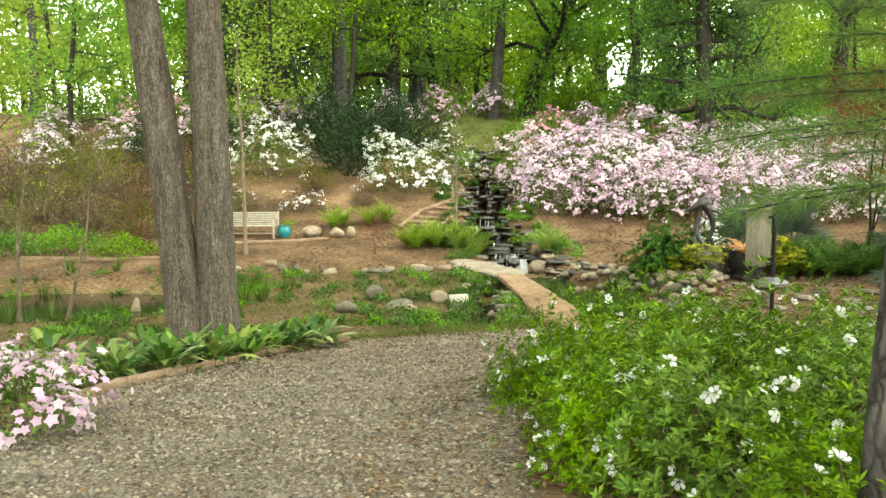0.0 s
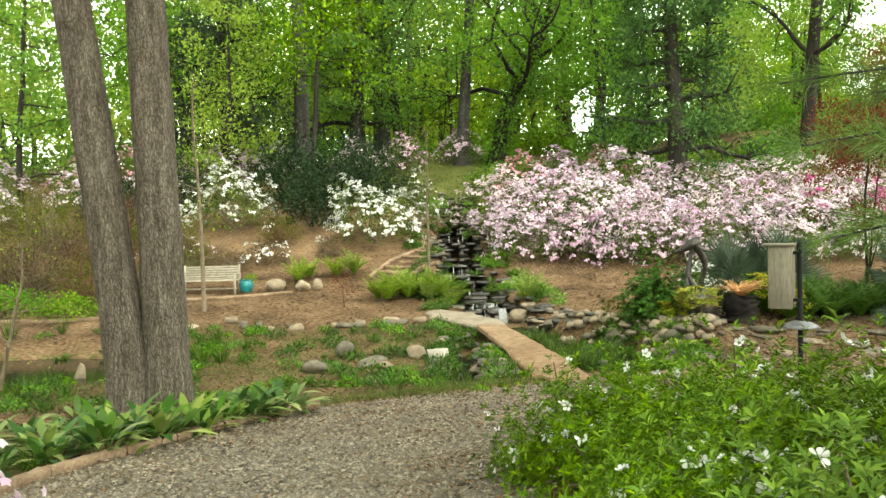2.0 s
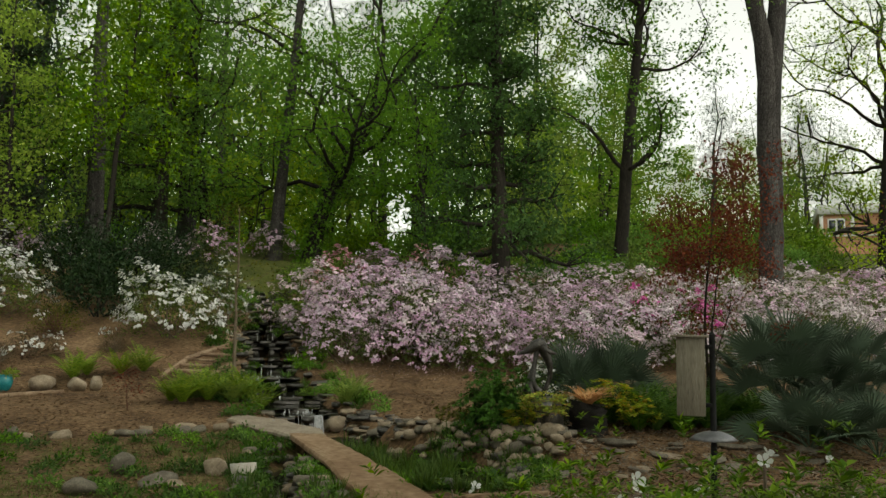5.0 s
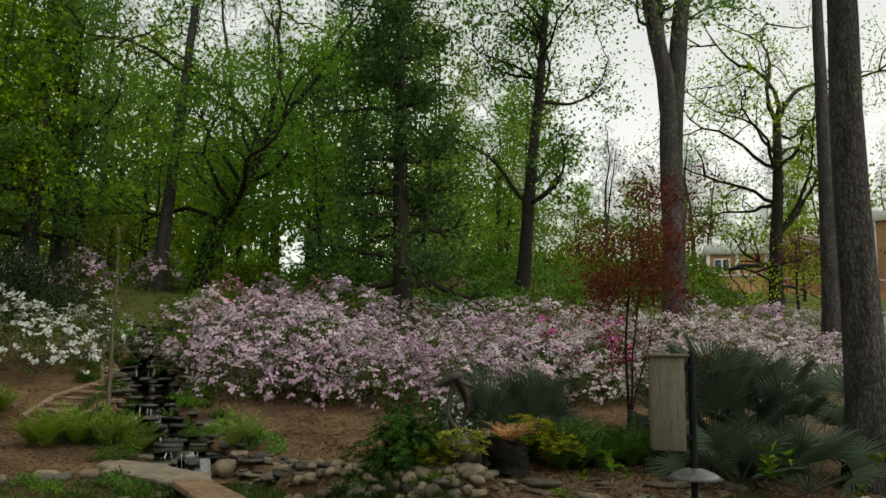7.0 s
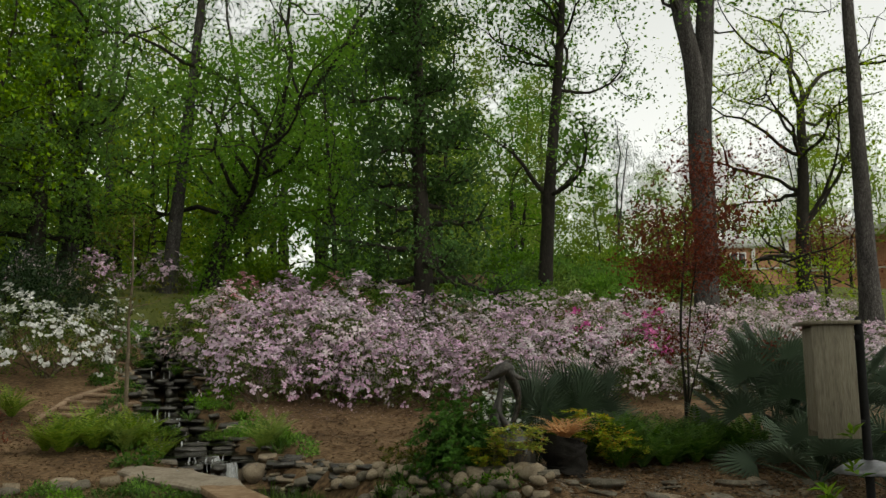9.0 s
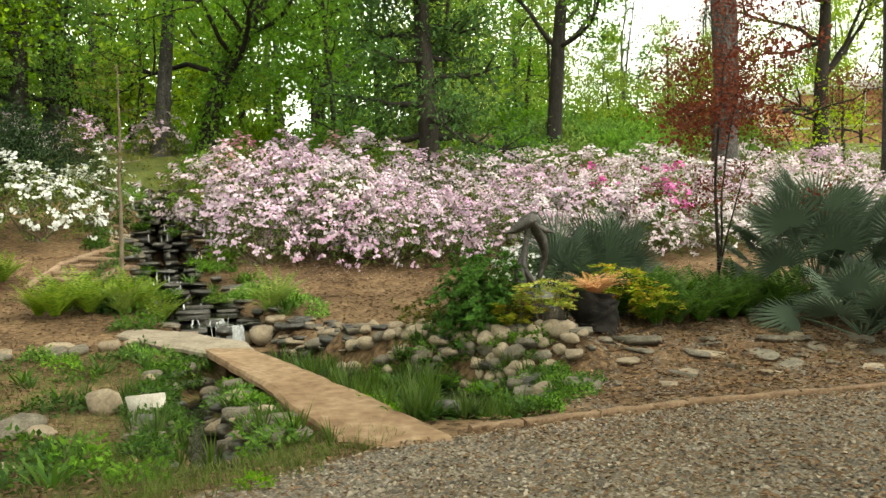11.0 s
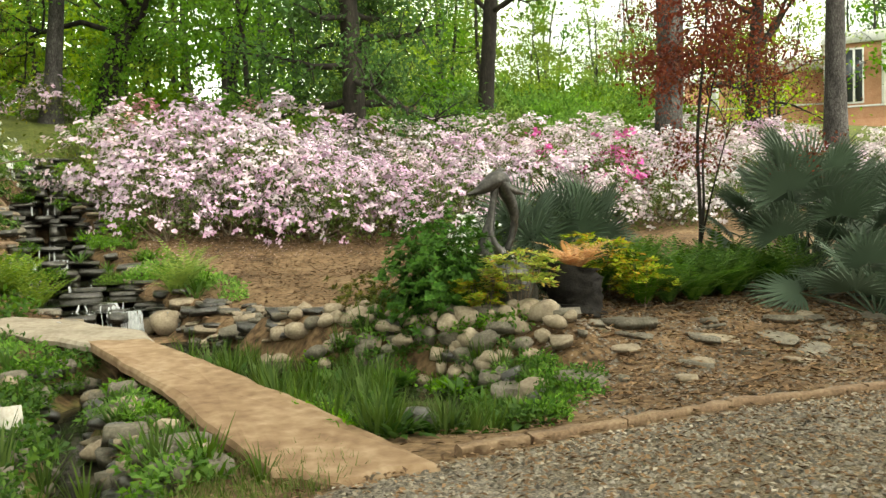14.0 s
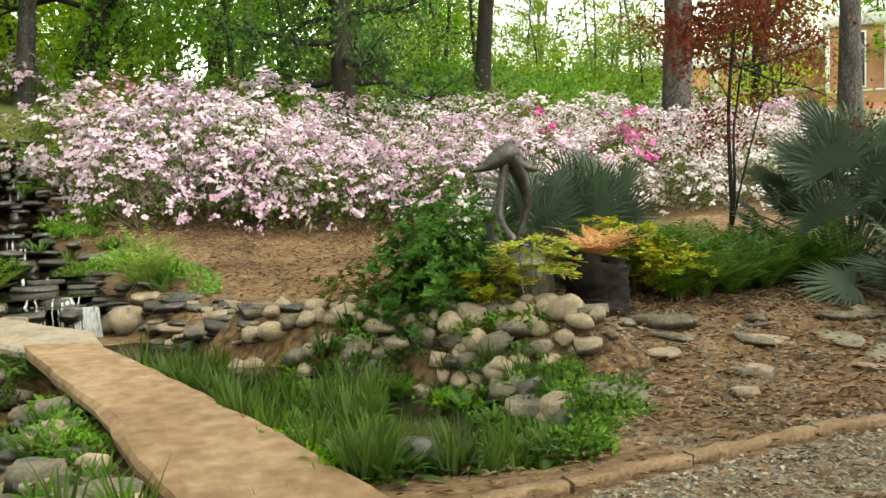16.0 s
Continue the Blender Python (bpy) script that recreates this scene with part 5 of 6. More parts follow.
for r in range(5):
    for x in np.arange(4.3 + 0.8 * (r % 2), 33, 1.75):
        if r == 0 and x < 7.4:
            continue
        if (r == 3 and x > 30) or (r == 4 and not 9.5 < x < 24):
            continue
        xx, yy = x + rng.uniform(-0.35, 0.35), float(np.interp(x, front_x, front_y)) + 1.75 * r + rng.uniform(-0.3, 0.3)
        if math.hypot(xx - 22.3, yy - 36.3) < 1.3 or math.hypot(xx - 29.6, yy - 35.2) < 1.2:
            continue
        pale = rng.uniform(0, 1) < float(np.interp(xx, (5, 9, 14, 30), (0.1, 0.3, 0.75, 0.65)))
        ob = copy_thing(PINK[6 + pale] if r > 2 or (r == 2 and xx > 12) else PINK[int(rng.integers(3)) + 3 * pale], pose(xx, yy, at(xx, yy) - 0.05, 0, 0, rng.uniform(0, 360)))
        s = rng.uniform(0.78, 1.1)
        high = 1.0 + 0.12 * (r > 0) + 0.45 * (r > 0) * float(1 - ease(8.5, 11.5, xx))
        wide = s * (1 + 0.8 * (high - 1))
        ob.scale = (wide, wide, s * rng.uniform(0.85, 1.1) * (1 + 0.8 * (high - 1)))
MAG = bush_parts(230, 0.55, 0.5, 1.5, 900, 0.08, 0.04, 420, 0.055, 6, cover=0.6, petals=4)
for x, y, rz in ((14.7, 33.0, 0), (15.8, 31.6, 90), (16.5, 31.9, 200)):
    shrub("magenta_azalea", x, y, "small azalea with vivid magenta blossom", MAG, TWIG, LEAF_FRESH, FL_MAGENTA, "azalea", "magenta azaleas", rz, 1.35)
WHITE_A = [bush_parts(240 + i, 1.75, 1.7, 2.3, 4200, 0.1, 0.05, 2000, 0.062, 10, cover=0.66, petals=5, lump=0.3) for i in range(2)]
shrub("white_azalea", -1.0, 36.6, "large azalea bush in full white blossom", WHITE_A[0], TWIG, LEAF_SHRUB, FL_WHITE, "azalea")
shrub("white_azalea", -6.9, 38.9, "spreading azalea bush with white blossom", WHITE_A[1], TWIG, LEAF_SHRUB, FL_WHITE, "azalea", s=1.05)
shrub("white_azalea", 0.7, 38.0, "open shrub with white blossom at its top", bush_parts(243, 1.1, 1.0, 2.2, 1500, 0.09, 0.045, 350, 0.055, 9), TWIG, LEAF_SHRUB, FL_WHITE, "azalea")
shrub("white_azalea", -4.9, 34.6, "low azalea with scattered white blossom", bush_parts(244, 1.0, 0.7, 0.8, 900, 0.08, 0.04, 160, 0.055, 8), TWIG, LEAF_BROWN, FL_WHITE, "azalea")
shrub("white_azalea", -8.3, 35.0, "low azalea with a few pale blossoms", bush_parts(245, 1.5, 0.8, 0.9, 1500, 0.08, 0.04, 180, 0.055, 8), TWIG, LEAF_BROWN, FL_PINK, "azalea")
shrub("white_azalea", 7.9, 25.0, "small white azalea behind the bronze statue", bush_parts(246, 0.75, 0.6, 1.15, 1300, 0.06, 0.03, 330, 0.05, 7), TWIG, LEAF_FRESH, FL_WHITE, "azalea")
DARKS = [bush_parts(250 + i, 1.7, 1.6, 2.6, 4400, 0.14, 0.06, 0, 0, 8, lump=0.3) for i in range(2)]
for k, (x, y, s) in enumerate(((-3.6, 39.2, 1.0), (-2.6, 41.5, 1.15), (-5.0, 43.0, 1.2), (-9.5, 41.5, 1.0), (0.2, 42.0, 0.7), (8.5, 26.2, 0.42), (7.35, 23.25, 0.36), (-1.6, 44, 1.0), (-12.5, 41, 0.9))):
    shrub("evergreen_shrub", x, y, "dense dark green camellia shrub on the slope", DARKS[k % 2], BARK_DARK, LEAF_DARK, None, "shrub", "evergreen shrubs", k * 70, s)
FARPINK = bush_parts(260, 1.4, 1.3, 1.7, 2000, 0.12, 0.06, 900, 0.08, 7, cover=0.7, petals=4)
for k, (x, y, m) in enumerate(((-16, 47, 1), (-14, 48, 1), (-12, 47, 0), (-9.5, 47.5, 0), (-6.5, 48.5, 0), (-8, 50, 0), (-2.5, 49, 0), (0.0, 50.5, 0), (-18.5, 44, 0), (-14.5, 42.5, 0), (-17, 40, 0), (-11.5, 44.5, 0), (3.4, 52.5, 0), (9.5, 44.0, 1), (7.5, 44.5, 0), (5.6, 43.5, 1))):
    shrub("azalea_bush", x, y, "far azalea bush with rose-pink blossom" if m else "far azalea bush with pale pink blossom", FARPINK, TWIG, LEAF_SHRUB, (FL_PINK, FL_ROSE)[m], "azalea", "far azaleas", k * 51)
BROWN = [bush_parts(270 + i, 1.7, 1.5, 1.9, 2600, 0.1, 0.045, 0, 0, 60, lump=0.3) for i in range(2)]
for k, (x, y, s) in enumerate(((-9.6, 30.5, 0.8), (-11.8, 31.5, 1.0), (-14, 33, 1.1), (-10.8, 34, 1.0), (-13, 36.5, 1.1), (-16.5, 36, 1.2), (-9.2, 36.6, 0.9), (-5.9, 33.4, 0.5), (-7.2, 33.0, 0.55), (-17, 31, 1.2), (-13.5, 29.2, 0.8), (-8.0, 31.6, 0.7), (-7.8, 34.6, 0.8), (-15.5, 30, 1.0), (-18.5, 33.5, 1.3), (-11.2, 38.3, 1.0), (-15, 39, 1.1), (-20, 37, 1.4), (-4.6, 36.9, 0.6), (-2.6, 35.0, 0.35))):
    shrub("twiggy_shrub", x, y, "half-bare brown twiggy shrub with few leaves", BROWN[k % 2], TWIG_RED if k % 3 == 0 else TWIG, LEAF_BROWN if k % 2 else LEAF_OLIVE, None, "shrub", "twiggy shrubs", k * 83, s)
LOWG = bush_parts(275, 1.2, 1.1, 0.8, 1400, 0.13, 0.065, 0, 0, 6)
for k, (x, y, s) in enumerate(((-9.0, 27.6, 0.8), (-11, 28.2, 1.0), (-7.4, 27.9, 0.6), (-12.6, 27.8, 0.9), (4.6, 46, 1.2), (6.2, 47.5, 1.3), (9, 47, 1.5), (12, 46, 1.5), (15, 46, 1.7), (18, 45, 1.6), (21, 47, 1.8), (24, 45, 1.8), (27, 46, 1.8), (17, 42.5, 1.3), (19.5, 43, 1.3), (23.5, 43, 1.5), (3.6, 40.5, 0.6), (1.5, 41.5, 0.6), (3.2, 31.5, 0.35), (3.5, 30.0, 0.4), (1.7, 30.6, 0.35), (3.2, 33.2, 0.35), (1.4, 32.0, 0.3), (30, 46, 1.6), (33, 47, 1.6), (12, 52, 2.2), (18, 54, 2.4), (24, 56, 2.4), (30, 58, 2.6), (-13, 52, 2.0), (-20, 50, 2.2), (-6, 54, 2.0), (9, 58, 2.2), (15, 60, 2.6), (-10, 57, 2.2), (22, 63, 3.0), (5, 66, 2.6), (-3, 68, 2.6), (11, 70, 3.0), (-12, 68, 3.0), (-20, 62, 3.0), (18, 72, 3.2), (28, 68, 3.0), (0, 76, 3.0), (7, 78, 3.2), (25, 48, 1.9), (28, 50, 2.2), (31.5, 52, 2.2), (36, 54, 2.4), (22.5, 49, 2.0), (40, 58, 2.6), (33, 60, 2.8))):
    shrub("green_shrub", x, y, "low leafy green shrub on the slope", LOWG, TWIG, LEAF_MID if k % 2 else LEAF_FRESH, None, "shrub", "low green shrubs", k * 37, s)

# planting round the statue
shrub("nandina_bush", 6.1, 23.0, "rounded dark green nandina bush with olive tips", bush_parts(280, 0.75, 0.6, 1.25, 5400, 0.095, 0.045, 0, 0, 12, lump=0.4, whorl=True), TWIG, LEAF_DEEP)
shrub("olive_shrub", 5.6, 23.7, "yellow-olive shrub on the pond bank", bush_parts(281, 0.5, 0.45, 0.75, 1500, 0.08, 0.035, 0, 0, 9, lump=0.4, whorl=True), TWIG, LEAF_OLIVE)
def nandina_parts(seed, canes, height, reach):
    """Upright canes that carry flat tiers of leaflets."""
    rg = np.random.default_rng(seed)
    wood, green = Geo(), Geo()
    for i in range(canes):
        a = i * 2.4 + rg.uniform(-0.4, 0.4)
        top = np.array([math.cos(a) * reach * 0.5, math.sin(a) * reach * 0.5, height * rg.uniform(0.5, 1.0)]) * rg.uniform(0.7, 1.1)
        q = np.linspace(0, 1, 5)[:, None]
        tube(wood, np.array([0.06 * math.cos(a), 0.06 * math.sin(a), -0.05]) + top * q, np.full(5, 0.008), 5)
        for j in range(5):
            b = a + rg.uniform(-1.6, 1.6)
            out = np.array([math.cos(b), math.sin(b), rg.uniform(-0.1, 0.25)])
            side = np.array([-math.sin(b), math.cos(b), 0])
            L_ = reach * rg.uniform(0.45, 0.75)
            t = np.linspace(0.25, 1, 6)[:, None]
            rib = top * rg.uniform(0.75, 1.0) + out * L_ * t + np.array([0, 0, -0.25 * L_]) * t * t
            tube(wood, rib, np.full(6, 0.004), 3)
            for sgn in (-1, 0, 1):
                for m in (0, 1):
                    w = side * sgn + out * (0.5 + 0.6 * m) + rg.normal(size=(6, 3)) * 0.2
                    leaves(green, rib + w * 0.03 * m, w, np.array([[0, 0, 1.0]]) + rg.normal(size=(6, 3)) * 0.25, 0.115 * rg.uniform(0.7, 1.2, 6), 0.05, 0.06)
    return wood, green, Geo()


NAND = [nandina_parts(285 + i, 9, 1.15, 0.52) for i in range(2)]
for k, (x, y, s) in enumerate(((6.75, 22.1, 0.8), (8.95, 22.35, 0.75), (8.95, 23.1, 0.95), (6.35, 22.3, 0.6))):
    shrub("nandina", x, y, "open nandina with tiers of yellow and orange leaves", NAND[k % 2], TWIG, LEAF_YELLOW, None, "shrub", "nandinas", k * 130, s)


# ---- ferns, straps and palmettos ----
def fern_geo(seed, fronds, length, wide, rise=0.8):
    """Arching fronds, each with rows of leaflets along its rib."""
    rg = np.random.default_rng(seed)
    g = Geo()
    for i in range(fronds):
        a = i * 2.4 + rg.uniform(-0.3, 0.3)
        o = np.array([math.cos(a), math.sin(a), 0])
        L_ = length * rg.uniform(0.7, 1.15)
        ri, dr = rise * rg.uniform(0.75, 1.15), rg.uniform(0.5, 0.9)
        t = np.linspace(0.12, 1, 14)[:, None]
        p = o * L_ * (t * (1 - ri * 0.6) + 0.35 * dr * t * t) + np.array([0, 0, 1.0]) * L_ * (ri * t - dr * 0.6 * t * t)
        side = np.array([-o[1], o[0], 0])
        rib = unit(np.gradient(p, axis=0))
        up = np.cross(side, rib) * -1
        w = wide * np.sin(np.pi * np.clip(t, 0.12, 0.98)) ** 0.7
        for sgn in (-1, 1):
            leaves(g, p, sgn * side + rib * 0.5, up, w[:, 0] * 0.5 + 0.01, wide * 0.17, 0.03)
    return g


def plant(name, x, y, geo, material, label, category="plant", group="", rz=0.0, s=1.0, z=None):
    ob = new(name, geo)
    ob.matrix_basis = pose(x, y, (at(x, y) if z is None else z) - 0.01, 0, 0, rz) @ Matrix.Diagonal((s, s, s, 1))
    return tagged(ob, label, category, group)


F_GREEN = [fern_geo(300 + i, 24, 0.95, 0.24, 1.05).mesh("fern", FERN, False) for i in range(2)]
F_LIME = [fern_geo(304 + i, 28, 0.95, 0.22, 1.05).mesh("fern", FERN_LIME, False) for i in range(2)]
for k, (x, y) in enumerate(((-0.55, 28.6), (-0.1, 28.9), (0.35, 28.6), (0.75, 28.9), (1.15, 28.7), (0.1, 29.4), (0.65, 29.5), (1.35, 29.3), (-0.25, 28.3), (0.95, 28.3), (1.6, 28.4), (-3.3, 31.9), (-3.0, 32.3), (-2.1, 32.4), (-1.5, 32.6), (3.7, 27.9), (3.9, 28.2))):
    plant("fern", x, y, F_LIME[k % 2], None, "bright lime-green fern clump beside the stream", "fern", "lime ferns", k * 61, 0.95 + 0.1 * (k % 3))
for k in range(26):
    x, y = 8.9 + 0.42 * (k % 8) + rng.uniform(-0.15, 0.15), 22.4 + 0.62 * (k // 8) + rng.uniform(-0.15, 0.15)
    plant("fern", x, y, F_GREEN[k % 2], None, "fresh green fern clump behind the nandinas", "fern", "green ferns", k * 77, rng.uniform(0.9, 1.25))
urn = thing("planted_stump", 7.9, 22.5, at(7.9, 22.5), "dark stump planter with orange-tan fern fronds", "planter")
g = Geo()
q = np.linspace(0, 1, 16)
tube(g, np.stack([0.03 * np.sin(q * 6), 0 * q, 0.62 * q - 0.05], 1), 0.33 + 0.025 * np.cos(q * 9) + 0.03 * q + 0.09 * np.exp(-q * 7), 26, 0.09, np.random.default_rng(4))
tube(g, [(0, 0, 0.55), (0, 0, 0.52)], [0.36, 0.01], 22)
part("stump", g, POT_DARK, urn, "dark rough stump")
g = fern_geo(310, 40, 0.8, 0.2, 0.9)
for v in g.v:
    v[:, 2] += 0.5
part("fronds", g, FERN_ORANGE, urn, "orange-tan fern fronds")


def fan_geo(seed, radius, rays=32):
    """A pleated fan whose rays part towards their tips."""
    rg = np.random.default_rng(seed)
    a = np.linspace(-1.9, 1.9, rays + 1)
    fold = 0.03 * radius * np.cos(np.arange(rays + 1) * np.pi)
    rows = []
    for q in (0.03, 0.36):
        L_ = radius * q * (0.8 + 0.2 * np.cos(a))
        rows.append(np.stack([np.sin(a) * L_, fold * q * 3, np.cos(a) * L_], 1))
    m = (a[:-1] + a[1:]) / 2 + rg.normal(size=rays) * 0.015
    tip = radius * (0.8 + 0.2 * np.cos(m)) * rg.uniform(0.9, 1.06, rays)
    half = 0.5 * (a[1] - a[0]) * 0.44
    for q, k in ((0.8, -1), (0.8, 1)):
        rows.append(np.stack([np.sin(m + k * half) * tip * q, -0.05 * radius + 0 * m, np.cos(m + k * half) * tip * q], 1))
    rows.append(np.stack([np.sin(m) * tip, -0.13 * radius * rg.uniform(0.5, 1.4, rays), np.cos(m) * tip], 1))
    n, k = rays + 1, np.arange(rays)
    g = Geo().add(np.concatenate(rows), np.concatenate([np.stack([k, k + 1, n + k + 1, n + k], 1), np.stack([n + k, n + k + 1, 2 * n + rays + k, 2 * n + k], 1)]))
    g.f3.append(np.stack([2 * n + k, 2 * n + rays + k, 2 * n + 2 * rays + k], 1))
    return g


FANS = [fan_geo(320 + i, 0.78, 34).mesh("fan", PALM) for i in range(3)]


def palmetto(x, y, fans, height, reach, seed, label):
    rg = np.random.default_rng(seed)
    ob = thing("palmetto", x, y, at(x, y) - 0.02, label, "palm", "palmettos")
    for i in range(fans):
        a = i * 2.4 + rg.uniform(-0.3, 0.3)
        k = (i + 0.5) / fans
        e = np.array([math.cos(a) * reach * (1.05 - 0.8 * k), math.sin(a) * reach * (1.05 - 0.8 * k), height * (0.3 + 0.62 * k)]) * rg.uniform(0.85, 1.1)
        q = np.linspace(0, 1, 5)[:, None]
        g = Geo()
        tube(g, np.array([0, 0, 0.0]) + e * q + np.array([0, 0, 0.15 * height]) * (q - q * q), np.full(5, 0.014), 5)
        part("petiole", g, PALM, ob)
        f = part("fan", FANS[i % 3], PALM, ob)
        out = Vector((math.cos(a), math.sin(a), 0))
        way = (Vector(e).normalized() + out * 0.35 + Vector((0, 0, 0.15))).normalized()
        rot = way.to_track_quat("Z", "Y").to_matrix().to_4x4()
        s = rg.uniform(0.85, 1.15)
        f.matrix_basis = Matrix.Translation(e) @ rot @ pose(0, 0, 0, rg.uniform(-15, 15), 0, rg.uniform(-35, 35)) @ Matrix.Diagonal((s, s, s, 1))
    return ob


for k, (x, y, n, h, r) in enumerate(((12.5, 22.6, 20, 2.2, 1.25), (13.7, 23.5, 20, 2.3, 1.3), (14.0, 22.0, 17, 1.9, 1.3), (12.0, 21.0, 13, 0.9, 1.0), (13.1, 20.4, 13, 1.0, 1.0), (15.4, 24.6, 16, 2.0, 1.2), (8.5, 24.6, 7, 1.35, 0.4), (9.3, 24.6, 6, 1.35, 0.4), (10.0, 25.0, 7, 1.3, 0.5), (16.5, 22.4, 14, 1.7, 1.2))):
    palmetto(x, y, n, h, r, 330 + k, "tall clump of grey-green palmetto fans" if n > 12 else "small palmetto with stiff upright fans")


def strap_geo(seed, n, length, width, rise, droop, base=0.08, broad=False):
    rg = np.random.default_rng(seed)
    g = Geo()
    a = rg.uniform(0, 6.28, n)
    o = np.stack([np.cos(a), np.sin(a), 0 * a], 1)
    blades(g, o * base * rg.uniform(0, 1, n)[:, None], o, length * rg.uniform(0.6, 1.15, n), width, rise * rg.uniform(0.8, 1.2, n), droop * rg.uniform(0.5, 1.4, n), 8 if broad else 4, broad)
    return g


A_CLUMP = [strap_geo(340 + i, 32, 0.66, 0.115, 1.02, 0.95, 0.24, True).mesh("cast_iron_plant", ASPID, True) for i in range(3)]
for k, (x, y) in enumerate(((-4.0, 12.4), (-3.5, 12.7), (-3.0, 13.2), (-2.75, 13.8), (-2.35, 14.3), (-1.95, 14.8), (-1.6, 15.4), (-4.5, 13.0), (-3.8, 13.4), (-5.0, 12.5), (-2.5, 14.9), (-3.2, 14.0), (-4.6, 12.0), (-5.4, 13.3), (-2.1, 15.4), (-4.3, 14.1), (-1.3, 15.8), (-5.6, 12.0), (-4.0, 15.0), (-5.2, 14.4), (-3.3, 12.4), (-2.9, 12.75), (-2.5, 13.4), (-2.1, 14.1), (-1.75, 14.9), (-3.7, 11.9), (-4.9, 11.4), (-1.4, 15.3), (-2.9, 14.5), (-5.9, 13.0), (-6.2, 12.2))):
    plant("cast_iron_plant", x, y, A_CLUMP[k % 3], None, "clump of broad glossy green cast-iron leaves", "plant", "plants under the oak", k * 53, 0.75 + 0.17 * (k * 7 % 5) / 2)
LIR = strap_geo(350, 90, 0.42, 0.014, 0.9, 1.0).mesh("liriope", BLADE)
for k, (x, y) in enumerate(((-3.55, 11.7), (-3.8, 11.3), (-3.35, 12.1), (-4.1, 11.8), (-3.9, 10.8))):
    plant("liriope", x, y, LIR, None, "fine arching liriope grass clump at the edging", "plant", "liriope clumps", k * 70, 0.9)
BIGLEAF = strap_geo(358, 16, 0.34, 0.09, 0.9, 0.8, 0.12, True).mesh("creeping_plant", FERN, True)
IRIS = [strap_geo(355 + i, 26, 0.55, 0.03, 1.1, 0.35, 0.12).mesh("iris", BLADE) for i in range(2)]
for k in range(80):
    a, q = rng.uniform(0, 6.28), rng.uniform(0.45, 1.1)
    x, y = 4.7 + 1.25 * q * math.cos(a), 21.3 + 2.0 * q * math.sin(a)
    if (math.sin(a) > 0.55 and math.cos(a) > 0.2) or (q < 0.75 and (k % 3 or math.sin(a) < 0.1)):
        continue
    plant("iris_plant", x, y, IRIS[k % 2], None, "upright green iris leaves at the water edge", "plant", "pond irises", k * 47, rng.uniform(0.4, 0.75))
for k in range(230):
    y = rng.uniform(19.2, 24.4)
    x = float(np.interp(y, (18.6, 20.6, 23, 24.4), (3.6, 3.42, 3.0, 2.72))) + rng.uniform(0.05, 1.25)
    plant("iris_plant" if k % 2 else "creeping_plant", x, y, IRIS[k % 2] if k % 2 else BIGLEAF, None, "green leaves crowding the slab edge", "plant", "slab edge plants", k * 59, rng.uniform(0.55, 0.95))
for k, (x, y, s) in enumerate(((1.3, 20.1, 0.7), (1.0, 19.9, 0.8), (1.55, 19.8, 0.7), (0.8, 20.3, 0.6), (2.0, 19.5, 0.8), (2.3, 19.2, 0.75), (1.8, 19.2, 0.6), (1.2, 19.5, 0.6), (0.8, 22.3, 0.7), (0.3, 22.4, 0.6), (2.55, 18.75, 0.5))):
    plant("iris_plant", x, y, IRIS[k % 2], None, "clump of strap leaves beside the white rock", "plant", "stream-side irises", k * 47, s)
LOWP = [bush_parts(360 + i, 0.27, 0.25, 0.2, 130, 0.075, 0.04, 0, 0, 3)[1].mesh("ground_cover_plant", (FERN, LEAF_MID, FERN)[i]) for i in range(3)]
LOWP.append(strap_geo(364, 20, 0.3, 0.035, 0.9, 0.5, 0.1).mesh("ground_cover_plant", FERN))
for k in range(240):
    x, y = rng.uniform(-7.0, 1.9), rng.uniform(17.0, 25.6)
    if noise.noise(Vector((x * 0.6, y * 0.6, 2))) < -0.12 or pond(np.float64(x), np.float64(y)) < 0.9 or off_line(np.float64(x), np.float64(y), OUTFLOW) < 1.2 or x < left_edge(y) + 0 and y < 16.5:
        continue
    plant("ground_cover_plant", x, y, LOWP[k % 4], None, "low leafy green plant in the bed", "plant", "bed plants", k * 31, rng.uniform(0.6, 1.3))
for k in range(20):
    y = rng.uniform(28.6, 44)
    xc, half = along(STREAM, y)
    plant("stream_plant", xc + (-1, 1)[k % 2] * half * rng.uniform(0.45, 0.95), y, LOWP[k % 4], None, "green plant hanging over the cascade", "plant", "cascade fringe", k * 43, rng.uniform(0.8, 1.3), z=float(dry_land(xc, y)) - 0.12)
for k in range(90):
    y = rng.uniform(27.0, 43)
    xc, half = along(STREAM, y)
    x = xc + (-1, 1)[k % 2] * (half * 1.15 + rng.uniform(0.15, 0.9))
    plant("creeping_plant", x, y, LOWP[k % 4], None, "low green plant beside the cascade", "plant", "cascade plants", k * 31, rng.uniform(0.9, 1.7))
for k in range(110):
    a = rng.uniform(0, 6.28)
    x, y = 5.0 + rng.uniform(-1.6, 1.6), 20.6 + rng.uniform(-1.4, 2.6)
    if 0.7 < pond(np.float64(x), np.float64(y)) < 1.5 and y > 19:
        plant("ground_cover_plant", x, y, LOWP[k % 3], None, "leafy green plant among the pond stones", "plant", "pond plants", k * 31, rng.uniform(0.6, 1.0))

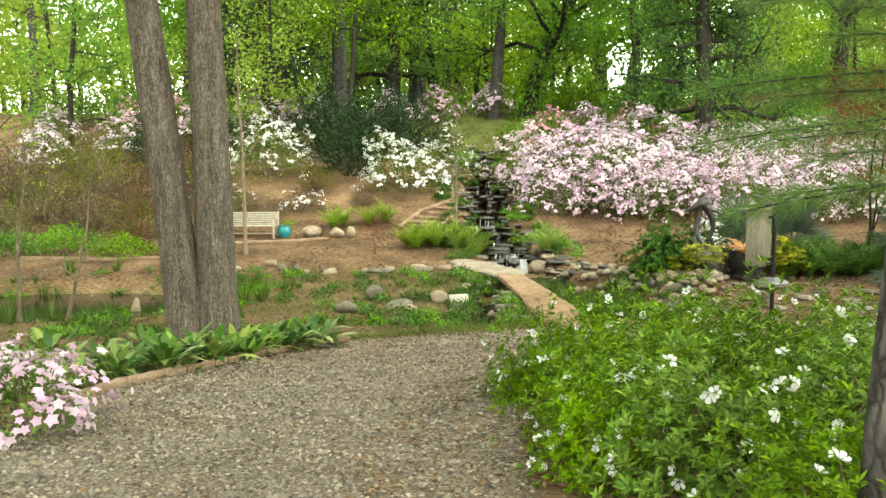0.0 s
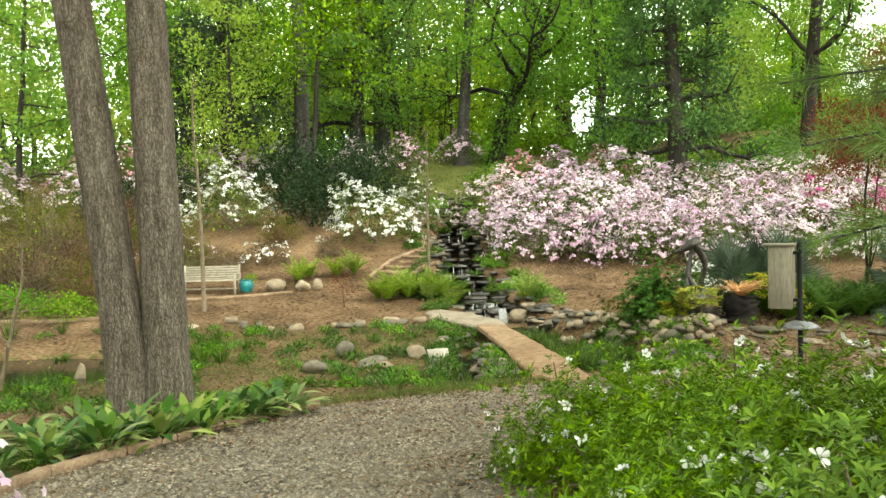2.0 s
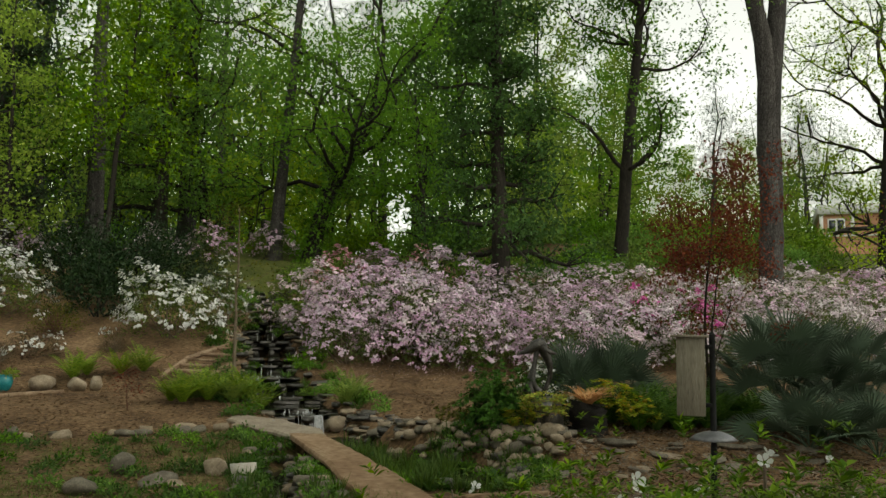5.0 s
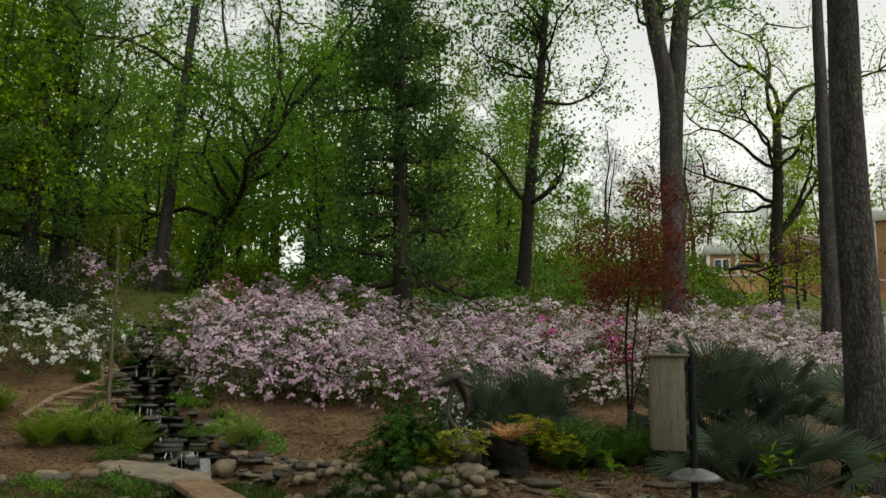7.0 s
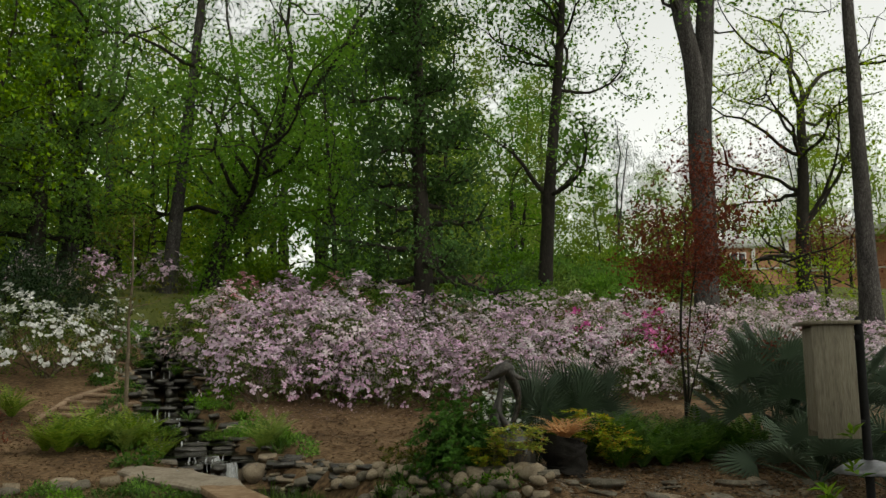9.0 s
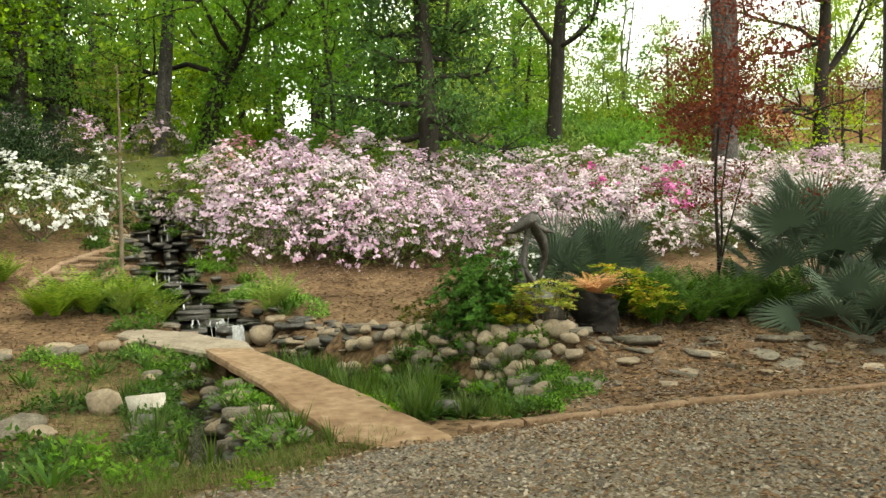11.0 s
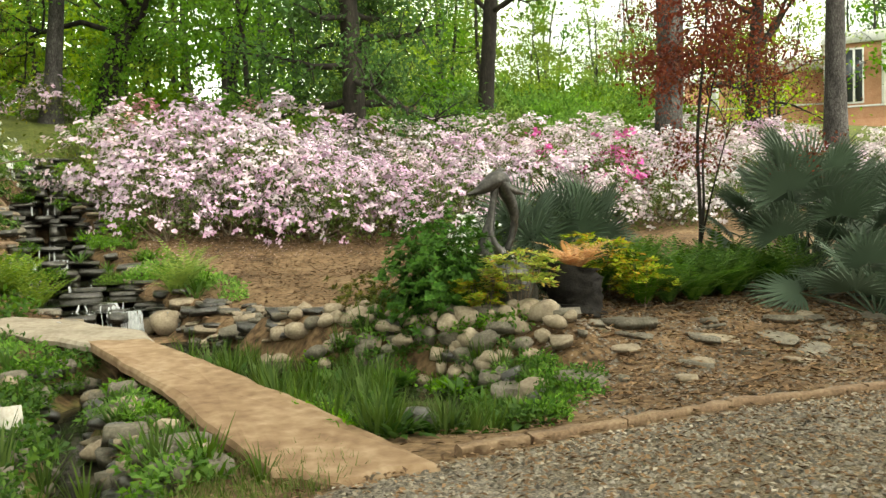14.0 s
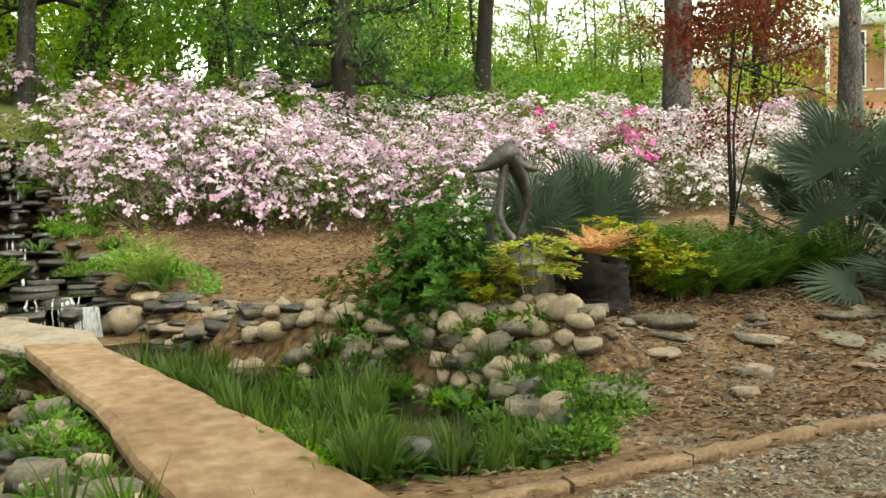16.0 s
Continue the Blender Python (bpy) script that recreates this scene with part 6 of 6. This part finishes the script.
for k in range(120):
    a, q = rng.uniform(-1.4, 2.0), rng.uniform(0.6, 1.1)
    x, y = 4.7 + 1.25 * q * math.cos(a), 21.3 + 2.0 * q * math.sin(a)
    plant("ground_cover_plant", x, y, LOWP[k % 4] if k % 3 else BIGLEAF, None, "leafy green plant among the pond stones", "plant", "pond plants", k * 31, rng.uniform(0.5, 0.95), z=max(at(x, y), -2.99))
for k in range(90):
    a, q = rng.uniform(0.9, 4.4), rng.uniform(0.1, 1.0)
    x, y = 4.6 + 1.2 * q * math.cos(a), 21.4 + 2.0 * q * math.sin(a)
    plant("iris_plant" if k % 3 == 0 else "creeping_plant", x, y, IRIS[k % 2] if k % 3 == 0 else BIGLEAF, None, "leafy green plant standing in the pond", "plant", "pond plants", k * 53, rng.uniform(0.5, 0.9), z=max(at(x, y), -3.0))
for k in range(120):
    a, q = rng.uniform(0, 6.28), rng.uniform(0.75, 1.25)
    x, y = -8.6 + 4.3 * q * math.cos(a), 22.4 + 2.7 * q * math.sin(a)
    plant("pond_plant", x, y, LOWP[k % 4] if k % 2 else IRIS[k % 2], None, "green marginal plant round the lily pond", "plant", "lily pond plants", k * 47, rng.uniform(0.5, 1.1))
for k in range(110):
    y = rng.uniform(18.9, 24.2)
    xc, half = along(OUTFLOW, y)
    x = xc + (-1, 1)[k % 2] * (half * 0.8 + rng.uniform(0.1, 0.5))
    if x < np.interp(y, (18.8, 22, 24.4), (2.5, 2.25, 1.95)):
        plant("creeping_plant", x, y, LOWP[k % 4], None, "leafy plant among the stream stones", "plant", "stream plants", k * 31, rng.uniform(0.6, 1.1))

# ---- white azaleas beside the gravel, near the walker ----
NEARA = [bush_parts(370 + i, 0.6, 0.58, 0.9, 5000, 0.064, 0.019, 26, 0.036, 16, whorl=True, lump=0.5, skirt=0.05) for i in range(3)]
for k, (x, y, s) in enumerate(((2.5, 5.6, 0.95), (3.5, 5.8, 1.0), (2.3, 6.8, 1.0), (3.3, 7.0, 1.05), (4.3, 7.0, 1.05), (1.95, 8.2, 0.95), (2.9, 8.3, 1.0), (3.9, 8.5, 1.05), (4.9, 8.6, 1.05), (1.95, 9.6, 1.0), (2.9, 9.9, 0.95), (3.9, 10.0, 1.0), (4.9, 10.2, 1.0), (2.05, 10.9, 0.85), (3.0, 11.4, 0.9), (4.0, 11.5, 0.9), (5.2, 11.7, 0.9), (2.35, 11.9, 0.75), (5.9, 9.8, 1.0), (6.3, 11.2, 0.95), (1.5, 10.45, 0.72), (1.75, 7.4, 0.7))):
    shrub("white_azalea", x, y, "fresh green azalea with a few open white blossoms", NEARA[k % 3], TWIG, LEAF_FRESH, FL_WHITE, "azalea", "azaleas beside the gravel", k * 97, s * (0.9, 1.02, 1.1, 0.96)[k % 4])
shrub("pink_azalea", -2.85, 9.1, "small azalea with pale pink blossom at the path", bush_parts(378, 0.62, 0.6, 0.75, 1500, 0.055, 0.022, 300, 0.055, 8), TWIG, LEAF_FRESH, FL_PINK, "azalea")
shrub("pink_azalea", -4.3, 11.0, "small azalea with pale pink blossom at the path", bush_parts(379, 0.55, 0.5, 0.7, 900, 0.05, 0.02, 150, 0.05, 8), TWIG, LEAF_FRESH, FL_PINK, "azalea")

# ---- red maples, sapling, small trees of the terrace ----
made = crooked_tree(81, 5, 0.036, [(0, 0, -0.1), (0.12, 0, 0.9), (0.02, 0, 2.4), (0.3, 0, 4.7)], 14, 1.9, 8500, 0.075, bend=0.22, lift=0.02, low=0.8, rise=0.35, sub=6, twigs=4, cluster=0.17)
tube(made[0], stray((0.05, 0, 0.5), (0.25, 0.05, 1), 3.6, 10, 0.08, 0.04, np.random.default_rng(7)), 0.026 * np.linspace(1, 0.5, 11), 6)
maple = tree("japanese_maple", 11.45, 23.9, "red-leaved japanese maple with slender dark stems", BARK_DARK, LEAF_RED, made, "maple")
made = crooked_tree(82, 3, 0.02, [(0, 0, 0.4), (0.3, 0, 1.4), (0.7, 0, 2.5)], 7, 1.7, 1900, 0.07, bend=0.2, lift=-0.03, low=0.8, rise=0.05, sub=5, twigs=3, cluster=0.14)
part("low_limb", made[0], BARK_DARK, maple, smooth=True)
part("low_foliage", made[1], LEAF_RED, maple)
tree("japanese_maple", 36.5, 44.0, "dark red maple before the brick building", BARK_DARK, LEAF_RED, tree_shape(83, 5.0, 0.1, 0.25, 14, 2.6, 2200, 0.16, up=0.4), "maple")
tree("young_maple", -1.45, 27.7, "small bare red-twigged maple on the terrace", TWIG_RED, LEAF_RED, tree_shape(84, 1.3, 0.016, 0.45, 10, 0.55, 260, 0.05, up=0.5), "maple")
tree("sapling", -5.4, 27.7, "slender bare sapling beside the bench", TWIG, LEAF_LIME, tree_shape(85, 7.0, 0.07, 0.26, 13, 1.7, 700, 0.07, up=0.9, wander=0.004), "tree")
tree("sapling", 1.0, 30.0, "slim young tree with small yellow-green leaves", TWIG, LEAF_OLIVE, tree_shape(86, 5.4, 0.06, 0.45, 12, 1.2, 800, 0.08, up=0.5, wander=0.004), "tree")
tree("crooked_shrub", -6.9, 18.6, "bare crooked pale-stemmed shrub beside the pond", TWIG, LEAF_LIME, tree_shape(87, 3.4, 0.045, 0.3, 9, 1.3, 160, 0.05, (0.22, 0), up=0.9, sub=4), "shrub")
tree("crooked_shrub", -8.2, 19.5, "bare crooked pale-stemmed shrub beside the pond", TWIG, LEAF_LIME, tree_shape(88, 4.2, 0.05, 0.25, 12, 1.6, 260, 0.05, (0.05, 0), up=0.9, sub=5), "shrub")
tree("young_tree", -12.5, 24.0, "thin young tree with light green leaves", BARK_DARK, LEAF_LIME, tree_shape(89, 9, 0.09, 0.3, 16, 2.4, 2600, 0.11, up=0.5), "tree")
tree("young_tree", -4.2, 45.0, "young tree with bright green maple leaves", BARK_DARK, LEAF_FRESH, tree_shape(90, 13, 0.16, 0.42, 18, 3.6, 5200, 0.2, up=0.1), "tree")

# near pine sapling whose needled branches hang beside the path
pine = thing("pine_sapling", 2.47, 5.3, at(2.47, 5.3) - 0.05, "thin young pine leaning beside the path", "tree")
g = Geo()
tube(g, [(0, 0, 0), (0.03, 0.02, 0.8), (0.1, 0.05, 1.6), (0.2, 0.1, 2.6), (0.3, 0.15, 4.2)], [0.06, 0.055, 0.05, 0.045, 0.03], 10)
part("trunk", g, BARK_PINE, pine, smooth=True)


def needle_branch(g_wood, g_leaf, p0, p1, seed, tufts=5):
    rg = np.random.default_rng(seed)
    q = np.linspace(0, 1, 8)[:, None]
    p = np.array(p0) + (np.array(p1) - np.array(p0)) * q + np.array([0, 0, -0.22]) * q * q
    tube(g_wood, p, 0.016 * np.linspace(1, 0.35, 8), 6)
    for i in np.linspace(2, 7, tufts):
        c = p[int(i)] + (p[min(7, int(i) + 1)] - p[int(i)]) * (i - int(i))
        d = unit(unit(p[-1] - p[0]) + rg.normal(size=(80, 3)) * 0.65 + np.array([0, 0, -0.15]))
        leaves(g_leaf, np.repeat(c[None], 80, 0) + rg.normal(size=(80, 3)) * 0.015, d, rg.normal(size=(80, 3)), rg.uniform(0.14, 0.26, 80), 0.0045, 0.06)


pine2 = thing("pine_tree", 5.3, 8.1, at(5.3, 8.1) - 0.05, "young long-needled pine beside the white azaleas", "tree")
g = Geo()
tube(g, [(0, 0, 0), (0, 0.02, 2), (0.05, 0.0, 4), (0.1, 0, 7)], [0.09, 0.08, 0.06, 0.03], 10)
part("trunk", g, BARK_PINE, pine2, smooth=True)
for i, (za, dx, dy, dz) in enumerate(((2.5, -2.7, -0.2, 0.0), (2.1, -2.4, 0.1, -0.1), (3.3, -2.3, 0.1, 0.2), (2.8, -2.6, 0.3, 0.1), (3.6, -1.9, -0.2, 0.3), (2.35, -2.3, -0.3, 0.15), (2.6, -2.0, 0.4, 0.25), (2.0, -2.1, 0.3, 0.1), (2.9, -1.9, -0.3, 0.3), (2.2, -1.6, 0.7, 0.2), (3.1, -1.5, 0.4, 0.4), (1.9, -1.5, -0.5, 0.2))):
    gw, gl = Geo(), Geo()
    needle_branch(gw, gl, (0, 0, za), (dx, dy, za + dz), 400 + i, 12)
    b = part("branch", gw, BARK_PINE, pine2)
    part("needles", gl, LEAF_NEEDLE, b)

# ---- bench, pot ----
bench = thing("garden_bench", -6.0, 30.9, at(-6.0, 30.9), "pale slatted wooden garden bench on the terrace", "bench", rz=-4)
for i in range(6):
    part("back_slat", box_geo(Geo(), -0.92, 0.92, 0.3, 0.325, 0.46 + 0.075 * i, 0.515 + 0.075 * i, pose(0, 0.0, 0, -4, 0, 0), 0.006), BENCH_WOOD, bench)
for i in range(5):
    part("seat_slat", box_geo(Geo(), -0.92, 0.92, -0.22 + 0.095 * i, -0.145 + 0.095 * i, 0.41, 0.435, None, 0.006), BENCH_WOOD, bench)
for sgn in (-1, 1):
    part("leg", box_geo(Geo(), 0.88 * sgn - 0.03, 0.88 * sgn + 0.03, -0.24, -0.18, -0.02, 0.62, None, 0.008), BENCH_WOOD, bench)
    part("leg", box_geo(Geo(), 0.88 * sgn - 0.03, 0.88 * sgn + 0.03, 0.27, 0.33, -0.02, 0.93, pose(0, 0, 0, -4, 0, 0), 0.008), BENCH_WOOD, bench)
    part("armrest", box_geo(Geo(), 0.88 * sgn - 0.035, 0.88 * sgn + 0.035, -0.27, 0.3, 0.62, 0.65, None, 0.008), BENCH_WOOD, bench)
part("stretcher", box_geo(Geo(), -0.88, 0.88, -0.03, 0.03, 0.14, 0.18, None, 0.006), BENCH_WOOD, bench)
pot = thing("glazed_pot", -4.85, 31.0, at(-4.85, 31.0), "round teal glazed pot with yellow-green plant", "pot", s=0.8)
g = Geo()
q = np.linspace(0, 1, 14)
tube(g, np.stack([0 * q, 0 * q, 0.5 * q - 0.01], 1), 0.16 + 0.12 * np.sin(q * 2.6), 24)
tube(g, [(0, 0, 0.48), (0, 0, 0.5), (0, 0, 0.53), (0, 0, 0.53), (0, 0, 0.44)], [0.23, 0.26, 0.26, 0.22, 0.2], 24)
part("pot", g, TEAL, pot, "teal glazed ceramic", True)
g = bush_parts(390, 0.3, 0.28, 0.3, 260, 0.09, 0.04, 0, 0, 2)[1]
for v in g.v:
    v[:, 0] += 0.16
    v[:, 2] += 0.42
part("plant", g, FERN_LIME, pot)


# ---- brick building beyond the trees ----
def building(x, y, rz, wide, deep, tall, bays, label, lift=0.0):
    z = at(x, y) + lift
    ob = thing("brick_building", x, y, z - 0.5, label, "building", rz=rz)
    part("wall", box_geo(Geo(), -wide / 2, wide / 2, 0, deep, -5, tall, None, 0.02), BRICK, ob, "orange-red brick wall")
    part("fascia", box_geo(Geo(), -wide / 2 - 0.3, wide / 2 + 0.3, -0.35, deep + 0.3, tall, tall + 0.9, None, 0.03), WHITE, ob, "white flat-roof fascia")
    part("plinth", box_geo(Geo(), -wide / 2 - 0.05, wide / 2 + 0.05, -0.08, deep, -5, 0.9, None, 0.02), BRICK, ob)
    part("string_course", box_geo(Geo(), -wide / 2 - 0.06, wide / 2 + 0.06, -0.1, 0.0, 1.9, 2.05, None, 0.02), WHITE, ob, "pale stone band")
    for i in range(bays):
        xx = -wide / 2 + (i + 0.5) * wide / bays
        part("pilaster", box_geo(Geo(), xx - wide / bays * 0.5 - 0.12, xx - wide / bays * 0.5 + 0.22, -0.14, -0.003, 2.06, tall - 0.004, None, 0.02), WHITE, ob, "white pilaster")
        if i % 2 == 0:
            win = part("window", box_geo(Geo(), xx - 0.75, xx + 0.75, -0.1, -0.004, 2.2, tall - 0.4, None, 0.02), WHITE, ob, "white-framed window")
            for s in (-0.36, 0.36):
                part("pane", box_geo(Geo(), xx + s - 0.27, xx + s + 0.27, -0.112, -0.1, 2.35, tall - 0.55), GLASS, win)
    return ob


building(58.6, 72.0, -36, 8, 10, 4.0, 3, "low brick building with white fascia and windows", 1.3)
building(71.5, 52.0, -52, 26, 14, 7.2, 6, "taller brick building with white pilasters beyond trees", 1.5)

building(67.5, 63.0, -45, 22, 8, 5.0, 4, "long low brick wing joining the two buildings", 1.3)


# ---- loose ground: gravel, straw and leaves ----
rng = np.random.default_rng(90)


def scatter_stones(n, xs, ys, lo, hi, keep):
    x, y = rng.uniform(*xs, n), rng.uniform(*ys, n)
    ok = keep(x, y)
    x, y = x[ok], y[ok]
    z = land(x, y)
    s = rng.uniform(lo, hi, len(x))
    base = np.array([[1, 0, 0], [0, 1, 0], [-1, 0, 0], [0, -1, 0], [0, 0, 0.7]], float)
    a = rng.uniform(0, 6.28, len(x))
    ca, sa = np.cos(a)[:, None], np.sin(a)[:, None]
    st = rng.uniform(0.6, 1.0, (len(x), 1))
    j = rng.uniform(0.75, 1.25, (len(x), 5))
    bx, by = base[None, :, 0] * j, base[None, :, 1] * st * j
    v = np.stack([x[:, None] + s[:, None] * (bx * ca - by * sa), y[:, None] + s[:, None] * (bx * sa + by * ca), z[:, None] + s[:, None] * base[None, :, 2] * j - 0.002], -1)
    f = np.array([[0, 1, 4], [1, 2, 4], [2, 3, 4], [3, 0, 4]])
    return Geo().add(v, (np.arange(len(x))[:, None, None] * 5 + f[None]).reshape(-1, 3))


near = lambda x, y: in_path(x, y)
single("gravel", scatter_stones(64000, (-3.2, 13), (3.5, 18.5), 0.012, 0.034, near), GRAVEL, 0, 0, 0.004, "loose grey and tan gravel on the path", "gravel", kind="stuff")


def scatter_leaves(n, xs, ys, l0, l1, w, keep, lift=0.012):
    x, y = rng.uniform(*xs, n), rng.uniform(*ys, n)
    ok = keep(x, y)
    x, y = x[ok], y[ok]
    c = np.stack([x, y, land(x, y) + lift + rng.uniform(0, 0.02, len(x))], 1)
    a = rng.uniform(0, 6.28, len(x))
    g = Geo()
    leaves(g, c, np.stack([np.cos(a), np.sin(a), rng.normal(size=len(x)) * 0.2], 1), np.array([0, 0, 1.0]) + rng.normal(size=c.shape) * 0.25, rng.uniform(l0, l1, len(x)), w)
    return g


single("pebbles", scatter_stones(14000, (5.5, 14), (18.5, 24), 0.008, 0.035, lambda x, y: (y > far_edge(x) + 0.3) & (pond(x, y) > 1.1)), GRAVEL, 0, 0, 0, "small stones in the bare soil", "pebbles", kind="stuff")
edge = lambda x, y: in_path(x, y) & (rng.uniform(0, 1, len(x)) < np.where(np.minimum(right_edge(y) - x, far_edge(x) - y) < 1.2, 1, np.where(y > 13, 0.8, 0.12)) * np.where(x > 4, 1.0, 0.5))
single("leaf_litter", scatter_leaves(70000, (-3.2, 13), (3.5, 18.5), 0.025, 0.08, 0.026, edge, 0.02), LITTER, 0, 0, 0, "brown fallen leaves scattered over the gravel", "leaves", kind="stuff")
off_path = lambda x, y: ~in_path(x, y) & (pond(x, y) > 1.0) & (off_line(x, y, STREAM) > 1) & (off_line(x, y, OUTFLOW) > 1)
single("leaf_litter", scatter_leaves(84000, (-8, 15), (6, 35), 0.05, 0.12, 0.026, off_path), LITTER, 0, 0, 0.01, "brown pine straw and fallen leaves on the slope", "leaves", kind="stuff")
single("leaf_litter", scatter_leaves(4500, (6, 13.5), (18.5, 23.2), 0.05, 0.13, 0.035, off_path), LITTER, 0, 0, 0.018, "reddish-brown fallen leaves over the slate", "leaves", kind="stuff")
single("fallen_petals", scatter_leaves(2600, (4, 16), (31.5, 35.5), 0.03, 0.05, 0.03, lambda x, y: y > np.interp(x, front_x, front_y) - 2.4), PETALS, 0, 0, 0.015, "pale fallen azalea petals under the bushes", "petals", kind="stuff")


def scatter_grass(n, xs, ys, l0, l1, keep):
    x, y = rng.uniform(*xs, n), rng.uniform(*ys, n)
    ok = keep(x, y)
    x, y = x[ok], y[ok]
    c = np.stack([x, y, land(x, y)], 1)
    g = Geo()
    blades(g, c, rng.normal(size=c.shape), rng.uniform(l0, l1, len(x)), 0.008, 1.0, rng.uniform(0.1, 0.8, len(x)), 2)
    return g


single("gravel", scatter_leaves(60000, (-3.2, 13), (3.5, 18.5), 0.02, 0.06, 0.03, near, 0.016), CHIPS, 0, 0, 0, "flat broken stone chips on the path", "gravel", kind="stuff")


def strip(x, y):
    d = left_edge(y) - x
    return ((d > 0.02) & (d < 1.1) & (y > 15.8)) | ((y > 17.6) & (y < 19.3) & (x > 0.5) & (x < 2.6) & (x < left_edge(y)))


single("grass", scatter_grass(20000, (-2.5, 3.2), (15.2, 19.3), 0.06, 0.2, strip), GRASS, 0, 0, 0, "short green grass along the gravel edge", "grass", kind="stuff")
single("grass", scatter_grass(22000, (-8, 2.2), (16.5, 25.8), 0.05, 0.16, lambda x, y: (pond(x, y) > 0.95) & (off_line(x, y, OUTFLOW) > 1.0) & (np.sin(x * 1.3 + 1) + np.sin(y * 1.7 + x) > -0.5)), GRASS, 0, 0, 0, "thin grass and moss in the planting bed", "grass", kind="stuff")
single("grass", scatter_grass(2200, (3.2, 6.3), (18.7, 23.6), 0.06, 0.2, lambda x, y: (pond(x, y) > 0.7) & (pond(x, y) < 1.2) & ((x < 4.6) | (y < 21))), BLADE, 0, 0, 0, "fine green rushes round the small pond", "rushes", kind="stuff")
single("grass", scatter_grass(5000, (4.3, 4.9), (20.3, 20.9), 0.1, 0.25, lambda x, y: np.hypot(x - 4.6, y - 20.6) < 0.28), GRASS, 0, 0, 0.28, "tuft of fine grass in the pond", "grass", kind="stuff")
